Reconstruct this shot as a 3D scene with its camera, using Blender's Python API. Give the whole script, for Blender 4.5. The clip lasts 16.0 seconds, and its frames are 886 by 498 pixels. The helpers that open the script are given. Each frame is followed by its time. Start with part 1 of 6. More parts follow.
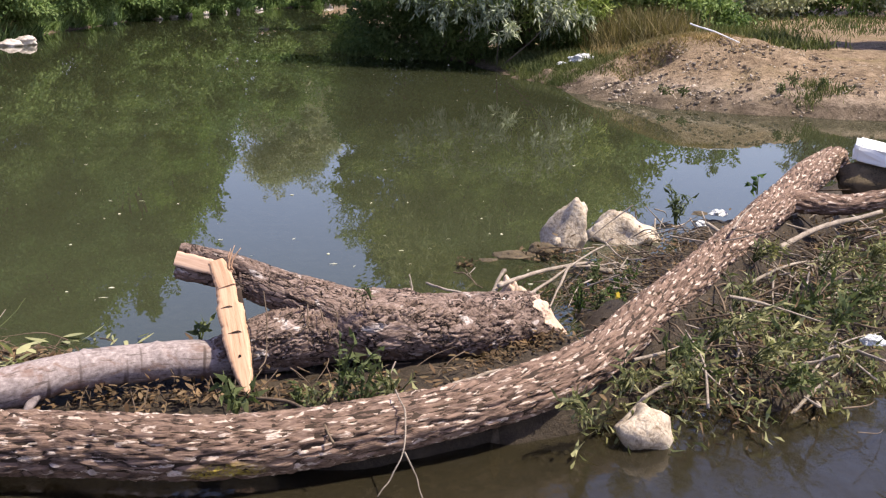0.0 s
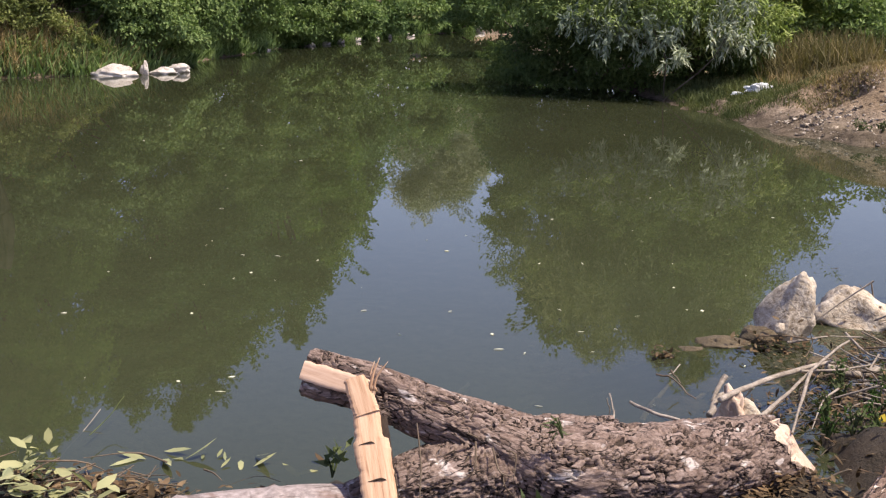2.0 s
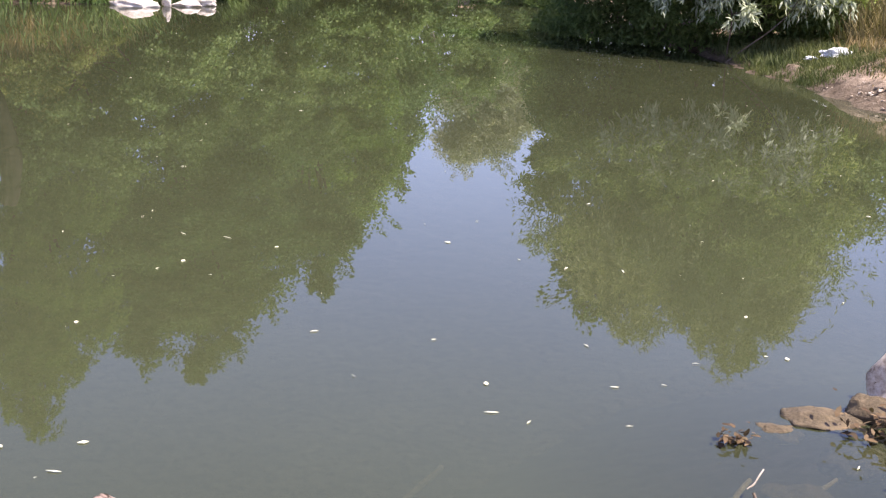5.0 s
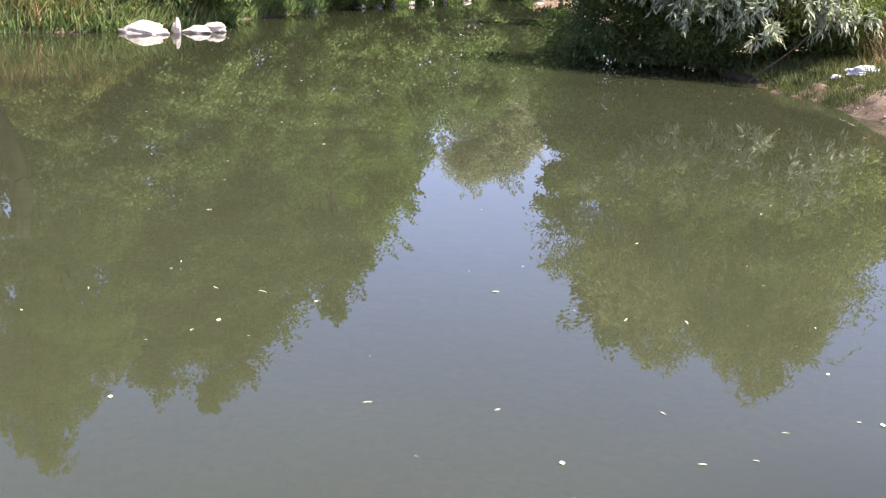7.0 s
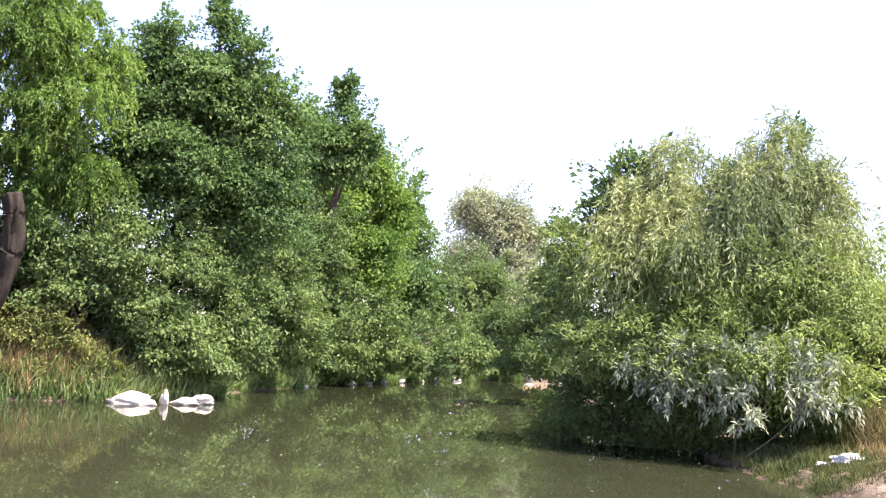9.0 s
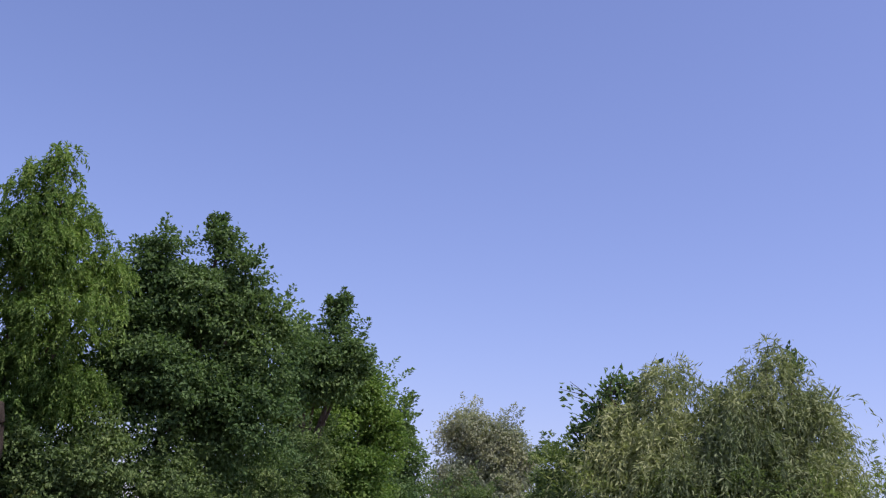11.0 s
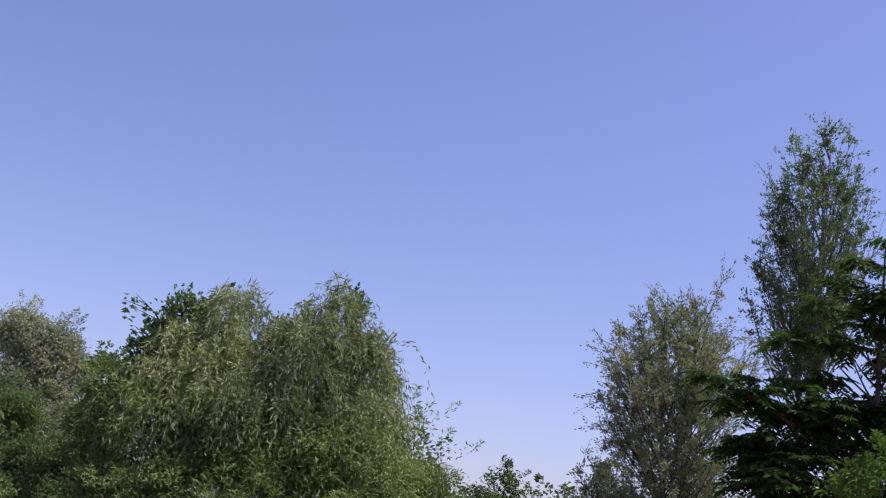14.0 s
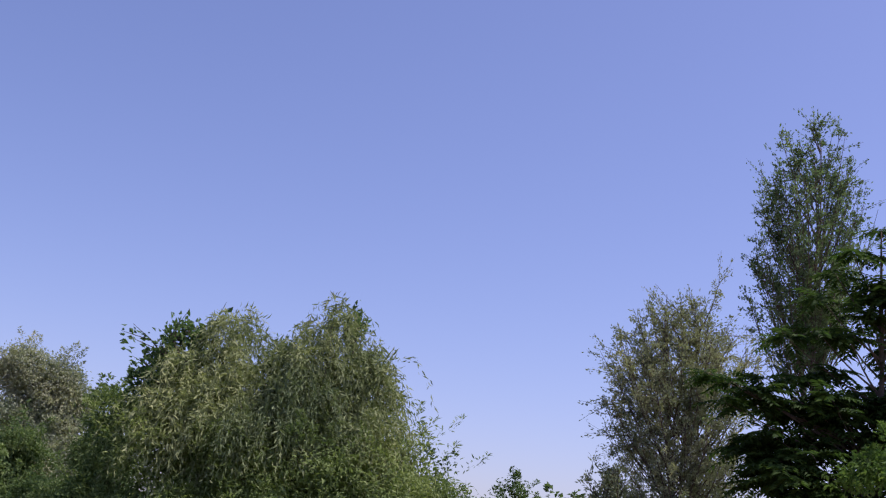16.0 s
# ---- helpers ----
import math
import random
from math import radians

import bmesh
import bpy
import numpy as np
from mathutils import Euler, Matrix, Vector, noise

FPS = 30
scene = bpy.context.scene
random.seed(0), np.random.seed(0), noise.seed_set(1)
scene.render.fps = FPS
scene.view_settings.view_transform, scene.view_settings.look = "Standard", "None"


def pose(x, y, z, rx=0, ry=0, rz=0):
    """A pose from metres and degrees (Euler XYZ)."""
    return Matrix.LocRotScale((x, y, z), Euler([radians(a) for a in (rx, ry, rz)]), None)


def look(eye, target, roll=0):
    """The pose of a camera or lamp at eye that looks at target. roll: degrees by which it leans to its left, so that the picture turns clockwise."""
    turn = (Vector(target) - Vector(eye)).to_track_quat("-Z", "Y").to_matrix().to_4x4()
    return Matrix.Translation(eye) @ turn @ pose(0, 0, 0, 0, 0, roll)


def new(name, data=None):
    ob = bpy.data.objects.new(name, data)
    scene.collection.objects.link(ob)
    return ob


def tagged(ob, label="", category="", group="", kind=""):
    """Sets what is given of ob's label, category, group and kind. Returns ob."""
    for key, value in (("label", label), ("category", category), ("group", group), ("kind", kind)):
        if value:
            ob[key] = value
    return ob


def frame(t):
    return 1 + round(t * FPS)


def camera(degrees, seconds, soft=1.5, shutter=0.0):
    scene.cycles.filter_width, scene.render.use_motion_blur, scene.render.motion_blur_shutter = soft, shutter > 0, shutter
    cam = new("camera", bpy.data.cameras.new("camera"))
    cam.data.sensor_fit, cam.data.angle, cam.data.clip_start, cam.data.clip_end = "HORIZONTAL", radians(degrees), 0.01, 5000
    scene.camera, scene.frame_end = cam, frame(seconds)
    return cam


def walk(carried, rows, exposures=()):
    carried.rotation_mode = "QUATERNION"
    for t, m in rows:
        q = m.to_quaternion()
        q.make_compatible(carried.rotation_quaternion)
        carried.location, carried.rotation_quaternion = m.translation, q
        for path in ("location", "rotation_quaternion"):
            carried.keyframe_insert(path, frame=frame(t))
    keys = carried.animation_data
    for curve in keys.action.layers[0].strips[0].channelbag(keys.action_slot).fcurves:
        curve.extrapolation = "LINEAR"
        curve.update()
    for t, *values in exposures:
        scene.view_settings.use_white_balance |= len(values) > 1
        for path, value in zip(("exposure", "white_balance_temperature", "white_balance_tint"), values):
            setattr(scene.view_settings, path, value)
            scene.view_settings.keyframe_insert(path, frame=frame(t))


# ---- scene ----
cam = camera(42.66, 16.0, soft=1.25)
ROWS = [
    (0.0, pose(0.000, 0.000, 1.892, 76.57, -0.67, -0.00)),
    (0.5, pose(0.005, 0.389, 1.858, 76.46, -1.03, 2.61)),
    (1.0, pose(0.069, 0.719, 1.853, 76.85, -0.60, 6.39)),
    (1.5, pose(-0.123, 1.108, 1.856, 78.35, -2.12, 8.99)),
    (2.0, pose(-0.261, 1.449, 1.871, 77.75, -0.20, 7.38)),
    (2.5, pose(-0.149, 1.867, 1.813, 76.84, 1.19, 5.13)),
    (3.0, pose(0.012, 2.204, 1.780, 76.72, -0.20, 6.21)),
    (3.5, pose(-0.062, 2.492, 1.738, 75.82, -1.29, 7.95)),
    (4.0, pose(-0.237, 2.848, 1.719, 77.93, -1.19, 9.85)),
    (4.5, pose(-0.275, 3.140, 1.691, 74.50, -1.94, 8.33)),
    (4.7, pose(-0.261, 3.293, 1.675, 75.03, -2.79, 10.25)),
    (6.8, pose(-0.605, 3.815, 1.764, 75.58, -3.13, 8.78)),
    (7.0, pose(-0.582, 3.854, 1.752, 76.06, -1.84, 10.26)),
    (7.5, pose(-0.469, 3.918, 1.776, 76.73, -0.16, 12.13)),
    (8.0, pose(-0.458, 3.981, 1.784, 79.89, -1.07, 11.76)),
    (8.5, pose(-0.484, 4.007, 1.764, 88.37, -2.59, 10.78)),
    (9.0, pose(-0.444, 3.975, 1.742, 95.00, -3.23, 9.97)),
    (9.5, pose(-0.464, 3.981, 1.753, 103.45, -3.62, 8.80)),
    (9.7, pose(-0.462, 3.981, 1.756, 105.28, -3.09, 8.60)),
    (11.8, pose(-0.364, 4.245, 1.753, 106.17, -5.97, 9.04)),
    (12.0, pose(-0.365, 4.251, 1.750, 105.22, -6.93, 7.30)),
    (12.5, pose(-0.365, 4.298, 1.760, 105.73, -7.28, 0.47)),
    (13.0, pose(-0.359, 4.384, 1.790, 105.23, -7.83, -5.74)),
    (13.5, pose(-0.324, 4.466, 1.808, 103.48, -8.57, -10.47)),
    (14.0, pose(-0.292, 4.507, 1.822, 104.94, -8.19, -13.02)),
    (14.5, pose(-0.277, 4.505, 1.829, 106.72, -8.24, -14.36)),
    (15.0, pose(-0.282, 4.513, 1.829, 105.40, -6.40, -12.47)),
    (15.5, pose(-0.274, 4.526, 1.835, 106.05, -6.06, -11.70)),
    (16.0, pose(-0.259, 4.545, 1.830, 105.58, -5.21, -12.37)),
]
SUN_EL, SUN_AZ = 62.0, 103.0  # degrees above the horizon; clockwise from +y
EXPOSURES = [
    (0.0, 0.88, 6950.0, 9.0), (0.6, 0.66, 6950.0, 9.0), (1.0, 0.6, 6950.0, 9.0), (1.5, 0.58, 6950.0, 9.0), (2.0, 0.74, 6900.0, 9.0), (2.5, 0.82, 6800.0, 10.0), (3.5, 1.1, 6750.0, 14.0), (4.5, 1.42, 6700.0, 15.0), (7.0, 1.6, 6750.0, 15.0), (8.0, 1.6, 6900.0, 12.0), (9.0, 1.9, 6750.0, 14.0),
    (9.5, 1.22, 6250.0, 20.0), (9.7, 0.85, 6250.0, 19.0), (12.0, 0.05, 6180.0, 17.0), (16.0, 0.0, 6200.0, 18.0),
]
walk(cam, ROWS, EXPOSURES)

# ---- light ----
world = bpy.data.worlds.new("sky")
scene.world = world
world.use_nodes = True
wn = world.node_tree
sky = wn.nodes.new("ShaderNodeTexSky")
sky.sky_type = "NISHITA"
sky.sun_disc = False
sky.sun_elevation = radians(SUN_EL)
sky.sun_rotation = radians(SUN_AZ)
sky.air_density, sky.dust_density, sky.ozone_density = 1.0, 1.2, 2.0
haze = wn.nodes.new("ShaderNodeMix")
haze.data_type, haze.blend_type = "RGBA", "MULTIPLY"
haze.inputs[0].default_value = 1.0
haze.inputs[7].default_value = (1.1, 0.96, 1.16, 1)
wn.links.new(sky.outputs["Color"], haze.inputs[6])
wn.links.new(haze.outputs[2], wn.nodes["Background"].inputs["Color"])
wn.nodes["Background"].inputs["Strength"].default_value = 0.135
sun = new("sun", bpy.data.lights.new("sun", "SUN"))
sun.data.energy, sun.data.angle, sun.data.color = 4.8, radians(0.53), (1.0, 0.93, 0.82)
sun_dir = Vector((math.sin(radians(SUN_AZ)) * math.cos(radians(SUN_EL)),
                  math.cos(radians(SUN_AZ)) * math.cos(radians(SUN_EL)), math.sin(radians(SUN_EL))))
sun.matrix_world = look(sun_dir * 60, (0, 0, 0))


# ---- materials ----
class Shade:
    """A small builder for one procedural material."""

    def __init__(self, name):
        self.m = bpy.data.materials.new(name)
        self.m.use_nodes = True
        self.t = self.m.node_tree
        self.b = self.t.nodes["Principled BSDF"]
        self.o = self.t.nodes["Material Output"]
        self.c = self.t.nodes.new("ShaderNodeTexCoord")

    def link(self, a, b):
        self.t.links.new(a, b)

    def coords(self, which="Object", scale=(1, 1, 1)):
        mp = self.t.nodes.new("ShaderNodeMapping")
        mp.inputs["Scale"].default_value = scale
        self.link(self.c.outputs[which], mp.inputs["Vector"])
        return mp.outputs["Vector"]

    def noise(self, vec, scale, detail=6, rough=0.6, warp=0.0):
        n = self.t.nodes.new("ShaderNodeTexNoise")
        n.inputs["Scale"].default_value = scale
        n.inputs["Detail"].default_value = detail
        n.inputs["Roughness"].default_value = rough
        n.inputs["Distortion"].default_value = warp
        self.link(vec, n.inputs["Vector"])
        return n.outputs["Fac"]

    def cells(self, vec, scale, feature="DISTANCE_TO_EDGE", rnd=1.0):
        n = self.t.nodes.new("ShaderNodeTexVoronoi")
        n.feature = feature
        n.inputs["Scale"].default_value = scale
        n.inputs["Randomness"].default_value = rnd
        self.link(vec, n.inputs["Vector"])
        return n.outputs["Distance"] if feature != "F1" else n.outputs["Color"]

    def ramp(self, fac, *stops):
        r = self.t.nodes.new("ShaderNodeValToRGB")
        el = r.color_ramp.elements
        while len(el) < len(stops):
            el.new(0.5)
        for e, (p, col) in zip(el, stops):
            e.position = p
            e.color = (*col, 1) if len(col) == 3 else col
        self.link(fac, r.inputs["Fac"])
        return r.outputs["Color"]

    def mix(self, fac, a, b, blend="MIX"):
        n = self.t.nodes.new("ShaderNodeMix")
        n.data_type, n.blend_type = "RGBA", blend
        if isinstance(fac, float):
            n.inputs["Factor"].default_value = fac
        else:
            self.link(fac, n.inputs["Factor"])
        for s in n.inputs:
            if s.type == "RGBA" and s.name in "AB":
                v = a if s.name == "A" else b
                if isinstance(v, tuple):
                    s.default_value = (*v, 1)
                else:
                    self.link(v, s)
        return next(s for s in n.outputs if s.type == "RGBA")

    def warp(self, vec, scale, amount):
        n = self.t.nodes.new("ShaderNodeTexNoise")
        n.inputs["Scale"].default_value = scale
        n.inputs["Detail"].default_value = 4
        self.link(vec, n.inputs["Vector"])
        m = self.t.nodes.new("ShaderNodeVectorMath")
        m.operation = "MULTIPLY_ADD"
        m.inputs[1].default_value = (amount, amount, amount)
        self.link(n.outputs["Color"], m.inputs[0])
        self.link(vec, m.inputs[2])
        return m.outputs[0]

    def island(self):
        return self.t.nodes.new("ShaderNodeNewGeometry").outputs["Random Per Island"]

    def bump(self, height, strength, dist, normal=None):
        n = self.t.nodes.new("ShaderNodeBump")
        n.inputs["Strength"].default_value = strength
        n.inputs["Distance"].default_value = dist
        self.link(height, n.inputs["Height"])
        if normal is not None:
            self.link(normal, n.inputs["Normal"])
        return n.outputs["Normal"]

    def done(self, colour, rough=0.85, normal=None, spec=0.3):
        if isinstance(colour, tuple):
            self.b.inputs["Base Color"].default_value = (*colour, 1)
        else:
            self.link(colour, self.b.inputs["Base Color"])
        if isinstance(rough, float):
            self.b.inputs["Roughness"].default_value = rough
        else:
            self.link(rough, self.b.inputs["Roughness"])
        self.b.inputs["Specular IOR Level"].default_value = spec
        if normal is not None:
            self.link(normal, self.b.inputs["Normal"])
        return self.m


def foliage(name, dark, mid, light, glow=0.3, patch=0.35):
    s = Shade(name)
    dark, mid, light = tuple(0.75 * d + 0.5 * m for d, m in zip(dark, mid)), tuple(1.2 * m for m in mid), tuple(0.55 * l + 0.6 * m for l, m in zip(light, mid))
    per_leaf = s.ramp(s.island(), (0.0, dark), (0.45, mid), (1.0, light))
    broad = s.noise(s.coords(), patch, 3)
    tone = s.ramp(broad, (0.35, (0.6, 0.66, 0.6)), (0.65, (1.25, 1.18, 1.0)))
    col = s.mix(1.0, per_leaf, tone, "MULTIPLY")
    s.done(col, 0.65, None, 0.12)
    tr = s.t.nodes.new("ShaderNodeBsdfTranslucent")
    s.link(s.mix(1.0, col, (1.1, 1.25, 0.75), "MULTIPLY"), tr.inputs["Color"])
    mx = s.t.nodes.new("ShaderNodeMixShader")
    mx.inputs["Fac"].default_value = glow
    s.link(s.b.outputs[0], mx.inputs[1])
    s.link(tr.outputs[0], mx.inputs[2])
    s.link(mx.outputs[0], s.o.inputs["Surface"])
    return s.m


def rough_surface(name, a, b, c, scale, fine, bump=0.4, dist=0.02, rough=0.9, spec=0.25, which="Object", stretch=(1, 1, 1)):
    s = Shade(name)
    v = s.coords(which, stretch)
    big, small = s.noise(v, scale, 5), s.noise(v, fine, 8, 0.7)
    col = s.mix(small, s.ramp(big, (0.3, a), (0.5, b), (0.72, c)), s.ramp(small, (0.3, a), (0.7, c)))
    return s.done(col, rough, s.bump(small, bump, dist), spec)


def water_material(name, murk, clear, ripple, ripple_scale, stretch=(1, 1, 1), gloss=0.0, shoal=None):
    s = Shade(name)
    v = s.coords("Object", stretch)
    tone = s.mix(s.noise(v, 0.35, 3), tuple(0.8 * k for k in murk), tuple(1.2 * k for k in murk))
    nrm = s.bump(s.noise(v, ripple_scale, 3, 0.5), ripple, 0.02)
    body = s.t.nodes.new("ShaderNodeBsdfDiffuse")
    s.link(tone, body.inputs["Color"])
    see = s.t.nodes.new("ShaderNodeBsdfTransparent")
    see.inputs["Color"].default_value = (0.75, 0.72, 0.5, 1)
    under = s.t.nodes.new("ShaderNodeMixShader")
    under.inputs["Fac"].default_value = clear
    if shoal:
        # clearer water over the shoal beside the jam
        ball = s.t.nodes.new("ShaderNodeTexGradient")
        ball.gradient_type = "SPHERICAL"
        at = s.t.nodes.new("ShaderNodeMapping")
        at.inputs["Location"].default_value = tuple(-c / r for c, r in zip(shoal[0], shoal[1]))
        at.inputs["Scale"].default_value = tuple(1 / r for r in shoal[1])
        s.link(s.c.outputs["Object"], at.inputs["Vector"])
        s.link(at.outputs["Vector"], ball.inputs["Vector"])
        s.link(s.ramp(ball.outputs["Fac"], (0.0, (clear, clear, clear)), (0.7, (0.45, 0.45, 0.45))), under.inputs["Fac"])
    s.link(body.outputs[0], under.inputs[1])
    s.link(see.outputs[0], under.inputs[2])
    gl = s.t.nodes.new("ShaderNodeBsdfGlossy")
    gl.inputs["Roughness"].default_value = gloss
    s.link(nrm, gl.inputs["Normal"])
    fr = s.t.nodes.new("ShaderNodeFresnel")
    fr.inputs["IOR"].default_value = 1.4
    s.link(nrm, fr.inputs["Normal"])
    top = s.t.nodes.new("ShaderNodeMixShader")
    s.link(fr.outputs[0], top.inputs["Fac"])
    s.link(under.outputs[0], top.inputs[1])
    s.link(gl.outputs[0], top.inputs[2])
    s.link(top.outputs[0], s.o.inputs["Surface"])
    return s.m


def furrowed_bark():
    """Brown-grey bark in long furrows, with pale flakes where the outer bark has gone and a patch of yellow lichen."""
    s = Shade("furrowed bark")
    v = s.coords("UV", (1, 0.15, 1))
    ridge = s.noise(v, 60, 6, 0.7, 0.45)
    grain = s.noise(s.coords("UV", (1, 0.5, 1)), 120, 6, 0.7)
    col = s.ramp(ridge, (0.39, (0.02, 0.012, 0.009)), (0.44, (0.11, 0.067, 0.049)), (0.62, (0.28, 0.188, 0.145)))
    col = s.mix(s.ramp(grain, (0.4, (0, 0, 0)), (0.8, (0.5, 0.5, 0.5))), col, (0.21, 0.158, 0.13))
    flake = s.noise(s.coords("UV", (1, 0.2, 1)), 52, 4, 0.55, 0.35)
    col = s.mix(s.ramp(flake, (0.575, (0, 0, 0)), (0.61, (1, 1, 1))), col, s.ramp(grain, (0.35, (0.42, 0.31, 0.25)), (0.65, (0.66, 0.56, 0.48))))
    ball = s.t.nodes.new("ShaderNodeTexGradient")
    ball.gradient_type = "SPHERICAL"
    near = s.t.nodes.new("ShaderNodeMapping")
    near.inputs["Location"].default_value = (0.065 / 0.055, -3.8 / 0.17, 0)
    near.inputs["Scale"].default_value = (1 / 0.055, 1 / 0.17, 1)
    s.link(s.c.outputs["UV"], near.inputs["Vector"])
    s.link(near.outputs["Vector"], ball.inputs["Vector"])
    spot = s.mix(1.0, s.ramp(ball.outputs["Fac"], (0.0, (0, 0, 0)), (0.5, (1, 1, 1))), s.ramp(grain, (0.4, (0, 0, 0)), (0.6, (0.8, 0.8, 0.8))), "MULTIPLY")
    col = s.mix(spot, col, (0.42, 0.32, 0.03))
    n = s.bump(ridge, 1.0, 0.02, s.bump(grain, 0.6, 0.005))
    return s.done(col, 0.9, n, 0.2)


def plated_bark():
    """Grey-pink bark with paler worn plates, brown inner bark and fine grain; the cracks are in the mesh, their shade
    also painted here.
    """
    s = Shade("plated bark")
    v = s.coords("UV", (1, 0.55, 1))
    grain = s.noise(s.coords("UV", (1, 0.35, 1)), 110, 8, 0.72)
    blot = s.noise(v, 24, 4, 0.6, 0.8)
    plate = s.ramp(grain, (0.3, (0.07, 0.047, 0.038)), (0.5, (0.185, 0.133, 0.111)), (0.72, (0.33, 0.257, 0.225)))
    flake = s.warp(s.coords("UV", (25, 9.5, 1)), 1.6, 1.7)
    tone = s.ramp(s.cells(flake, 1.0, "F1"), (0.1, (0.78, 0.74, 0.72)), (0.5, (1, 0.98, 0.96)), (0.9, (1.22, 1.22, 1.22)))
    col = s.mix(1.0, plate, tone, "MULTIPLY")
    col = s.mix(s.ramp(blot, (0.36, (0.6, 0.6, 0.6)), (0.5, (0, 0, 0))), col, (0.115, 0.074, 0.056))
    pale = s.noise(v, 15, 3, 0.5, 0.5)
    col = s.mix(s.ramp(pale, (0.62, (0, 0, 0)), (0.67, (0.85, 0.85, 0.85))), col, (0.54, 0.47, 0.43))
    split = s.ramp(s.cells(flake, 1.0), (0.018, (0, 0, 0)), (0.06, (1, 1, 1)))
    split = s.mix(s.ramp(s.noise(s.coords("UV"), 9, 3), (0.44, (0, 0, 0)), (0.58, (0.9, 0.9, 0.9))), split, (1.0, 1.0, 1.0))
    fine = s.ramp(s.cells(s.warp(s.coords("UV", (46, 20, 1)), 1.5, 1.2), 1.0), (0.01, (0, 0, 0)), (0.05, (1, 1, 1)))
    fine = s.mix(s.ramp(blot, (0.45, (0, 0, 0)), (0.6, (1, 1, 1))), fine, (1.0, 1.0, 1.0))
    # cracks go near black: their shade is put into the colour
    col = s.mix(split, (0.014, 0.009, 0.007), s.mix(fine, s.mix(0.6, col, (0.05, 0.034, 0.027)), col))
    return s.done(col, 0.88, s.bump(split, 1.0, 0.012, s.bump(fine, 0.4, 0.004, s.bump(grain, 0.6, 0.005, s.bump(blot, 0.5, 0.012)))), 0.22)


def grey_bark():
    """Smooth pinkish grey bark with rubbed brown patches and thin dark rings across the limb."""
    s = Shade("smooth grey bark")
    fine, blot = s.noise(s.coords("UV", (1, 0.7, 1)), 55, 6, 0.65), s.noise(s.coords("UV", (1, 0.6, 1)), 9, 4, 0.6, 0.8)
    col = s.ramp(fine, (0.3, (0.13, 0.1, 0.094)), (0.52, (0.25, 0.205, 0.195)), (0.72, (0.38, 0.325, 0.31)))
    col = s.mix(s.ramp(blot, (0.52, (0, 0, 0)), (0.62, (0.7, 0.7, 0.7))), col, (0.15, 0.085, 0.063))
    ring = s.noise(s.warp(s.coords("UV", (1.2, 9, 1)), 3, 0.25), 2.2, 2, 0.4)
    gash = s.ramp(ring, (0.34, (0.9, 0.9, 0.9)), (0.41, (0, 0, 0)))
    col = s.mix(gash, col, (0.075, 0.052, 0.044))
    crack = s.ramp(s.noise(s.coords("UV", (1, 0.12, 1)), 60, 4, 0.6, 0.5), (0.36, (0.7, 0.7, 0.7)), (0.41, (0, 0, 0)))
    col = s.mix(crack, col, (0.06, 0.042, 0.035))
    return s.done(col, 0.8, s.bump(fine, 0.5, 0.006, s.bump(blot, 0.4, 0.01)), 0.3)


def wood_grain(name, a, b, dark):
    s = Shade(name)
    v = s.coords("UV", (1, 0.06, 1))
    g = s.noise(v, 90, 6, 0.65, 0.4)
    col = s.ramp(g, (0.28, dark), (0.42, a), (0.7, b))
    return s.done(col, 0.62, s.bump(g, 0.5, 0.003), 0.3)


def boulder_material(name, a, b, c, scale=6.0):
    s = Shade(name)
    v = s.coords()
    big, small = s.noise(v, scale, 5, 0.6), s.noise(v, scale * 8, 8, 0.75)
    col = s.mix(s.ramp(small, (0.35, (0, 0, 0)), (0.6, (0.7, 0.7, 0.7))), s.ramp(big, (0.35, a), (0.5, b), (0.6, c)), c)
    pit = s.ramp(s.cells(v, scale * 5), (0.02, (0, 0, 0)), (0.2, (1, 1, 1)))
    return s.done(col, 0.88, s.bump(small, 0.55, 0.015, s.bump(pit, 0.25, 0.01)), 0.25)


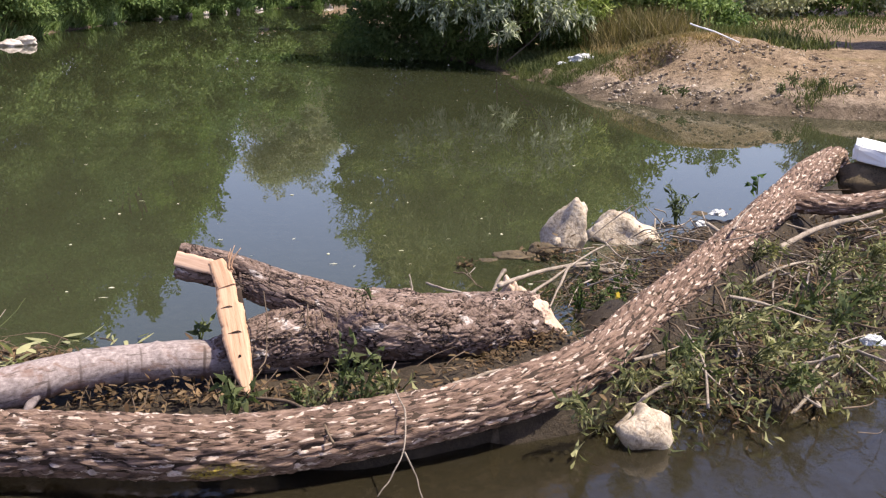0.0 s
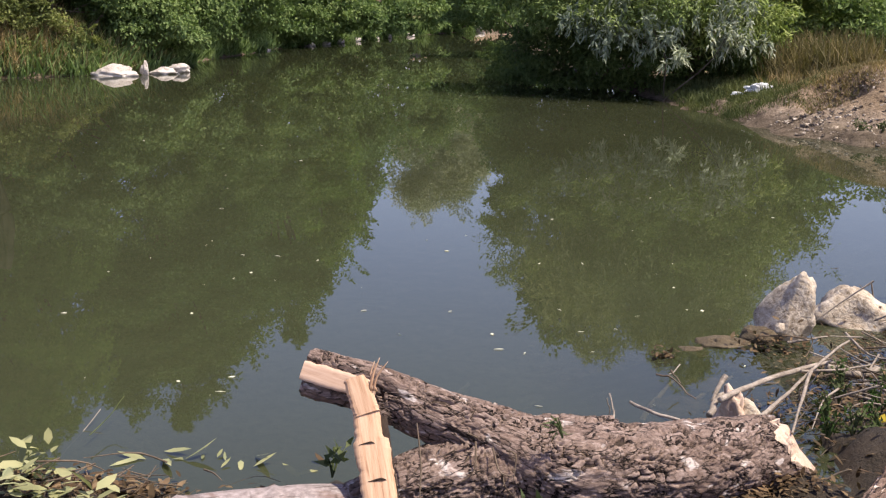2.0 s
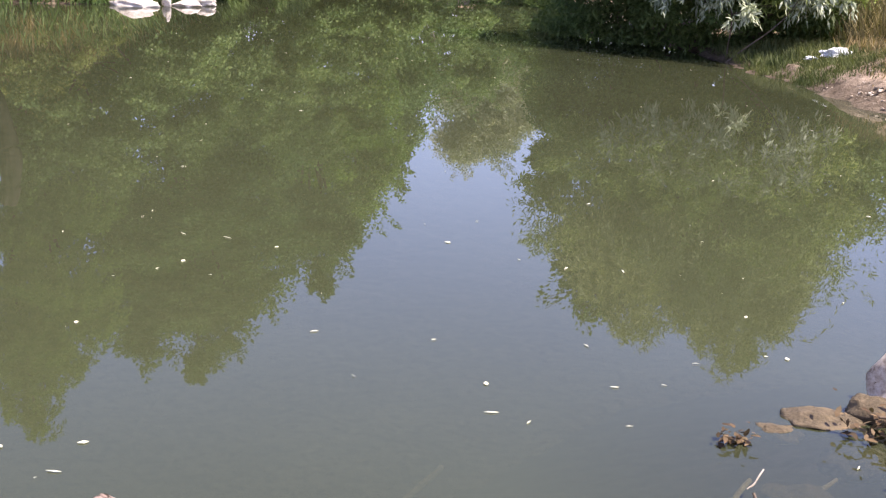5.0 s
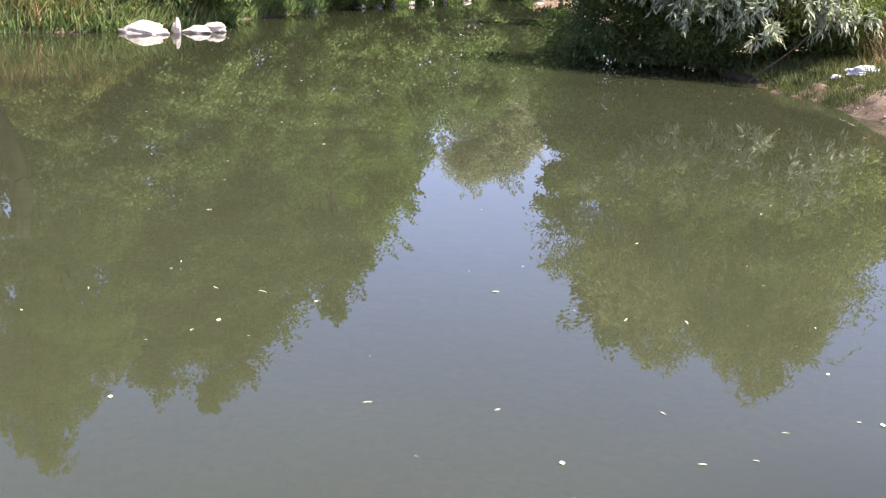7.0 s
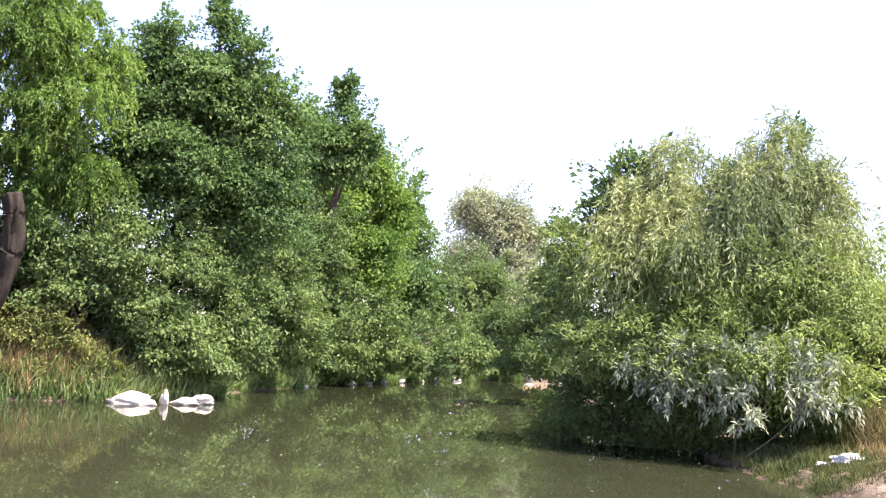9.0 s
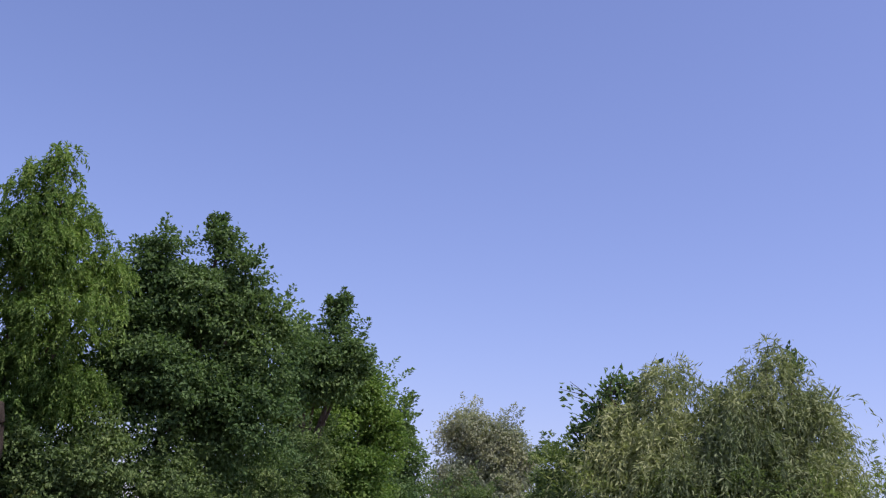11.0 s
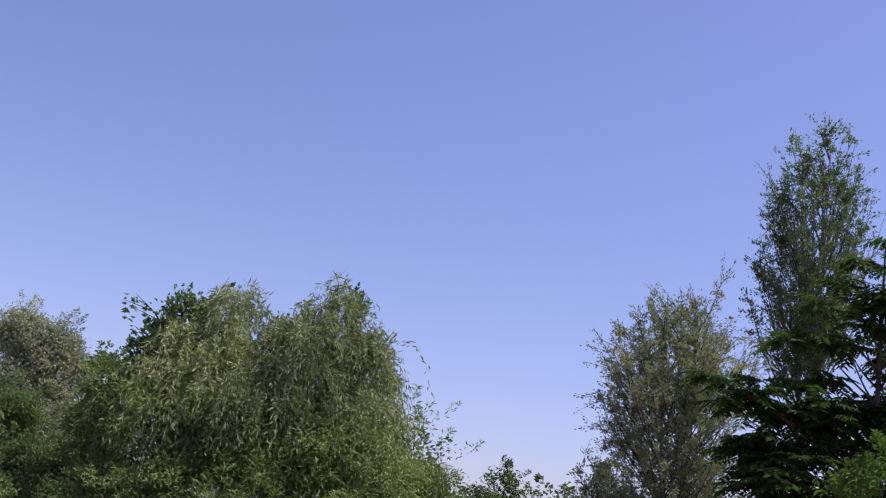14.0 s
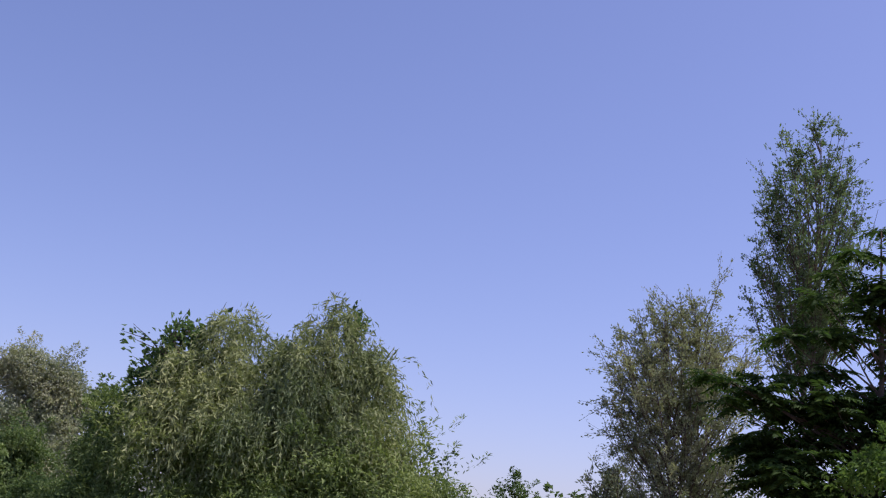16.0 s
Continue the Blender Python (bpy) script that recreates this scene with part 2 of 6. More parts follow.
def ground_material():
    s = Shade("earth bank")
    v = s.coords()
    big, mid, fine = s.noise(v, 0.5, 4), s.noise(v, 3.5, 6, 0.65), s.noise(v, 28, 8, 0.75)
    earth = s.ramp(mid, (0.3, (0.07, 0.05, 0.034)), (0.5, (0.175, 0.13, 0.088)), (0.7, (0.31, 0.24, 0.17)))
    grassy = s.ramp(fine, (0.35, (0.09, 0.075, 0.035)), (0.65, (0.24, 0.19, 0.1)))
    col = s.mix(s.ramp(big, (0.5, (0, 0, 0)), (0.62, (0.75, 0.75, 0.75))), earth, grassy)
    col = s.mix(s.ramp(fine, (0.42, (0, 0, 0)), (0.62, (0.55, 0.55, 0.55))), col, (0.27, 0.195, 0.13))
    # mud still damp from the water, with a ragged edge, and grey silt above it
    up = s.t.nodes.new("ShaderNodeSeparateXYZ")
    s.link(s.c.outputs["Object"], up.inputs[0])
    edge = s.t.nodes.new("ShaderNodeMath")
    edge.operation = "MULTIPLY_ADD"
    s.link(s.noise(v, 2.2, 5, 0.65), edge.inputs[0])
    edge.inputs[1].default_value = -0.3
    s.link(up.outputs["Z"], edge.inputs[2])
    silt = s.ramp(edge.outputs[0], (0.0, (0.85, 0.85, 0.85)), (0.28, (0, 0, 0)))
    wet = s.ramp(edge.outputs[0], (0.0, (0.36, 0.35, 0.33)), (0.1, (1, 1, 1)))
    col = s.mix(silt, col, s.mix(1.0, s.ramp(mid, (0.35, (0.17, 0.135, 0.105)), (0.65, (0.36, 0.295, 0.24))), wet, "MULTIPLY"))
    crumb = s.ramp(s.noise(v, 11, 6, 0.7), (0.36, (0.62, 0.58, 0.55)), (0.52, (1.15, 1.12, 1.08)))
    col = s.mix(1.0, col, crumb, "MULTIPLY")
    return s.done(col, 0.95, s.bump(fine, 0.8, 0.04, s.bump(mid, 0.6, 0.12)), 0.15)


M_GROUND = ground_material()
# wet mulch, coloured darker still to stand for shadow under the logs
M_MULCH_SHADE = rough_surface("wet shade-dark mulch", (0.012, 0.009, 0.006), (0.03, 0.022, 0.015), (0.075, 0.055, 0.037), 5, 60, 0.9, 0.02, 0.75)
M_POND = water_material("pond water", (0.041, 0.046, 0.024), 0.2, 0.003, 3.0, gloss=0.008, shoal=((0.5, 7.0, 0.0), (1.1, 1.3, 1.0)))
M_STREAM = water_material("stream water", (0.026, 0.022, 0.013), 0.34, 0.5, 7.0, (1.0, 0.45, 1), 0.1)
M_CLOD = rough_surface("mud clod", (0.055, 0.042, 0.031), (0.12, 0.094, 0.071), (0.21, 0.17, 0.128), 6, 40, 0.6, 0.02, 0.9)
M_TRUNK = furrowed_bark()
M_LOG = plated_bark()
M_GREYBARK = grey_bark()
# dark bark of the splinter; on the core tubes it paints crack shade
M_DARKBARK_SHADE = rough_surface("dark bark and crack shade", (0.012, 0.008, 0.006), (0.03, 0.019, 0.013), (0.06, 0.04, 0.028), 12, 90, 0.5, 0.004, 0.9)
M_FRESH = wood_grain("fresh split wood", (0.4, 0.235, 0.14), (0.54, 0.365, 0.25), (0.15, 0.07, 0.035))
M_PINKWOOD = wood_grain("pinkish split wood", (0.46, 0.3, 0.21), (0.56, 0.4, 0.3), (0.26, 0.14, 0.085))
M_PALEWOOD = wood_grain("pale torn wood", (0.62, 0.44, 0.31), (0.8, 0.66, 0.53), (0.3, 0.17, 0.1))
M_TORN = rough_surface("torn pale wood", (0.3, 0.18, 0.12), (0.54, 0.39, 0.29), (0.7, 0.56, 0.46), 14, 70, 0.8, 0.01, 0.8)
M_DEADWOOD = rough_surface("charred dead wood", (0.008, 0.006, 0.005), (0.022, 0.017, 0.013), (0.06, 0.046, 0.036), 6, 25, 0.7, 0.03, 0.9, 0.2, "Object", (1, 1, 0.3))
M_STICK = rough_surface("bleached stick", (0.088, 0.065, 0.048), (0.220, 0.176, 0.136), (0.440, 0.378, 0.317), 14, 90, 0.8, 0.006, 0.85)
M_TWIG = rough_surface("brown twig", (0.041, 0.028, 0.019), (0.098, 0.068, 0.045), (0.203, 0.150, 0.105), 6, 50, 0.4, 0.004, 0.85)
M_WETTWIG = rough_surface("wet dark twig", (0.02, 0.014, 0.01), (0.055, 0.04, 0.028), (0.15, 0.115, 0.085), 8, 50, 0.4, 0.004, 0.6)
M_TREEBARK = rough_surface("tree bark", (0.04, 0.03, 0.022), (0.11, 0.085, 0.065), (0.2, 0.16, 0.125), 5, 30, 0.7, 0.03, 0.9, 0.2, "Object", (1, 1, 0.3))
M_BOULDER = boulder_material("pale limestone", (0.12, 0.082, 0.048), (0.3, 0.23, 0.16), (0.53, 0.455, 0.37), 4.5)
M_WETSTONE = boulder_material("wet brown stone", (0.025, 0.019, 0.012), (0.055, 0.042, 0.026), (0.12, 0.09, 0.055), 9)
M_SLAB = boulder_material("pale rock slab", (0.17, 0.135, 0.112), (0.37, 0.32, 0.28), (0.52, 0.47, 0.43), 3.5)
M_FOAM = rough_surface("dirty white foam", (0.7, 0.69, 0.66), (0.8, 0.8, 0.78), (0.86, 0.86, 0.84), 6, 160, 0.3, 0.003, 0.75)
M_PLASTIC = rough_surface("crumpled white film", (0.32, 0.32, 0.31), (0.52, 0.53, 0.53), (0.72, 0.73, 0.73), 9, 40, 0.6, 0.02, 0.35, 0.5)
M_LITTER = foliage("dead leaves", (0.022, 0.014, 0.009), (0.066, 0.042, 0.026), (0.27, 0.19, 0.125), 0.1, 7.0)
M_WETLEAF = foliage("rotten leaf", (0.012, 0.009, 0.007), (0.03, 0.022, 0.015), (0.09, 0.066, 0.045), 0.05, 5.0)
M_YELLOW = foliage("yellow leaf", (0.4, 0.28, 0.04), (0.5, 0.36, 0.05), (0.6, 0.45, 0.09), 0.2, 4.0)
M_PETAL = foliage("floating leaf", (0.4, 0.38, 0.3), (0.6, 0.57, 0.49), (0.76, 0.74, 0.68), 0.15, 2.0)
M_PALELEAF = foliage("wilted leaf", (0.12, 0.12, 0.065), (0.25, 0.245, 0.14), (0.4, 0.385, 0.25), 0.2, 3.0)
M_WEED = foliage("fresh weed leaf", (0.025, 0.036, 0.015), (0.064, 0.080, 0.036), (0.170, 0.187, 0.102), 0.25, 5.0)
M_WEEDPALE = foliage("wilting willow leaf", (0.05, 0.05, 0.024), (0.145, 0.145, 0.075), (0.44, 0.43, 0.28), 0.25, 6.0)
M_ALDER = foliage("alder leaf", (0.054, 0.089, 0.040), (0.102, 0.163, 0.068), (0.177, 0.242, 0.112))
# leaf colour lowered to paint in the shade below the willow
M_SHADELEAF = foliage("shade-dark undergrowth leaf", (0.037, 0.057, 0.024), (0.071, 0.105, 0.044), (0.135, 0.177, 0.076))
M_SHRUB = foliage("shrub leaf", (0.057, 0.089, 0.039), (0.110, 0.163, 0.068), (0.220, 0.266, 0.130))
M_BRIGHT = foliage("maple leaf", (0.063, 0.112, 0.029), (0.124, 0.201, 0.056), (0.244, 0.305, 0.104), 0.35)
M_WILLOW = foliage("willow leaf", (0.12, 0.148, 0.072), (0.212, 0.242, 0.128), (0.4, 0.42, 0.265), 0.28)
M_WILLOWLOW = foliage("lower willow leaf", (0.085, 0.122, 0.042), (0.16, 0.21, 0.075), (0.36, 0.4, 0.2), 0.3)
M_SILVER = foliage("silvery willow leaf", (0.101, 0.122, 0.086), (0.216, 0.245, 0.194), (0.360, 0.382, 0.331), 0.2)
M_OLIVE = foliage("olive leaf", (0.205, 0.219, 0.172), (0.298, 0.312, 0.246), (0.400, 0.409, 0.339), 0.3)
M_GREYLEAF = foliage("grey-green leaf", (0.14, 0.15, 0.105), (0.25, 0.265, 0.185), (0.38, 0.395, 0.29), 0.35)
M_POPLAR = foliage("poplar leaf", (0.068, 0.105, 0.062), (0.13, 0.185, 0.11), (0.25, 0.31, 0.2), 0.42)
M_WALNUT = foliage("walnut leaf", (0.019, 0.038, 0.012), (0.043, 0.08, 0.024), (0.1, 0.15, 0.04), 0.4, 0.8)
M_GRASS = foliage("green grass", (0.034, 0.044, 0.017), (0.072, 0.085, 0.036), (0.145, 0.140, 0.068), 0.3, 1.0)
M_BRAMBLE = foliage("bramble leaf", (0.08, 0.095, 0.035), (0.15, 0.17, 0.065), (0.27, 0.28, 0.14), 0.3, 1.5)
M_STRAW = foliage("straw grass", (0.12, 0.11, 0.06), (0.22, 0.2, 0.11), (0.34, 0.3, 0.18), 0.25, 1.0)
M_REED = foliage("reed", (0.065, 0.055, 0.028), (0.13, 0.108, 0.058), (0.25, 0.2, 0.12), 0.25, 1.0)
M_DRY = foliage("dry grass", (0.11, 0.082, 0.044), (0.215, 0.16, 0.09), (0.38, 0.29, 0.18), 0.25, 1.0)


# ---- geometry helpers ----
def mesh_of(name, v, f, material, uv=None, smooth=True):
    """A mesh from arrays of vertices and of faces with one number of corners."""
    v, f = np.asarray(v, np.float32), np.asarray(f, np.int32)
    me = bpy.data.meshes.new(name)
    me.vertices.add(len(v))
    me.vertices.foreach_set("co", v.ravel())
    me.loops.add(f.size)
    me.loops.foreach_set("vertex_index", f.ravel())
    me.polygons.add(len(f))
    me.polygons.foreach_set("loop_start", np.arange(len(f), dtype=np.int32) * f.shape[1])
    if uv is not None:
        layer = me.uv_layers.new(name="UVMap")
        layer.data.foreach_set("uv", np.asarray(uv, np.float32)[f.ravel()].ravel())
    me.polygons.foreach_set("use_smooth", np.full(len(f), smooth))
    me.update()
    me.validate()
    me.materials.append(material)
    return me


def solo(name, geo, material, label, category, group="", kind="", at=None, smooth=True):
    """A top-level thing of one mesh; geo is (vertices, faces[, uv]) in world metres."""
    v = np.asarray(geo[0], float)
    o = np.array(at if at is not None else (v[:, 0].mean(), v[:, 1].mean(), v[:, 2].min()))
    ob = new(name, mesh_of(name, v - o, geo[1], material, geo[2] if len(geo) > 2 else None, smooth))
    ob.location = o
    return tagged(ob, label, category, group, kind)


def thing(name, at, label, category, group="", kind=""):
    ob = new(name)
    ob.empty_display_size = 0.1
    ob.location = at
    return tagged(ob, label, category, group, kind)


def world_at(ob):
    p = Vector(ob.location)
    while ob.parent:
        ob = ob.parent
        p = p + ob.location
    return np.array(p)


def part(name, geo, material, parent, label="", smooth=True):
    """One mesh under a thing or a part; geo is in world metres."""
    o = world_at(parent)
    ob = new(name, mesh_of(name, np.asarray(geo[0], float) - o, geo[1], material, geo[2] if len(geo) > 2 else None, smooth))
    ob.parent = parent
    return tagged(ob, label)


def join(*geos):
    """Several (vertices, faces, uv) as one."""
    vs, fs, us, n = [], [], [], 0
    for g in geos:
        vs.append(g[0])
        fs.append(np.asarray(g[1]) + n)
        us.append(g[2] if len(g) > 2 else np.zeros((len(g[0]), 2)))
        n += len(g[0])
    return np.concatenate(vs), np.concatenate(fs), np.concatenate(us)


def curve_points(pts, n):
    """A smooth line through pts, n places with equal steps."""
    p = np.asarray(pts, float)
    p = np.vstack([2 * p[0] - p[1], p, 2 * p[-1] - p[-2]])
    out = []
    for i in range(1, len(p) - 2):
        for u in np.linspace(0, 1, 24, endpoint=False):
            a, b, c, d = p[i - 1:i + 3]
            out.append(0.5 * (2 * b + (c - a) * u + (2 * a - 5 * b + 4 * c - d) * u ** 2 + (3 * b - a - 3 * c + d) * u ** 3))
    out = np.array(out + [p[-2]])
    s = np.concatenate([[0], np.cumsum(np.linalg.norm(np.diff(out, axis=0), axis=1))])
    t = np.linspace(0, s[-1], n)
    return np.column_stack([np.interp(t, s, out[:, k]) for k in range(out.shape[1])]), t


def tube(pts, radii, n=24, segs=12, relief=None, caps=True):
    """A bent, tapering round bar. relief(angle, length, radius) gives how far the skin stands out."""
    q = np.column_stack([np.asarray(pts, float), np.asarray(radii, float)])
    c, length = curve_points(q, n)
    r = np.maximum(c[:, 3], 1e-4)
    c = c[:, :3]
    tan = np.gradient(c, axis=0)
    tan /= np.linalg.norm(tan, axis=1)[:, None]
    side = np.cross(tan, (0, 0, 1.0))
    bad = np.linalg.norm(side, axis=1) < 0.15
    side[bad] = np.cross(tan[bad], (0, 1.0, 0))
    side /= np.linalg.norm(side, axis=1)[:, None]
    up = np.cross(side, tan)
    th = np.linspace(-math.pi / 2, 1.5 * math.pi, segs + 1)
    v, uv = [], []
    for i in range(n):
        rr = np.full(segs + 1, r[i])
        if relief is not None:
            rr = rr + np.array([relief(a, length[i], r[i]) for a in th])
            rr[-1] = rr[0]
        v.append(c[i] + rr[:, None] * (np.cos(th)[:, None] * side[i] + np.sin(th)[:, None] * up[i]))
        uv.append(np.column_stack([th * r.mean(), np.full(segs + 1, length[i])]))
    v, uv = np.concatenate(v), np.concatenate(uv)
    k = segs + 1
    i, j = np.meshgrid(np.arange(n - 1), np.arange(segs), indexing="ij")
    a = (i * k + j).ravel()
    f = np.column_stack([a, a + 1, a + k + 1, a + k])
    if caps:
        for base, centre, flip in ((0, c[0], True), ((n - 1) * k, c[-1], False)):
            m = len(v)
            v = np.vstack([v, centre])
            uv = np.vstack([uv, (0, 0)])
            jj = np.arange(0, segs - 1, 2)
            q4 = np.column_stack([np.full(len(jj), m), base + jj, base + jj + 1, base + jj + 2])
            f = np.vstack([f, q4[:, ::-1] if flip else q4])
    return v, f, uv


def blades(centre, way, length, width, rng, fold=0.25, sag=0.15, face=None):
    """Leaves as folded lozenges of four corners, each an island of its own; face: where their upper sides look."""
    n = len(centre)
    way = way / np.maximum(np.linalg.norm(way, axis=1), 1e-6)[:, None]
    side = np.cross(way, rng.normal(size=(n, 3)) if face is None else face)
    side /= np.maximum(np.linalg.norm(side, axis=1), 1e-6)[:, None]
    nrm = np.cross(side, way)
    L, W = np.broadcast_to(length, n)[:, None], np.broadcast_to(width, n)[:, None]
    mid = centre + way * L * 0.45 + nrm * W * fold
    v = np.stack([centre, mid + side * W / 2, centre + way * L - nrm * L * sag, mid - side * W / 2], 1).reshape(-1, 3)
    return v, np.arange(4 * n).reshape(n, 4)


def flat_leaves(centre, way, length, width, rng, lay=0.75):
    """Fallen leaves of six corners, lying more or less flat and a little curled."""
    n = len(centre)
    way = way / np.maximum(np.linalg.norm(way, axis=1), 1e-6)[:, None]
    side = np.cross(way, rng.normal(size=(n, 3)) * (1 - lay) + np.array([0, 0, 2.0]) * lay)
    side /= np.maximum(np.linalg.norm(side, axis=1), 1e-6)[:, None]
    nrm = np.cross(side, way)
    L, W = np.broadcast_to(length, n)[:, None], np.broadcast_to(width, n)[:, None]
    curl = rng.normal(0, 0.12, (n, 1)) * L
    rows = [centre]
    for u, h, s in ((0.3, 0.5, 1), (0.68, 0.4, 1), (1.0, 0.0, 1), (0.68, 0.42, -1), (0.3, 0.48, -1)):
        rows.append(centre + way * L * u + side * W * h * s + nrm * (abs(h) * W * 0.3 + curl * u * u))
    return np.stack(rows, 1).reshape(-1, 3), np.arange(6 * n).reshape(n, 6)


def unit_ball(n, rng):
    d = rng.normal(size=(n, 3))
    return d / np.linalg.norm(d, axis=1)[:, None]


def lobe_clumps(lobes, per_area, rng, leaves, boughs=0):
    """Places of leaf clumps on flattened, drooping boughs in the crown's lobes, with gaps between, and the ways they face."""
    out, dirs = [], []
    for x, y, z, rx, rz in lobes:
        n = max(4, int(per_area * math.pi * rx * rz / leaves))
        size = np.array([rx, rx * 0.95, rz])
        k = boughs or int(np.clip(13 * rx * rz, 12, 52))
        bd = unit_ball(k, rng)
        bc = np.array([x, y, z]) + bd * size * rng.uniform(0.4, 0.86, k)[:, None]
        br = np.clip(0.36 * min(rx, rz), 0.1, 0.75) * rng.uniform(0.6, 1.35, k)
        which = rng.choice(k, n, p=br ** 2 / (br ** 2).sum())
        d = unit_ball(n, rng)
        p = bc[which] + d * (br[which] * rng.uniform(0, 1, n) ** 0.45)[:, None] * np.array([1.3, 1.3, 0.5])
        p[:, 2] -= 0.4 * br[which] * (d[:, 0] * bd[which, 0] + d[:, 1] * bd[which, 1])
        inner = rng.uniform(0, 1, n) < 0.2
        p[inner] = np.array([x, y, z]) + unit_ball(n, rng)[inner] * size * rng.uniform(0.1, 0.75, n)[inner][:, None]
        d = 0.5 * d + 0.6 * bd[which]
        out.append(p)
        dirs.append(d / np.maximum(np.linalg.norm(d, axis=1), 1e-6)[:, None])
    return np.concatenate(out), np.concatenate(dirs)


def crown(lobes, per_area, leaf, seed, spread=0.3, leaves=22, hang=0.2, shoots=5.0):
    rng = np.random.default_rng(seed)
    c, d = lobe_clumps(lobes, per_area, rng, leaves)
    k = len(c)
    off = np.clip(rng.normal(0, 1, (k, leaves, 3)), -1.6, 1.6) * (spread * rng.uniform(0.45, 1.1, k))[:, None, None] * np.array([1, 1, 0.5])
    p = (c[:, None, :] + off).reshape(-1, 3)
    out = np.repeat(d, leaves, 0)
    way = rng.normal(0, 0.7, p.shape) + out * 0.6 + np.array([0, 0, -hang])
    face = out * 0.55 + np.array([0, 0, 0.75]) + rng.normal(0, 0.42, p.shape)
    size = rng.uniform(0.6, 1.25, len(p))
    # sprays that break the outline: a leading shoot with side shoots that shorten towards its tip
    tips, ways, lens = [], [], []
    for x, y, z, rx, rz in lobes:
        for _ in range(int(shoots * max(1.0, rx) * (2.2 if rx < 0.55 else 1.0))):
            a, q = rng.uniform(0, 2 * math.pi), rng.uniform(0, 0.95)
            foot = np.array([x + math.cos(a) * rx * q, y + math.sin(a) * rx * q, z + rz * math.sqrt(1 - q * q) * 0.72])
            big = leaf[0] / 0.14
            big *= min(1.0, 0.25 + rx)
            ln = rng.uniform(0.35, 0.8) * min(1.6, 0.6 + 0.4 * rz) * big
            axis = np.array([math.cos(a) * q, math.sin(a) * q, 1.0 - 0.35 * q])
            n = 46
            u = rng.uniform(0, 1, n) ** 0.8
            b = rng.uniform(0, 2 * math.pi, n)
            arm = np.column_stack([np.cos(b), np.sin(b), np.full(n, 0.35)])
            reach = 0.32 * big * (1.05 - u) * rng.uniform(0.1, 1.0, n)
            tips.append(foot + axis * (ln * u)[:, None] + arm * reach[:, None])
            ways.append(arm + axis * 0.5 + rng.normal(0, 0.35, (n, 3)))
            lens.append(rng.uniform(0.55, 1.0, n))
    if tips:
        more = np.concatenate(tips)
        p, way = np.vstack([p, more]), np.vstack([way, np.concatenate(ways)])
        face = np.vstack([face, np.array([0, 0, 0.8]) + rng.normal(0, 0.5, more.shape)])
        size = np.concatenate([size, np.concatenate(lens)])
    keep = p[:, 2] > 0.06
    return blades(p[keep], way[keep], leaf[0] * size[keep], leaf[1] * size[keep], rng, face=face[keep])


def weeping_crown(lobes, per_area, leaf, seed, strand=1.0, leaves=26):
    """Leaves strung along thin shoots that arch out and hang."""
    rng = np.random.default_rng(seed)
    c, d = lobe_clumps(lobes, per_area, rng, leaves, 30)
    k = len(c)
    u = np.linspace(0, 1, leaves)[None, :, None]
    ln = (strand * rng.uniform(0.35, 1.2, k))[:, None, None]
    out = d[:, None, :] * np.array([1, 1, 0.25])
    bend = out * (0.5 * u) + np.array([0, 0, 1.0]) * (0.28 * u - 0.85 * u ** 2)
    p = (c[:, None, :] + ln * bend + rng.normal(0, 0.035, (k, leaves, 3))).reshape(-1, 3)
    tang = (out * 0.5 + np.array([0, 0, 1.0]) * (0.28 - 1.7 * u)).repeat(1, 0).reshape(-1, 3)
    way = tang + rng.normal(0, 0.5, p.shape)
    size = rng.uniform(0.6, 1.25, len(p))
    keep = p[:, 2] > 0.04
    return blades(p[keep], way[keep], leaf[0] * size[keep], leaf[1] * size[keep], rng)


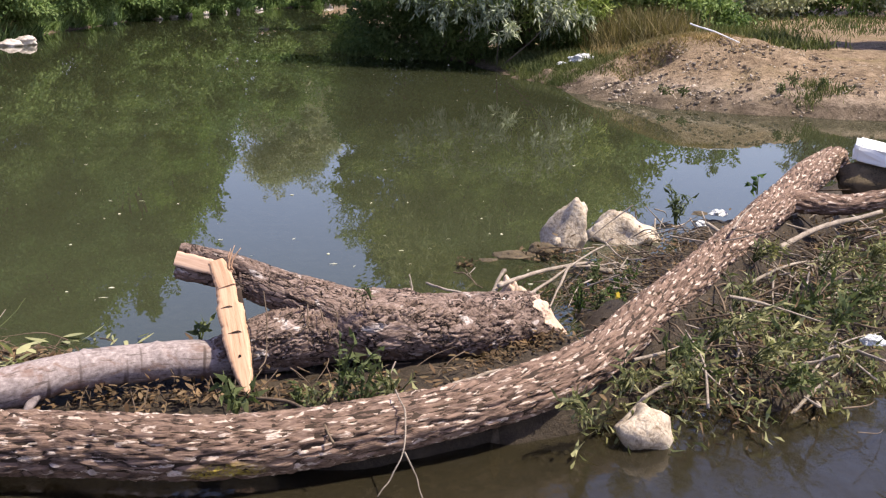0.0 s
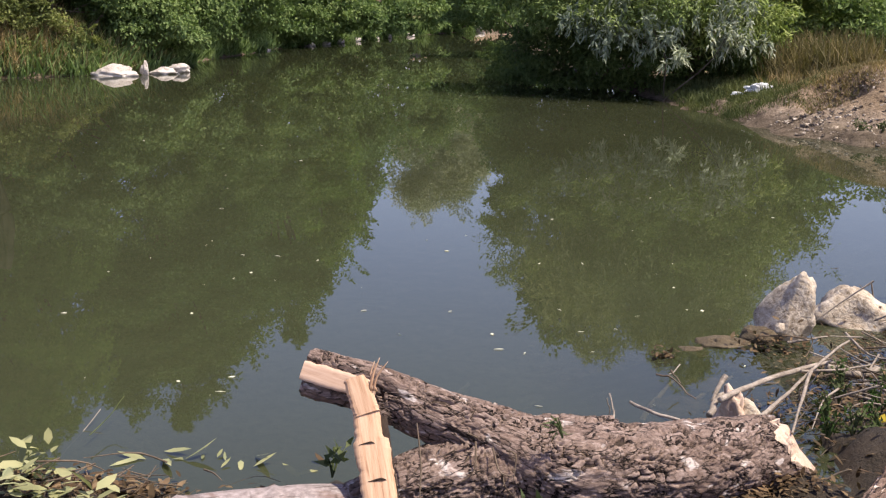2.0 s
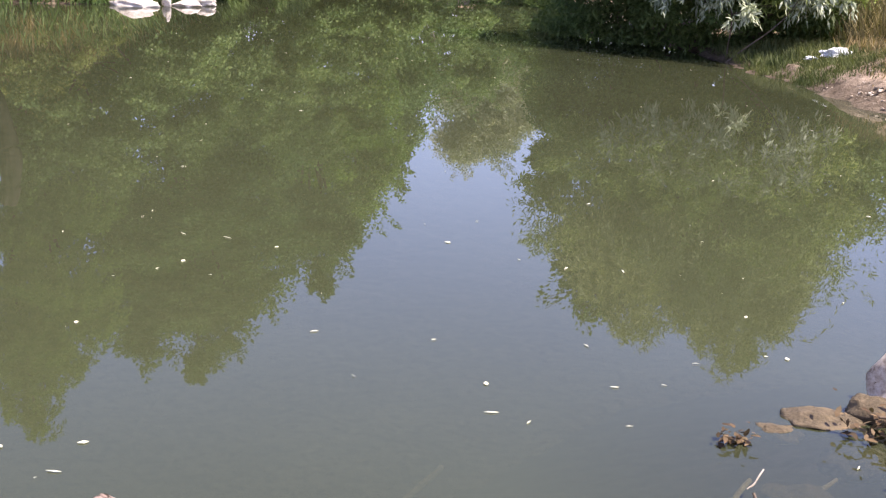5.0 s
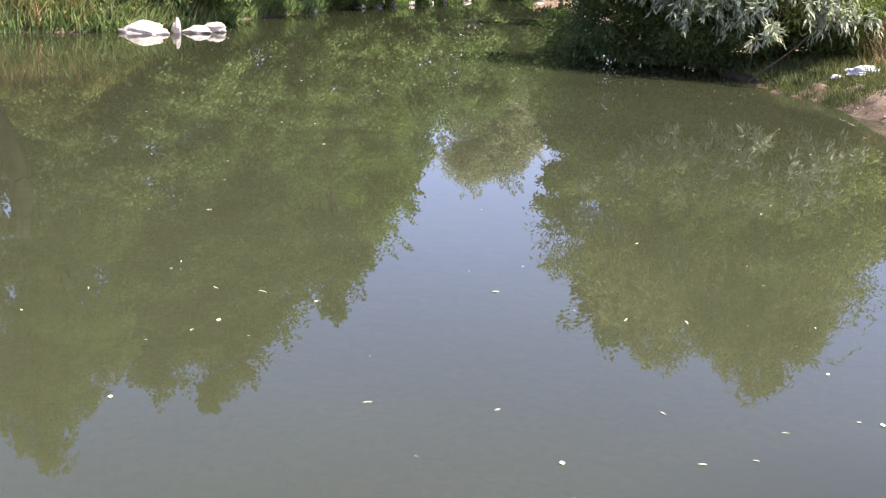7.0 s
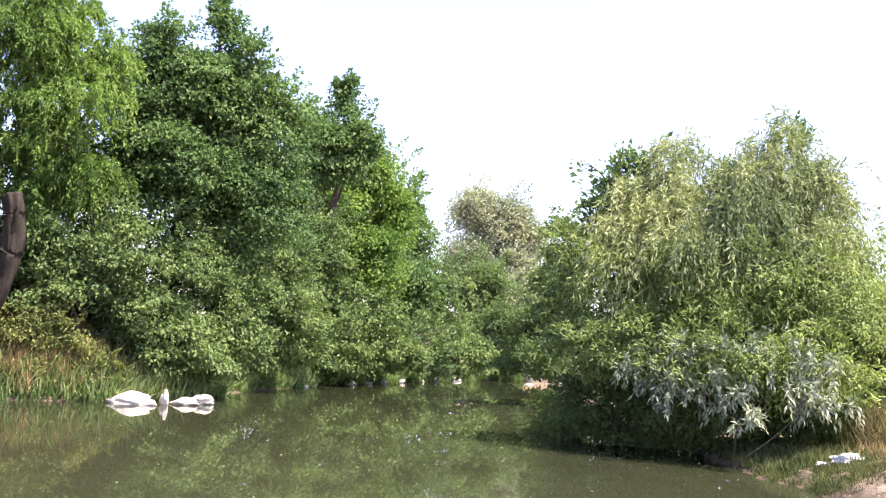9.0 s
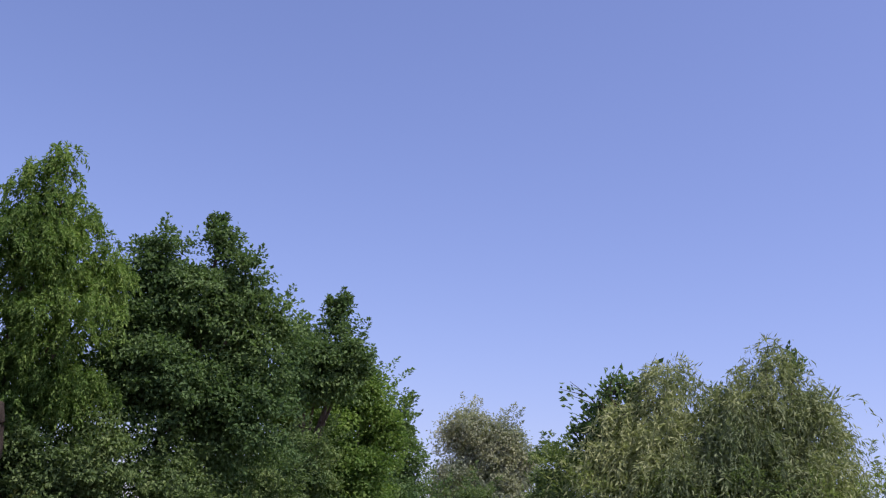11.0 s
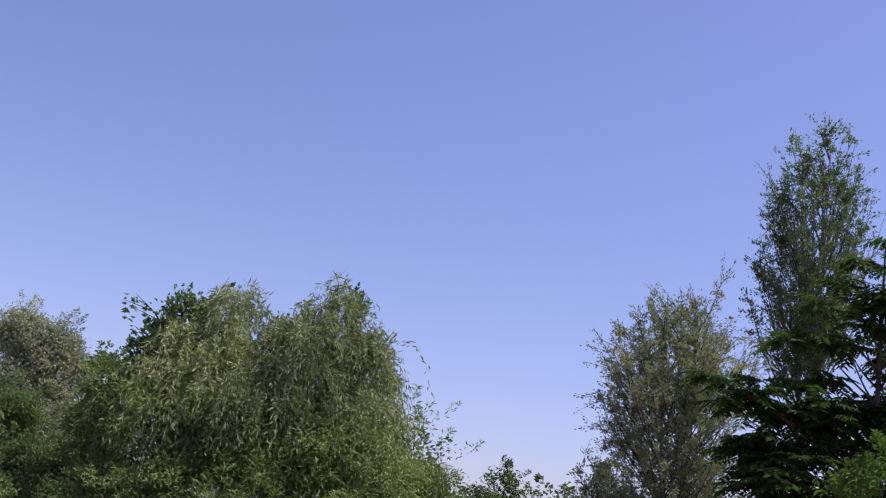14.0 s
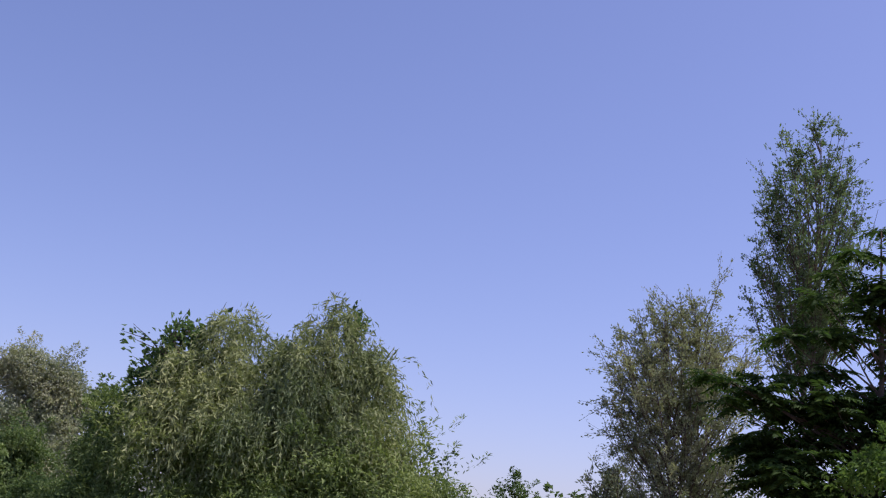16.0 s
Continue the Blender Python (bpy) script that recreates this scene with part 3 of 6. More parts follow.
def tree(name, base, lobes, material, per_area, leaf, label, category, seed, trunk=0.16, stems=1, weeping=0.0, spread=0.22, limbs=6, group="", twigs=0):
    """Trunk, limbs and a crown of single leaves."""
    rng = np.random.default_rng(seed)
    ob = thing(name, base, label, category, group)
    top = max(lobes, key=lambda l: l[2])
    b = np.array(base, float)
    for s in range(stems):
        goal = np.array(lobes[(s * 2) % len(lobes)][:3]) if stems > 1 else np.array(top[:3])
        start = b + np.array([rng.normal(0, 0.25), rng.normal(0, 0.25), -0.25]) * (stems > 1) + np.array([0, 0, -0.1])
        mid = start * 0.5 + goal * 0.5 + rng.normal(0, 0.25, 3) * np.array([1, 1, 0])
        part("trunk", tube([start, start * 0.75 + mid * 0.25, mid, goal], [trunk * 1.25, trunk, trunk * 0.62, trunk * 0.15], 18, 10,
                           lambda a, l, r: 0.12 * r * noise.noise((math.cos(a) * 2, math.sin(a) * 2, l * 3))), M_TREEBARK, ob)
    for i, l in enumerate(lobes[:limbs]):
        goal = np.array(l[:3]) + rng.normal(0, 0.2, 3)
        fork = b * 0.6 + np.array(top[:3]) * 0.4
        fork[2] = min(fork[2], goal[2] - 0.3)
        part("limb", tube([fork, fork * 0.5 + goal * 0.5 + np.array([0, 0, -0.2]), goal], [trunk * 0.5, trunk * 0.32, trunk * 0.08], 10, 7), M_TREEBARK, ob)
    if twigs:
        ends, _ = lobe_clumps(lobes, 1.0, np.random.default_rng(seed + 1), 1)
        fan = []
        for i in range(twigs):
            goal = ends[rng.integers(len(ends))]
            fork = b * 0.5 + np.array(top[:3]) * 0.5
            fork[2] = b[2] + (goal[2] - b[2]) * rng.uniform(0.35, 0.75)
            fork[:2] = b[:2] + (np.array(top[:2]) - b[:2]) * rng.uniform(0.2, 0.6)
            fan.append(tube([fork, fork * 0.45 + goal * 0.55 + rng.normal(0, 0.15, 3), goal], [0.035, 0.022, 0.008], 8, 5, caps=False))
        part("branchwork", join(*fan), M_TREEBARK, ob)
    if weeping:
        part("crown", weeping_crown(lobes, per_area, leaf, seed, weeping), material, ob, smooth=False)
    else:
        part("crown", crown(lobes, per_area, leaf, seed, spread), material, ob, smooth=False)
    return ob


def airy_tree(name, base, centre, radius, material, count, leaf, label, seed, trunk=0.16, rise=1.4, per=9, along=12, stems=3, lean=0.0):
    """A see-through tree: steep branches fan out from a few stems, with leaves strung along their outer twigs."""
    rng = np.random.default_rng(seed)
    ob = thing(name, base, label, "tree")
    b, c = np.array(base, float), np.array(centre, float)
    rx, rz = radius
    feet = []
    for s in range(stems):
        a = 2 * math.pi * s / stems + 0.5
        head = c + np.array([math.cos(a) * rx * 0.25 + lean * 0.4, math.sin(a) * rx * 0.25, rz * rng.uniform(0.55, 0.85)])
        mid = b * 0.5 + head * 0.5 + rng.normal(0, 0.12, 3)
        feet.append((b, mid, head))
        part("trunk", tube([b - (0, 0, 0.2), mid, head], [trunk, trunk * 0.6, trunk * 0.12], 24, 8), M_TREEBARK, ob)
    wood, p, w = [], [], []
    for i in range(count):
        d = unit_ball(1, rng)[0]
        tip = c + d * np.array([rx, rx, rz]) * rng.uniform(0.35, 1.0) ** 0.5 * rng.uniform(0.86, 1.04)
        tip[0] += lean * (tip[2] - c[2]) / rz
        b0, m0, h0 = feet[i % stems]
        reach = math.hypot(tip[0] - c[0], tip[1] - c[1])
        z = max(b0[2] + 0.22 * (h0[2] - b0[2]), tip[2] - reach * rise - 0.1 * rz)
        u = np.clip((z - b0[2]) / (h0[2] - b0[2]), 0.1, 1.0)
        foot = (1 - u) ** 2 * b0 + 2 * u * (1 - u) * m0 + u * u * h0
        bow = (foot + tip) / 2 + np.array([tip[0] - foot[0], tip[1] - foot[1], 0]) * 0.13
        wood.append(tube([foot, bow, tip], [0.034, 0.022, 0.008], 8, 5, caps=False))
        for u in rng.uniform(0.3, 1.0, per):
            q = (1 - u) ** 2 * foot + 2 * u * (1 - u) * bow + u * u * tip
            way = (tip - foot) / np.linalg.norm(tip - foot) * 0.7 + rng.normal(0, 0.6, 3)
            ln = rng.uniform(0.3, 0.95) * min(1.0, 0.55 * rx)
            v = rng.uniform(0.1, 1.0, along)[:, None]
            p.append(q + way * ln * v - np.array([0, 0, 0.12]) * v ** 2 + rng.normal(0, 0.07, (along, 3)))
            w.append(way + rng.normal(0, 0.7, (along, 3)))
            if u > 0.5:
                wood.append(tube([q, q + way * ln], [0.012, 0.004], 3, 4, caps=False))
    part("branchwork", join(*wood), M_TREEBARK, ob)
    p, w = np.concatenate(p), np.concatenate(w)
    k = rng.uniform(0.6, 1.25, len(p))
    part("crown", blades(p, w, leaf[0] * k, leaf[1] * k, rng), material, ob, smooth=False)
    return ob


def feathered_tree(name, base, whorls, material, label, seed, trunk=0.08, pairs=8, fronds=13):
    """A tree with long feathered leaves in flat tiers: whorls are (x, y, z, reach)."""
    rng = np.random.default_rng(seed)
    ob = thing(name, base, label, "tree")
    b = np.array(base, float)
    top = np.array(max(whorls, key=lambda l: l[2])[:3])
    part("trunk", tube([b - (0, 0, 0.1), b * 0.5 + top * 0.5 + np.array([0.15, 0, 0]), top], [trunk, trunk * 0.7, 0.015], 20, 8), M_TREEBARK, ob)
    p, w, f, n = [], [], [], []
    for x, y, z, r in whorls:
        c = np.array([x, y, z])
        u = np.clip((z - b[2]) / (top[2] - b[2]) - 0.12, 0.1, 0.95)
        foot = (1 - u) ** 2 * b + 2 * u * (1 - u) * (b * 0.5 + top * 0.5 + np.array([0.15, 0, 0])) + u * u * top
        part("limb", tube([foot, (foot + c) / 2 + np.array([0, 0, -0.08]), c], [0.026, 0.018, 0.008], 7, 5), M_TREEBARK, ob)
        for a in rng.uniform(0, 2 * math.pi, fronds):
            out = np.array([math.cos(a), math.sin(a), rng.normal(0.1, 0.22)])
            side = np.array([-math.sin(a), math.cos(a), 0])
            ln = r * rng.uniform(0.7, 1.15)
            t = np.repeat(np.linspace(0.2, 1.0, pairs), 2)
            sign = np.tile([1, -1], pairs)[:, None]
            p.append(c + out * (ln * t)[:, None] - np.array([0, 0, 0.3 * ln]) * (t ** 2)[:, None])
            w.append(side * sign + out * 0.55 - np.array([0, 0, 0.25]) + rng.normal(0, 0.12, (2 * pairs, 3)))
            f.append(np.array([0, 0, 1.0]) + out * 0.4 * t[:, None] + rng.normal(0, 0.2, (2 * pairs, 3)))
            n.append(0.3 * r * (1.15 - 0.55 * np.abs(t - 0.5)) * rng.uniform(0.8, 1.1))
    p, w, f, n = np.concatenate(p), np.concatenate(w), np.concatenate(f), np.concatenate(n)
    part("crown", blades(p, w, n, n * 0.36, rng, 0.12, 0.2, f), material, ob, smooth=False)
    return ob


def rock(name, at, size, seed, material, label, category="rock", rough=0.22, group="", turn=0.0, facets=8, kind="", taper=0.0, lean=0.0, ledge=0.0, faces=()):
    """A weathered stone with flat facets and pits; at is the middle of its foot."""
    rng = np.random.default_rng(seed)
    bm = bmesh.new()
    bmesh.ops.create_icosphere(bm, subdivisions=4, radius=1.0)
    cut = [(Vector(d), rng.uniform(0.62, 0.88)) for d in unit_ball(facets, rng)]
    cut += [(Vector(d).normalized(), lim) for d, lim in faces]
    for v in bm.verts:
        p = v.co.copy()
        for d, lim in cut:
            over = p.dot(d) - lim
            if over > 0:
                p -= d * over * 0.88
        k = 1 + rough * noise.noise(p * 1.6 + Vector((seed, 0, 0))) + 0.3 * rough * noise.noise(p * 5.5 + Vector((0, seed, 0))) + 0.1 * rough * noise.noise(p * 16)
        slim = 1 - taper * (p.z * 0.5 + 0.5)
        if ledge:
            k -= ledge * max(0.0, 1 - 4.0 * abs(math.sin(2.6 * p.z - 0.9 * p.x + 1.2 * noise.noise(p * 1.3 + Vector((seed, 3, 0))))))
        v.co = Vector((p.x * size[0] * slim + lean * p.z * size[2], p.y * size[1] * slim, p.z * size[2])) * k
    low = min(v.co.z for v in bm.verts)
    for v in bm.verts:
        v.co.z -= low
    me = bpy.data.meshes.new(name)
    bm.to_mesh(me)
    bm.free()
    me.polygons.foreach_set("use_smooth", np.full(len(me.polygons), True))
    me.materials.append(material)
    ob = new(name, me)
    ob.matrix_world = pose(*at, 0, 0, turn)
    return tagged(ob, label, category, group, kind)


# ---- ground and water ----
def lerp_line(y, rows):
    k = np.array(rows, float)
    return np.interp(y, k[:, 0], k[:, 1])


LEFT_BANK = [(-30, -6), (3, -5), (6, -9), (12, -15.5), (24, -16.6), (28, -14.9), (29.3, -13.5), (30.3, -12.7), (32, -12.2), (34, -12.6), (39, -13.1), (47, -13.2), (52, -12.6), (64, -11.2), (82, -8.0), (95, 2.0), (120, 30)]
RIGHT_BANK = [(-30, 9), (9, 8.6), (13, 7.6), (15.2, 6.8), (15.9, 6.2), (16.5, 4.9), (16.9, 3.9), (17.4, 3.3), (18.3, 2.85), (19.6, 2.55), (21.1, 2.2), (22.5, 1.5), (24.2, 1.1), (26, 0.7), (28, 0.0), (31, -0.9), (45, -3.0), (65, -3.6), (78, 2.0), (95, 22), (120, 50)]
DAM = [(-9.0, 4.7), (-2.6, 4.72), (-0.4, 4.6), (0.5, 5.0), (1.1, 5.8), (1.55, 6.55), (2.3, 7.9), (2.95, 9.0), (4.2, 11.5), (6.6, 13.2)]


def dam_distance(x, y):
    """How far (x, y) is from the line of the log jam, and on which side: positive towards the pond."""
    best, sign = np.full(x.shape, 1e9), np.ones(x.shape)
    for (ax, ay), (bx, by) in zip(DAM, DAM[1:]):
        dx, dy = bx - ax, by - ay
        u = np.clip(((x - ax) * dx + (y - ay) * dy) / (dx * dx + dy * dy), 0, 1)
        d = np.hypot(x - ax - u * dx, y - ay - u * dy)
        near = d < best
        best = np.where(near, d, best)
        sign = np.where(near, np.sign(dx * (y - ay) - dy * (x - ax)), sign)
    return best, sign


def hump(x, y, cx, cy, r, h):
    return h * np.exp(-((x - cx) ** 2 + (y - cy) ** 2) / (r * r))


def height(x, y):
    """The ground's level: banks, bed, log jam and the spit on which one stands."""
    left, right = lerp_line(y, LEFT_BANK) - x, x - lerp_line(y, RIGHT_BANK)
    wob = 0.25 * np.sin(x * 1.9 + 0.7 * y) * np.sin(y * 1.3) + 0.12 * np.sin(4.1 * x - 3.3 * y)
    left, right = left + wob * 0.6, right + wob * 0.35
    hl = np.where(left > 0, 1.1 * (1 - np.exp(-left / 1.1)) + 0.12 * np.minimum(left, 14), np.maximum(0.42 * left, -1.1))
    hr = np.where(right > 0, 0.42 * (1 - np.exp(-right / 1.6)) + 0.012 * np.minimum(right, 40), np.maximum(0.22 * right, -1.1))
    bank = np.maximum(hl, hr)
    bank = bank + (right > -0.5) * (hump(x, y, 4.15, 20.6, 1.5, 0.55) + hump(x, y, 5.5, 19.6, 1.3, 0.3) - 0.42 * np.exp(-((x - 3.5) / 0.42) ** 4 - ((y - 19.75) / 0.42) ** 4))
    d, s = dam_distance(x, y)
    flat = 0.08 + 0.72 * np.clip((0.45 - x) / 0.6, 0, 1) - 0.22 * np.clip((-1.2 - x) / 0.5, 0, 1)
    jam = np.where(s > 0, 0.0 - 0.55 * np.maximum(d - flat, 0), 0.03 - 2.0 * np.maximum(d - 0.1, 0))
    jam = jam - 0.1 * np.exp(-((y - 4.72) / 0.17) ** 2) * (x < 0.25)
    jam = np.maximum(jam, -0.34 - 0.8 * (s > 0))
    jam = jam + (s < 0) * (hump(x, y, 2.5, 6.6, 0.85, 0.42) + hump(x, y, 3.7, 7.9, 1.0, 0.45) + hump(x, y, 1.65, 5.55, 0.45, 0.34))
    spit = 0.1 - 0.5 * np.maximum(x + 0.55 + 0.12 * (y - 2), 0)
    spit = np.where(s < 0, np.maximum(spit - 0.8 * np.maximum(y - 2.9, 0), -0.34), -9)
    low = np.maximum(jam, spit)
    return np.where(bank > -0.3, np.maximum(bank, low), np.where(s > 0, np.maximum(bank, jam), np.maximum(bank, low)))


def steps(lo, hi, fine, far):
    inner = np.arange(lo, hi + fine / 2, fine)
    grow = np.cumsum(fine * 1.13 ** np.arange(1, 90))
    grow = grow[grow < far]
    return np.concatenate([lo - grow[::-1], inner, hi + grow])


gx, gy = steps(-4.0, 6.0, 0.07, 3500.0), steps(3.0, 24.0, 0.09, 3500.0)
GX, GY = np.meshgrid(gx, gy)
GZ = height(GX, GY)
rough_z = np.array([noise.noise((a * 2.2, b * 2.2, 0.0)) * 0.05 + noise.noise((a * 8.0, b * 8.0, 3.0)) * 0.022 if -12 < a < 14 and -2 < b < 40 else 0.0
                    for a, b in zip(GX.ravel(), GY.ravel())]).reshape(GX.shape)
GZ = GZ + rough_z * np.where(GZ > -0.05, 1.0 + 0.9 * (GX > 2.0) * (GY > 14), 0.6)
nx = len(gx)
ii, jj = np.meshgrid(np.arange(len(gy) - 1), np.arange(nx - 1), indexing="ij")
cell = (ii * nx + jj).ravel()
solo("ground", (np.column_stack([GX.ravel(), GY.ravel(), GZ.ravel()]), np.column_stack([cell, cell + 1, cell + nx + 1, cell + nx])),
     M_GROUND, "brown earth river bank with dry grass and pebbles", "ground", kind="structure", at=(0, 0, 0))


def ground_at(x, y):
    return float(height(np.array([float(x)]), np.array([float(y)]))[0])


# mulch sheet; its dark colour also carries the shade between the logs
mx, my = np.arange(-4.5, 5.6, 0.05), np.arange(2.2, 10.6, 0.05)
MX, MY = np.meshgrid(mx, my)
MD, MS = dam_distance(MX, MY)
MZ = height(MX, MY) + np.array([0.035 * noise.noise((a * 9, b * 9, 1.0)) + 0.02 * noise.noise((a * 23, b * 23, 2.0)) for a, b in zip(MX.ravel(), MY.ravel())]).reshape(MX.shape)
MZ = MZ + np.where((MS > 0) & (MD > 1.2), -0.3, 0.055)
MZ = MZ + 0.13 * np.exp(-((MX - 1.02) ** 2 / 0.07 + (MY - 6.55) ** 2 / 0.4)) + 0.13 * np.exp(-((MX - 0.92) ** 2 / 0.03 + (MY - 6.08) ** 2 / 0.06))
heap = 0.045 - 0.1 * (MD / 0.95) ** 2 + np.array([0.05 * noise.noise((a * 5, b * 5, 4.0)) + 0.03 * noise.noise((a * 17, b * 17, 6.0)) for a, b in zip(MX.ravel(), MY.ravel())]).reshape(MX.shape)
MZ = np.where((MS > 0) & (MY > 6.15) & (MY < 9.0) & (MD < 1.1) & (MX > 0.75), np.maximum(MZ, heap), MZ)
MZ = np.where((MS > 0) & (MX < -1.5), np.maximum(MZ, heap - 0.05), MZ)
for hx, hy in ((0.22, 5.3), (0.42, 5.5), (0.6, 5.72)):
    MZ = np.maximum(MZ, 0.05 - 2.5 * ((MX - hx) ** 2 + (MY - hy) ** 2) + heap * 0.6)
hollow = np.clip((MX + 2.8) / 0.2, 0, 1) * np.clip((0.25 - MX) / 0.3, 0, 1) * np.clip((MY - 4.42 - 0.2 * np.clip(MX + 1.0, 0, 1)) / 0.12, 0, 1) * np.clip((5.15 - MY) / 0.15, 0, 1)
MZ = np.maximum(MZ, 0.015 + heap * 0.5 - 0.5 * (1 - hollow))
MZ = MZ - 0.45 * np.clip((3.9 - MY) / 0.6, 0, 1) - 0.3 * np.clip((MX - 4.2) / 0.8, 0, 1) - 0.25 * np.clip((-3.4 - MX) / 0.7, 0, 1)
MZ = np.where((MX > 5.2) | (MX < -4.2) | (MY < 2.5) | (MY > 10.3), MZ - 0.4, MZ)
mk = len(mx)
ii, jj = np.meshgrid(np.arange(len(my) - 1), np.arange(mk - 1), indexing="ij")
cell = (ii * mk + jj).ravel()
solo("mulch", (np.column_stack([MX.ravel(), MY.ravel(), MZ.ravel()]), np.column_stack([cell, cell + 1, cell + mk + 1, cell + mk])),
     M_MULCH_SHADE, "wet rotten-leaf mulch over the bed, darkened to stand for log shade", "mulch", kind="stuff", at=(0, 0, 0))


def water_sheet(name, outline, z, material, label):
    bm = bmesh.new()
    bm.faces.new([bm.verts.new((x, y, z)) for x, y in outline])
    bmesh.ops.triangulate(bm, faces=bm.faces[:])
    bm.normal_update()
    for f in bm.faces:
        if f.normal.z < 0:
            f.normal_flip()
    me = bpy.data.meshes.new(name)
    bm.to_mesh(me)
    bm.free()
    me.materials.append(material)
    return tagged(new(name, me), label, "water", kind="structure")


water_sheet("water_pond", DAM + [(60, 14), (60, 130), (-40, 130), (-40, 5.0)], 0.0, M_POND, "still murky green river pool mirroring trees and sky")
water_sheet("water_stream", [(x + 0.02, y - 0.02) for x, y in DAM] + [(12, 13), (12, -8), (-9, -8)], -0.12, M_STREAM, "shallow brown stream running below the log jam")


# ---- fallen trunk across the jam ----
def furrows(a, l, r):
    c, s = math.cos(a) * r, math.sin(a) * r
    w = 0.35 * noise.noise((c * 20, s * 20, l * 9))
    n = noise.noise((c * 46 + w, s * 46 + w, l * 7))
    cut = max(0.0, 1 - abs(n) * 4.0)
    chip = max(0.0, noise.noise((c * 30, s * 30, l * 26 + 7)) - 0.28)
    return 0.004 - 0.02 * cut + 0.008 * noise.noise((c * 90, s * 90, l * 30)) - 0.012 * chip + r * 0.10 * noise.noise((math.cos(a), math.sin(a), l * 1.6))


trunk = thing("fallen_tree", (0.3, 4.75, 0.0), "fallen tree trunk with furrowed brown bark across the water", "fallen tree")
part("trunk", tube([(-4.6, 4.75, 0.0), (-2.4, 4.35, 0.04), (-1.5, 4.24, 0.06), (-0.9, 4.22, 0.06), (-0.3, 4.42, 0.06), (0.33, 4.76, 0.09), (0.75, 5.18, 0.12),
                    (1.1, 5.75, 0.175), (1.55, 6.5, 0.23), (2.3, 7.85, 0.3), (2.95, 8.98, 0.38), (3.35, 9.55, 0.43)],
                   [0.135, 0.13, 0.128, 0.126, 0.12, 0.115, 0.112, 0.11, 0.11, 0.12, 0.13, 0.12], 760, 96, furrows), M_TRUNK, trunk)
# added core tube: its dark colour stands for shade in the furrows
part("shade_core", tube([(-4.6, 4.75, 0.0), (-2.4, 4.35, 0.04), (-1.5, 4.24, 0.06), (-0.9, 4.22, 0.06), (-0.3, 4.42, 0.06), (0.33, 4.76, 0.09), (0.75, 5.18, 0.12),
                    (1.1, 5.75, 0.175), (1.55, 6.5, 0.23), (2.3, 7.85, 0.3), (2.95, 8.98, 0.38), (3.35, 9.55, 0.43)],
                        [r - 0.01 for r in [0.135, 0.13, 0.128, 0.126, 0.12, 0.115, 0.112, 0.11, 0.11, 0.12, 0.13, 0.12]], 160, 40, lambda a, l, r: r * 0.10 * noise.noise((math.cos(a), math.sin(a), l * 1.6))), M_DARKBARK_SHADE, trunk, "dark core whose colour paints shade into the furrows")
part("side_branch", tube([(2.55, 8.2, 0.33), (2.95, 8.2, 0.3), (3.4, 8.25, 0.36), (4.2, 8.4, 0.4), (5.0, 8.7, 0.35)], [0.09, 0.075, 0.065, 0.06, 0.05], 200, 48, furrows), M_TRUNK, trunk,
     "dark side branch of the trunk")

# ---- broken log with its split end ----
log = thing("broken_log", (-0.2, 5.3, 0.0), "thick broken log with grey cracked bark and a split end", "log")


def plates(a, l, r):
    c, s = math.cos(a) * r, math.sin(a) * r
    wx, wl = 1.5 * noise.noise((c * 22, s * 22, l * 13)), 1.5 * noise.noise((c * 22 + 9, s * 22, l * 13))
    d, q = noise.voronoi((c * 27 + wx, s * 27 + wx, l * 10 + wl))
    gap = d[1] - d[0]
    crack = max(0.0, 1 - gap / 0.16) * min(1.0, max(0.0, 0.5 + 1.9 * noise.noise((c * 11, s * 11, l * 7))))
    tilt = 0.005 * noise.noise(q[0] * 7.3)
    flat = 0.0
    if l < 0.4:
        lean = math.cos(a - 0.25)
        if lean > 0.3:
            flat = min(0.0, 0.68 * r / lean - r) * min(1.0, (0.4 - l) / 0.07)
    return flat - 0.023 * crack + tilt + r * (0.04 * noise.noise((math.cos(a) * 4, math.sin(a) * 4, l * 14)) + 0.07 * noise.noise((math.cos(a) * 1.5, math.sin(a) * 1.5, l * 3)) + 0.012 * noise.noise((math.cos(a) * 9, math.sin(a) * 9, l * 32)))


def cut_end(geo, at, normal, axis):
    """Cut a tube off along a ragged slanting plane."""
    v = geo[0]
    n = np.array(normal) / np.linalg.norm(normal)
    ax = np.array(axis) / np.linalg.norm(axis)
    rag = np.array([0.03 * noise.noise(p * 14) + 0.02 * noise.noise(p * 40) for p in v - np.outer((v - np.array(at)) @ ax, ax)])
    over = ((v - np.array(at)) @ n + rag) / n.dot(ax)
    near = np.linalg.norm(v - np.array(at), axis=1) < 0.6
    v = v - np.where((over > 0) & near, over, 0.0)[:, None] * ax
    return (v,) + tuple(geo[1:])


LOG_LINE = [(-1.25, 5.3, 0.555), (-1.0, 5.27, 0.505), (-0.78, 5.25, 0.43), (-0.58, 5.25, 0.35), (-0.42, 5.26, 0.275), (-0.24, 5.3, 0.24), (0.12, 5.52, 0.178), (0.48, 5.86, 0.108), (0.76, 6.14, 0.05)]
LOG_R = [0.088, 0.092, 0.1, 0.125, 0.16, 0.168, 0.163, 0.152, 0.14]
AXIS = (0.7, 0.7, -0.12)


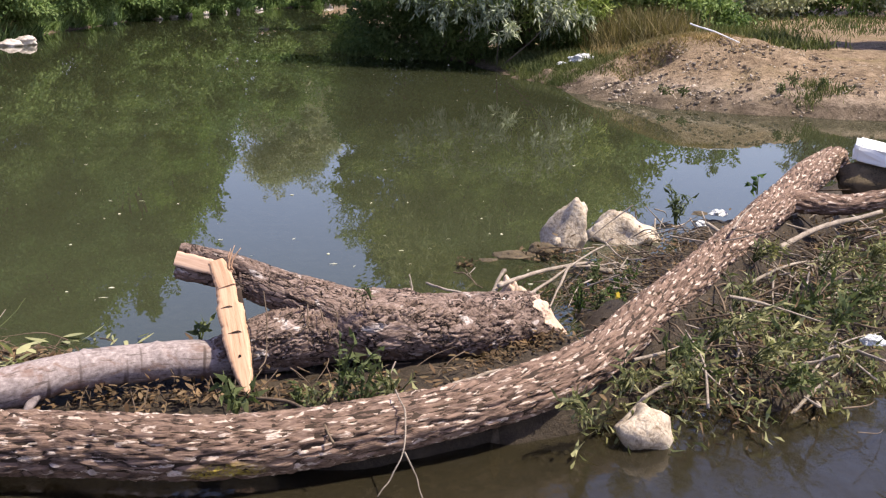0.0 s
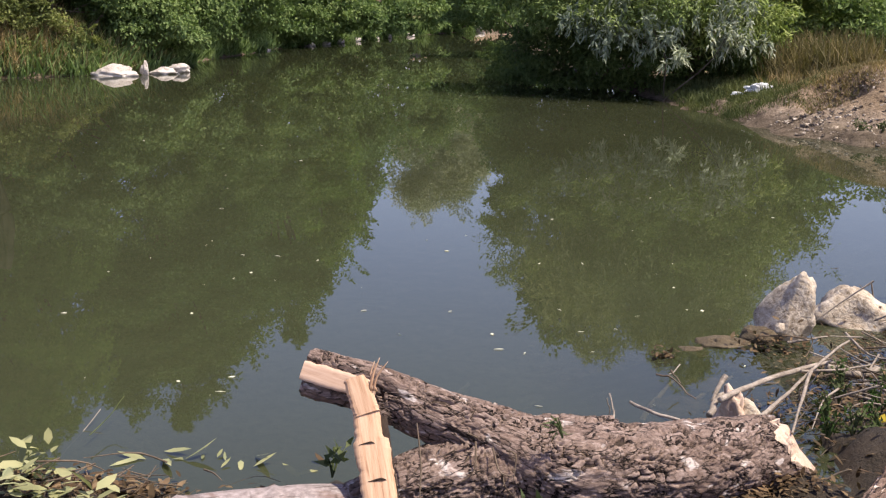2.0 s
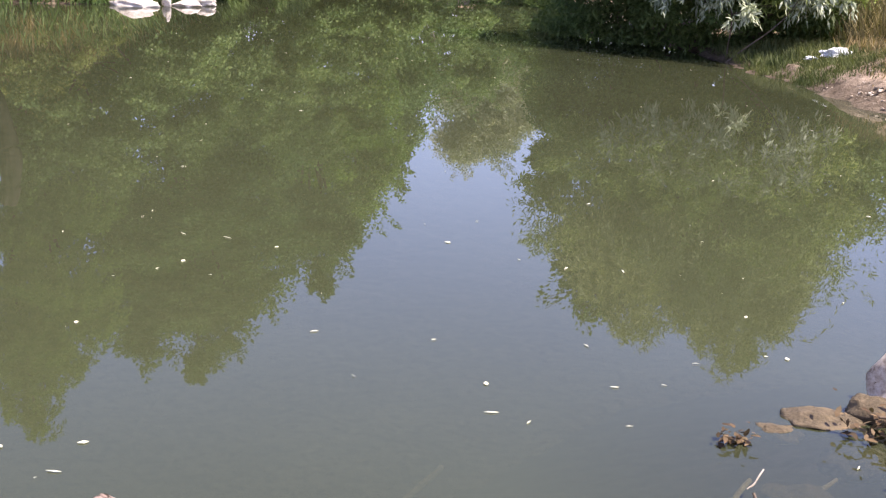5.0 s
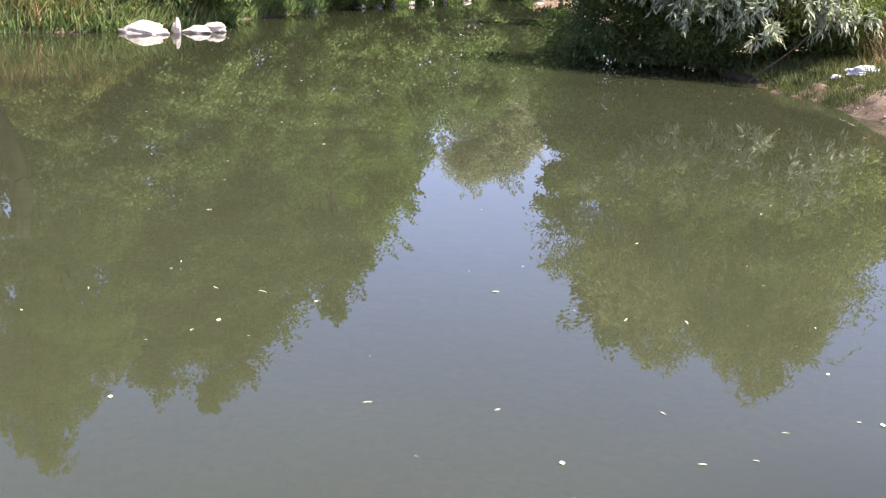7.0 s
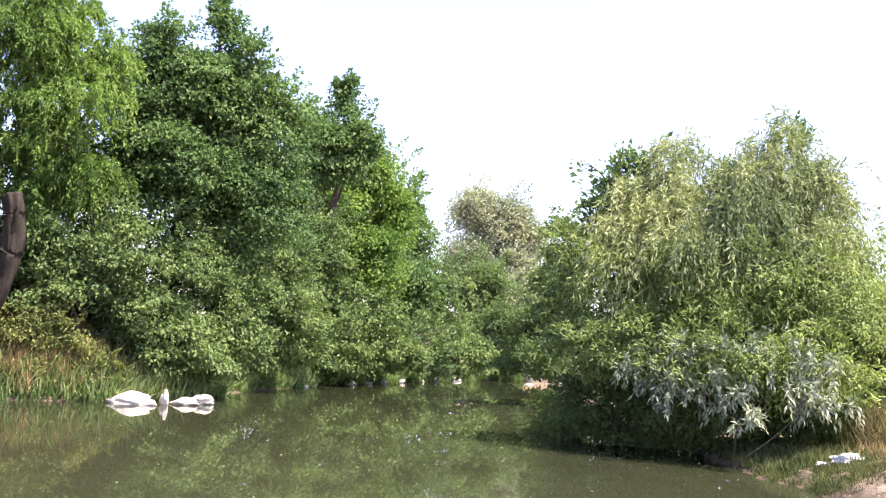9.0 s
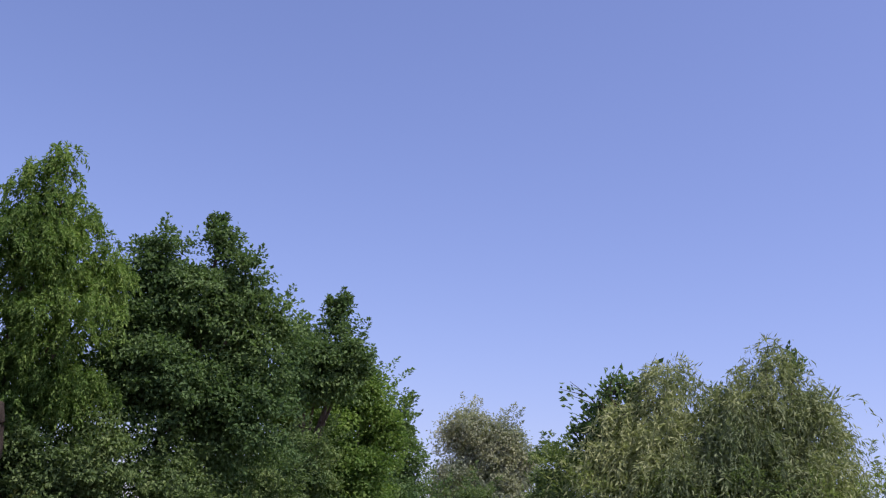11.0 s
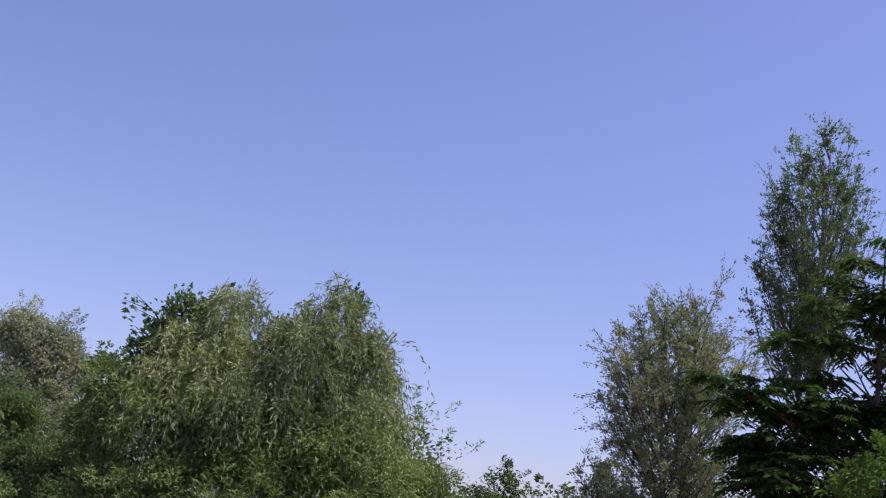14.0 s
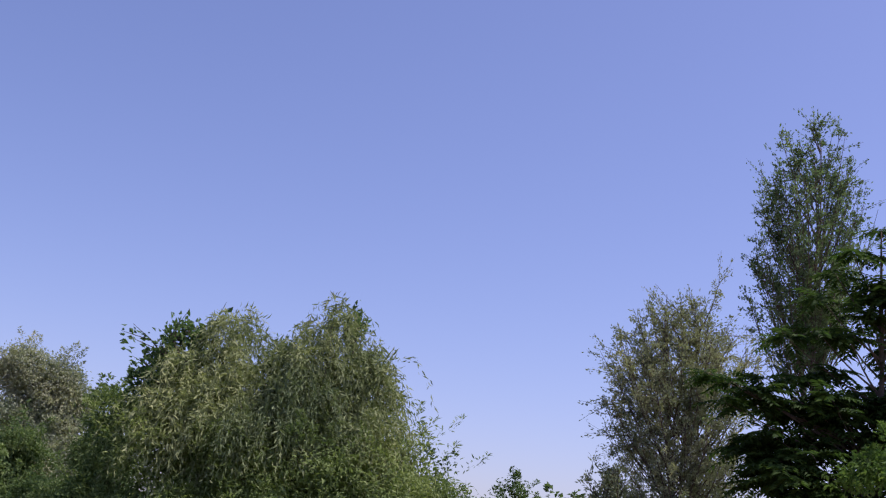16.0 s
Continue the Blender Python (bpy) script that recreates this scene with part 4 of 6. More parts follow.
def torn_off(geo, out=0.0):
    """The log's far end: a slanting tear above, a blunt break at the tip."""
    n = np.array((0.62, -0.06, 0.5)) / 0.8
    geo = cut_end(geo, np.array((0.55, 5.93, 0.165)) + n * out, n, AXIS)
    return cut_end(geo, np.array((0.66, 6.04, 0.08)) + np.array(AXIS) * out, (0.75, 0.5, 0.1), AXIS)


part("log_body", torn_off(tube(LOG_LINE, LOG_R, 560, 210, plates)), M_LOG, log)
# added core tube under the plates, dark to stand for crack shade
part("shade_core", torn_off(tube(LOG_LINE,
                        [r - 0.014 - 0.03 * (i < 2) for i, r in enumerate(LOG_R)], 120, 50, lambda a, l, r: r * 0.07 * noise.noise((math.cos(a) * 1.5, math.sin(a) * 1.5, l * 3)))), M_DARKBARK_SHADE, log, "dark core whose colour paints shade into the cracks")
part("limb_fork", tube([(-0.15, 5.42, 0.23), (-0.4, 5.31, 0.25), (-0.62, 5.2, 0.235), (-0.8, 5.11, 0.22), (-1.0, 5.03, 0.17), (-1.08, 5.0, 0.16)], [0.16, 0.168, 0.158, 0.138, 0.1, 0.08], 240, 150, lambda a, l, r: plates(a, l + 3.0, r)), M_LOG, log)
part("grey_branch", tube([(-0.3, 5.36, 0.2), (-0.62, 5.2, 0.17), (-1.0, 5.03, 0.155), (-1.25, 4.95, 0.17), (-1.6, 4.8, 0.17), (-1.9, 4.6, 0.15), (-2.3, 4.5, 0.1), (-2.9, 4.45, 0.04)],
                         [0.12, 0.105, 0.092, 0.088, 0.088, 0.09, 0.088, 0.08], 160, 40,
                         lambda a, l, r: r * (0.06 * noise.noise((math.cos(a) * 2, math.sin(a) * 2, l * 5)) + 0.1 * math.exp(-((l % 0.31 - 0.15) / 0.012) ** 2) * (noise.noise((a, l, 5)) > 0))),
     M_GREYBARK, log, "smooth pinkish grey limb")
part("branch_stub", tube([(-1.72, 4.68, 0.16), (-1.76, 4.6, 0.08), (-1.79, 4.55, 0.0)], [0.03, 0.022, 0.008], 14, 10), M_GREYBARK, log)


def board(a, b, across, widths, thick, seed, n=46, m=14, rag=0.05, groove=0.0):
    """A split slab from a to b: rugged grain on its face, ragged sides. widths: (share of length, left, right)."""
    a, b = np.array(a, float), np.array(b, float)
    ax = (b - a) / np.linalg.norm(b - a)
    w = np.array(across, float)
    w -= ax * w.dot(ax)
    w /= np.linalg.norm(w)
    nrm = np.cross(w, ax)
    ln = np.linalg.norm(b - a)
    k = np.array(widths, float)
    v, uv = [], []
    for face in (1, -1):
        for i in range(n):
            t = i / (n - 1)
            wl, wr = np.interp(t, k[:, 0], k[:, 1]), np.interp(t, k[:, 0], k[:, 2])
            wl += rag * wl * (noise.noise((t * 9, seed, 0)) + 0.8 * noise.noise((t * 37, seed, 1)))
            wr += rag * wr * (noise.noise((t * 9, seed, 5)) + 0.8 * noise.noise((t * 37, seed, 6)))
            for j in range(m):
                u = j / (m - 1)
                s = -wl + u * (wl + wr)
                grain = 0.004 * noise.noise((s * 95, t * ln * 5, seed)) + 0.006 * noise.noise((s * 30, t * ln * 2.5, seed + 9))
                edge = 1 - abs(2 * u - 1) ** 6 * 0.7 - (0.9 if groove and abs(s - groove * wr * (1 + 0.3 * noise.noise((t * 6, seed, 2)))) < 0.0045 and 0.1 < t < 0.62 else 0.0)
                v.append(a + ax * (t * ln) + w * s + nrm * face * (thick / 2 * edge + grain * (face > 0)))
                uv.append((s, t * ln))
    f = []
    o = n * m
    for i in range(n - 1):
        for j in range(m - 1):
            q = i * m + j
            f += [(q, q + 1, q + m + 1, q + m), (o + q, o + q + m, o + q + m + 1, o + q + 1)]
        f += [(i * m, i * m + m, o + i * m + m, o + i * m), (i * m + m - 1, o + i * m + m - 1, o + i * m + 2 * m - 1, i * m + 2 * m - 1)]
    for j in range(m - 1):
        f += [(j, o + j, o + j + 1, j + 1), ((n - 1) * m + j, (n - 1) * m + j + 1, o + (n - 1) * m + j + 1, o + (n - 1) * m + j)]
    return np.array(v), np.array(f), np.array(uv)


part("split_face", board((-1.258, 5.235, 0.575), (-0.985, 5.2, 0.518), (0.0, 0.42, 0.9), [(0, 0.027, 0.042), (0.3, 0.03, 0.046), (0.92, 0.026, 0.042), (1, 0.01, 0.02)], 0.018, 3, rag=0.07), M_PINKWOOD, log,
     "pinkish torn wood where the stub split", smooth=False)
splinter = part("splinter", board((-0.995, 5.1, 0.5), (-0.845, 4.74, 0.08), (1, 0.1, 0.0), [(0, 0.05, 0.04), (0.2, 0.056, 0.042), (0.21, 0.064, 0.058), (0.6, 0.058, 0.056), (0.85, 0.036, 0.038), (0.96, 0.014, 0.02), (1, 0.004, 0.006)], 0.04, 8, 90, 34, 0.09),
                M_FRESH, log, "orange split plank hanging from the stub", smooth=False)
part("upper_splinter", board((-1.035, 5.135, 0.6), (-0.985, 5.075, 0.49), (1, 0.1, 0.0), [(0, 0.045, 0.025), (0.2, 0.05, 0.035), (1, 0.05, 0.042)], 0.03, 12, 24, 10, 0.12), M_FRESH, log, smooth=False)
part("splinter_bark", board((-0.952, 5.12, 0.46), (-0.828, 4.765, 0.07), (1, 0.1, 0.0), [(0, 0.02, 0.025), (0.5, 0.02, 0.03), (0.9, 0.0, 0.02), (1, 0.0, 0.01)], 0.025, 15), M_DARKBARK_SHADE, splinter, "dark bark on the back of the splinter")
front = np.array((0.07, -0.745, 0.66))
across = np.array((0.96, 0.17, 0.09))
for name, share, lo, hi, r in (("crack", 0.47, -0.034, 0.03, 0.0045), ("crack", 0.24, -0.045, 0.01, 0.003), ("knot", 0.68, -0.008, 0.004, 0.006)):
    at = np.array((-0.995, 5.1, 0.5)) * (1 - share) + np.array((-0.845, 4.74, 0.08)) * share + front * 0.0205
    part(name, tube([at + across * lo, at + across * (lo * 0.3 + hi * 0.7) + (0, 0, 0.006), at + across * hi], [0.001, r, 0.001], 10, 8), M_DARKBARK_SHADE, splinter, "dark cross crack" if name == "crack" else "small dark knot")
for i, (tip, h) in enumerate((((-0.955, 5.14, 0.672), 0.006), ((-0.925, 5.13, 0.662), 0.005), ((-0.975, 5.15, 0.655), 0.004))):
    part("shred", tube([(-0.985 + 0.012 * i, 5.11, 0.56), np.array(tip) * 0.5 + np.array((-0.985, 5.11, 0.56)) * 0.5 + np.array((-0.006, 0, 0)), tip], [h, h * 0.8, 0.001], 8, 6), M_FRESH, log)
part("broken_end", torn_off(tube(LOG_LINE[6:], [r - 0.024 for r in LOG_R[6:]], 150, 90,
                                 lambda a, l, r: r * (0.07 * noise.noise((math.cos(a) * 1.5, math.sin(a) * 1.5, l * 3)) + 0.05 * noise.noise((math.cos(a) * 6, math.sin(a) * 6, l * 4)))), 0.012), M_TORN, log,
     "pale torn wood of the log's far end")
part("torn_strip", board((0.423, 5.800, 0.205), (0.581, 5.880, 0.147), (0.3, -0.5, 0.5), [(0, 0.003, 0.002), (0.4, 0.01, 0.006), (1, 0.014, 0.012)], 0.014, 25, 20, 8, 0.3), M_PALEWOOD, log, smooth=False)
root_rng = np.random.default_rng(5)
for i in range(16):
    p = np.array((-0.62, 5.1, 0.36)) + root_rng.normal(0, (0.06, 0.015, 0.05))
    q = p + root_rng.normal(0, 0.04, 3) + np.array((0, -0.02, -0.08))
    part("rootlet", tube([p, (p + q) / 2 + root_rng.normal(0, 0.025, 3), q], [0.0035, 0.003, 0.0015], 8, 5), M_TWIG, log)

# ---- stones in the jam ----
rock("boulder", (0.9, 7.95, -0.12), (0.235, 0.19, 0.26), 14, M_BOULDER, "tall pale limestone boulder standing in the jam", rough=0.26, taper=0.55, lean=0.22, facets=4, faces=(((-0.8, -0.5, 0.2), 0.42), ((0.9, -0.3, 0.3), 0.84), ((-0.4, 0.1, 0.9), 0.74), ((0.2, -0.95, 0.2), 0.7)))
rock("boulder", (1.36, 8.3, -0.1), (0.36, 0.25, 0.175), 27, M_BOULDER, "low pale limestone boulder beside the jam", rough=0.42, taper=0.5, lean=-0.3, facets=4, faces=(((-0.4, -0.85, 0.35), 0.5), ((0.6, -0.2, 0.75), 0.55), ((-0.7, 0.1, 0.7), 0.6)))
rock("boulder", (0.92, 4.75, -0.22), (0.135, 0.12, 0.14), 31, M_BOULDER, "round tan boulder at the edge of the stream", rough=0.22, turn=30)
rock("stone", (0.807, 7.600, 0.101), (0.035, 0.03, 0.035), 41, M_BOULDER, "small cream stone lodged under the boulder", rough=0.2)
rock("stone", (0.345, 6.17, 0.05), (0.03, 0.028, 0.045), 43, M_BOULDER, "small white stone at the foot of a stick", rough=0.2)
rock("root_clump", (0.41, 6.36, -0.03), (0.085, 0.07, 0.11), 45, M_TORN, "broken pale root clump at the foot of a stick", "root", rough=0.7, taper=0.3)
rock("stone", (0.47, 6.42, -0.03), (0.1, 0.08, 0.085), 44, M_BOULDER, "cream stone caught behind a stick", rough=0.2, taper=0.2)
for k, (x, y, sx, sy, sz) in enumerate(((0.5, 7.75, 0.2, 0.12, 0.05), (0.72, 7.85, 0.13, 0.12, 0.08), (0.34, 7.62, 0.1, 0.07, 0.045), (1.8, 8.8, 0.13, 0.1, 0.05), (2.15, 9.3, 0.16, 0.13, 0.04), (1.02, 7.3, 0.16, 0.13, 0.08))):
    rock("wet_stone", (x, y, -0.06), (sx, sy, sz * 0.85), 50 + k, M_WETSTONE, "dark wet stone among the debris", group="wet stones in the jam", rough=0.3)

# ---- sticks, twigs and litter of the jam ----
def stick(pts, r0, r1, material, label, n=22, segs=8):
    r0, r1 = 0.8 * r0, 0.8 * r1
    seed = len(bpy.data.objects)
    wob = np.random.default_rng(seed)
    pts = np.array(pts, float)
    k = np.linspace(0, len(pts) - 1, 2 * len(pts))
    pts = np.column_stack([np.interp(k, np.arange(len(pts)), pts[:, c]) for c in range(3)])
    pts[1:-1] += wob.normal(0, 0.1 * r0 + 0.0012, (len(pts) - 2, 3))
    return solo("stick", tube(pts, np.linspace(r0, r1, len(pts)) * wob.uniform(0.85, 1.1, len(pts)), 2 * n, segs, lambda a, l, r: 0.3 * r * noise.noise((a, l * 14, seed))), material, label, "stick")


stick([(0.337, 6.250, 0.186), (0.553, 6.500, 0.198), (0.784, 6.800, 0.175), (0.997, 7.100, 0.118)], 0.017, 0.012, M_STICK, "bleached stick propped on the debris")
stick([(0.465, 6.050, 0.177), (0.607, 6.300, 0.187), (0.769, 6.600, 0.209), (0.988, 7.000, 0.229), (1.057, 7.100, 0.230)], 0.013, 0.006, M_STICK, "thin pale forked branch leaning over the debris")
stick([(0.787, 6.600, 0.233), (0.689, 6.300, 0.173), (0.614, 6.050, 0.123)], 0.011, 0.007, M_STICK, "thin pale branch leaning on the debris")
stick([(0.756, 6.700, 0.188), (0.955, 6.800, 0.169), (1.120, 6.900, 0.172)], 0.009, 0.004, M_STICK, "thin grey twig lying across the debris")
stick([(0.937, 7.000, 0.113), (1.091, 7.050, 0.070), (1.204, 7.100, 0.090)], 0.032, 0.026, M_STICK, "short bleached piece of driftwood")
stick([(-0.069, 5.750, 0.336), (0.014, 5.650, 0.335), (0.112, 5.600, 0.327)], 0.009, 0.007, M_STICK, "pale stick behind the log")
stick([(0.085, 6.600, 0.175), (0.147, 6.550, 0.181), (0.208, 6.450, 0.147), (0.251, 6.400, 0.133)], 0.006, 0.004, M_TWIG, "bent twig standing in the water")
stick([(0.153, 6.620, 0.191), (0.188, 6.500, 0.170)], 0.006, 0.004, M_TWIG, "short twig standing in the water", 8)
stick([(1.486, 8.500, 0.199), (1.504, 8.450, 0.068), (1.526, 8.400, -0.089)], 0.005, 0.008, M_TWIG, "dark upright twig beside a boulder")
stick([(-0.155, 5.600, 0.420), (-0.137, 5.550, 0.372), (-0.139, 5.500, 0.342)], 0.004, 0.005, M_STICK, "fine upright twig behind the log")
stick([(0.694, 7.600, 0.093), (0.871, 7.600, 0.097), (0.997, 7.600, 0.086)], 0.006, 0.004, M_TWIG, "thin brown twig against a boulder")
stick([(0.797, 4.750, -0.062), (0.978, 4.950, 0.039), (1.177, 5.100, 0.084)], 0.016, 0.01, M_STICK, "pale stick sticking out of the weeds")
stick([(2.039, 5.900, 0.036), (2.080, 5.500, 0.089), (2.118, 5.100, 0.152)], 0.011, 0.008, M_STICK, "slim pale branch reaching over the stream")
stick([(1.707, 5.300, 0.063), (1.873, 5.300, 0.080), (1.949, 5.250, 0.127)], 0.009, 0.012, M_STICK, "short pale stick over the stream")
stick([(1.601, 6.600, 0.216), (1.598, 6.000, 0.097), (1.289, 5.300, 0.073)], 0.008, 0.005, M_TWIG, "thin brown branch hanging in the weeds")
stick([(1.879, 6.600, 0.132), (2.200, 7.000, 0.139), (2.627, 7.300, 0.126)], 0.014, 0.009, M_STICK, "grey stick in the debris under the trunk")
stick([(2.279, 7.400, 0.156), (2.667, 7.800, 0.228), (3.213, 8.100, 0.275)], 0.03, 0.02, M_STICK, "weathered branch lying on the debris")
stick([(-0.779, 4.600, 0.124), (-0.608, 4.500, 0.147), (-0.468, 4.300, 0.146), (-0.412, 4.180, 0.100)], 0.012, 0.007, M_TWIG, "brown twig bent over the trunk")
stick([(-0.178, 4.450, 0.226), (-0.132, 4.350, 0.166), (-0.130, 4.150, 0.080), (-0.185, 4.100, -0.017), (-0.231, 4.050, -0.065)], 0.005, 0.003, M_STICK, "thin pale shoot hanging over the trunk")
stick([(-0.130, 4.150, 0.080), (-0.086, 4.120, -0.001), (-0.056, 4.080, -0.083)], 0.005, 0.003, M_STICK, "forked tip of a pale hanging shoot")
stick([(0.011, 4.780, 0.105), (0.139, 4.880, 0.118), (0.286, 5.000, 0.123)], 0.013, 0.011, M_STICK, "pale stick lying between the logs")
stick([(-0.270, 4.750, 0.113), (-0.219, 4.850, 0.144), (-0.196, 4.900, 0.194)], 0.006, 0.004, M_STICK, "pale twig beside the log")
stick([(-0.807, 5.020, 0.485), (-0.773, 4.900, 0.358), (-0.770, 4.800, 0.227), (-0.794, 4.750, 0.200)], 0.003, 0.004, M_TWIG, "dry upright stalk in front of the log")
stick([(-2.434, 5.600, -0.015), (-2.471, 5.900, -0.030), (-2.428, 6.100, 0.058)], 0.004, 0.0025, M_STICK, "thin pale twig rising from the litter")
stick([(-2.346, 5.800, 0.054), (-2.343, 6.000, 0.067), (-2.312, 6.100, 0.126)], 0.003, 0.002, M_WEED, "thin green shoot over the water")
stick([(-6.6, 11.3, 0.02), (-6.2, 11.4, 0.06), (-5.9, 11.5, 0.03)], 0.05, 0.03, M_TWIG, "broken driftwood floating near the bank")
stick([(0.031, 6.705, -0.100), (0.116, 7.035, -0.100), (0.229, 7.318, -0.090)], 0.02, 0.012, M_STICK, "drowned pale branch in the shallows")
stick([(0.257, 6.926, -0.100), (0.410, 7.227, -0.090), (0.537, 7.392, -0.080)], 0.016, 0.01, M_STICK, "drowned pale branch in the shallows")
rock("wet_stone", (0.375, 7.219, -0.160), (0.13, 0.1, 0.06), 71, M_WETSTONE, "brown stone under the shallow water", group="wet stones in the jam", rough=0.3)
rock("wet_stone", (0.615, 7.565, -0.160), (0.15, 0.1, 0.07), 72, M_WETSTONE, "brown stone under the shallow water", group="wet stones in the jam", rough=0.3)
rock("wet_stone", (0.211, 6.988, -0.180), (0.16, 0.12, 0.06), 73, M_WETSTONE, "brown stone under the shallow water", group="wet stones in the jam", rough=0.3)
stick([(-1.049, 6.551, -0.160), (-0.954, 6.864, -0.130), (-0.855, 7.159, -0.110)], 0.02, 0.014, M_STICK, "drowned branch on the bed of the pool")


stick([(0.318, 6.350, 0.139), (0.345, 6.400, 0.191), (0.385, 6.450, 0.232)], 0.012, 0.016, M_STICK, "short broken branch stub beside the stones")
stick([(0.289, 6.200, 0.131), (0.323, 6.300, 0.160), (0.363, 6.350, 0.181)], 0.02, 0.013, M_STICK, "peeled pale branch end among the stones")
stick([(0.461, 6.200, 0.083), (0.533, 6.300, 0.094), (0.611, 6.400, 0.117)], 0.007, 0.005, M_TWIG, "thin dark twig behind the log")
stick([(1.114, 7.000, 0.061), (1.164, 6.700, 0.076), (1.182, 6.400, 0.103)], 0.008, 0.005, M_STICK, "thin bare stick lying over the weeds")
stick([(1.102, 7.200, 0.094), (1.145, 7.000, 0.114), (1.163, 6.600, 0.079)], 0.006, 0.004, M_STICK, "thin bare stick crossing the heap")
stick([(0.912, 7.400, 0.045), (0.964, 7.500, 0.093), (0.946, 7.500, 0.154)], 0.004, 0.003, M_TWIG, "thin upright twig by the boulder")
stick([(-0.159, 5.800, 0.214), (-0.144, 5.800, 0.276), (-0.159, 5.800, 0.330)], 0.003, 0.002, M_STICK, "fine upright stalk behind the log")
stick([(0.847, 7.600, 0.061), (0.940, 7.600, 0.077), (1.069, 7.650, 0.089)], 0.01, 0.006, M_STICK, "pale broken stick under the boulder")
stick([(0.226, 7.000, 0.101), (0.187, 6.900, 0.088), (0.162, 6.850, 0.095)], 0.004, 0.003, M_STICK, "pale snagged twig in the water")


def brushwood(n, seed, box, length, radius, base=-0.1, below=False):
    """A heap of crossing twigs, none of them worth counting."""
    rng = np.random.default_rng(seed)
    geos = []
    for _ in range(n):
        u, w = rng.uniform(0, 1), rng.normal(0, 1)
        x = box[0] + u * (box[2] - box[0]) + w * box[4] * 0.6
        y = box[1] + u * (box[3] - box[1]) - w * box[4] * 0.45
        if below and dam_distance(np.array([x]), np.array([y]))[1][0] > 0:
            continue
        z = max(ground_at(x, y), base) + abs(rng.normal(0, 0.07)) + 0.01
        a = rng.uniform(0, 2 * math.pi)
        ln = length * rng.uniform(0.4, 1.3)
        d = np.array([math.cos(a), math.sin(a), rng.normal(0, 0.28)]) * ln / 2
        c = np.array([x, y, z])
        r = radius * rng.uniform(0.4, 1.5)
        geos.append(tube([c - d, c + rng.normal(0, ln * 0.08, 3), c + d], [r, r * 0.8, r * 0.35], 7, 5, caps=False))
    return join(*geos)


solo("brushwood", brushwood(420, 3, (1.0, 5.3, 3.6, 8.9, 0.5), 0.5, 0.0055, below=True), M_TWIG, "tangle of thin brown twigs caught in the jam", "brushwood", kind="stuff")
solo("brushwood", brushwood(120, 4, (1.0, 5.2, 3.6, 8.9, 0.55), 0.5, 0.007, below=True), M_STICK, "pale dry twigs caught in the jam", "brushwood", kind="stuff")
solo("brushwood", brushwood(30, 12, (1.1, 5.2, 3.6, 8.6, 0.4), 0.6, 0.009, -0.04, True), M_STICK, "grey broken branches in the jam", "brushwood", kind="stuff")
solo("brushwood", brushwood(100, 6, (0.45, 6.15, 1.3, 7.6, 0.2), 0.24, 0.004), M_WETTWIG, "small dark twigs between the stones", "brushwood", kind="stuff")
solo("brushwood", brushwood(110, 9, (0.95, 6.4, 2.0, 8.4, 0.26), 0.28, 0.004, 0.0), M_WETTWIG, "dark wet twigs on the drift behind the trunk", "brushwood", kind="stuff")
solo("brushwood", brushwood(34, 10, (0.95, 6.4, 2.0, 8.5, 0.24), 0.4, 0.006, 0.03), M_STICK, "pale dead twigs on the drift behind the trunk", "brushwood", kind="stuff")
solo("brushwood", brushwood(80, 11, (-3.2, 5.3, -1.7, 5.3, 0.16), 0.25, 0.0035, -0.01), M_TWIG, "brown twigs in the drift behind the grey limb", "brushwood", kind="stuff")
solo("brushwood", brushwood(140, 8, (0.82, 5.9, 1.15, 6.7, 0.14), 0.2, 0.004), M_WETTWIG, "thin dark twigs caught behind the trunk", "brushwood", kind="stuff")
solo("brushwood", brushwood(150, 7, (-2.6, 5.2, 0.4, 5.1, 0.25), 0.22, 0.003), M_TWIG, "broken twigs between the two logs", "brushwood", kind="stuff")


def litter(n, seed, box, leaf, lift=0.02, base=-0.02):
    rng = np.random.default_rng(seed)
    u, w = rng.uniform(0, 1, n), rng.normal(0, 1, n)
    x = box[0] + u * (box[2] - box[0]) + w * box[4] * 0.6
    y = box[1] + u * (box[3] - box[1]) - w * box[4] * 0.45
    z = np.maximum(height(x, y), base) + np.abs(rng.normal(0, lift, n)) + 0.02
    way = rng.normal(0, 1, (n, 3)) * np.array([1, 1, 0.35])
    s = rng.uniform(0.5, 1.4, n)
    return flat_leaves(np.column_stack([x, y, z]), way, leaf[0] * s, leaf[1] * s, rng)


solo("leaf_litter", litter(1700, 21, (-3.4, 5.1, 0.5, 5.2, 0.3), (0.05, 0.022)), M_LITTER, "brown dead leaves heaped between the logs", "leaf litter", kind="stuff", smooth=False)
solo("leaf_litter", litter(1500, 22, (0.9, 5.3, 3.7, 9.2, 0.55), (0.042, 0.013), 0.07), M_LITTER, "brown dead leaves and grass caught in the jam", "leaf litter", kind="stuff", smooth=False)
solo("leaf_litter", litter(1500, 31, (0.75, 5.1, 3.2, 8.4, 0.4), (0.04, 0.015), 0.03), M_WETLEAF, "black rotten leaves over the mud of the jam", "leaf litter", kind="stuff", smooth=False)
solo("leaf_litter", litter(900, 23, (0.45, 6.1, 1.4, 8.0, 0.2), (0.03, 0.011), 0.025), M_LITTER, "wet dead leaves between the stones", "leaf litter", kind="stuff", smooth=False)

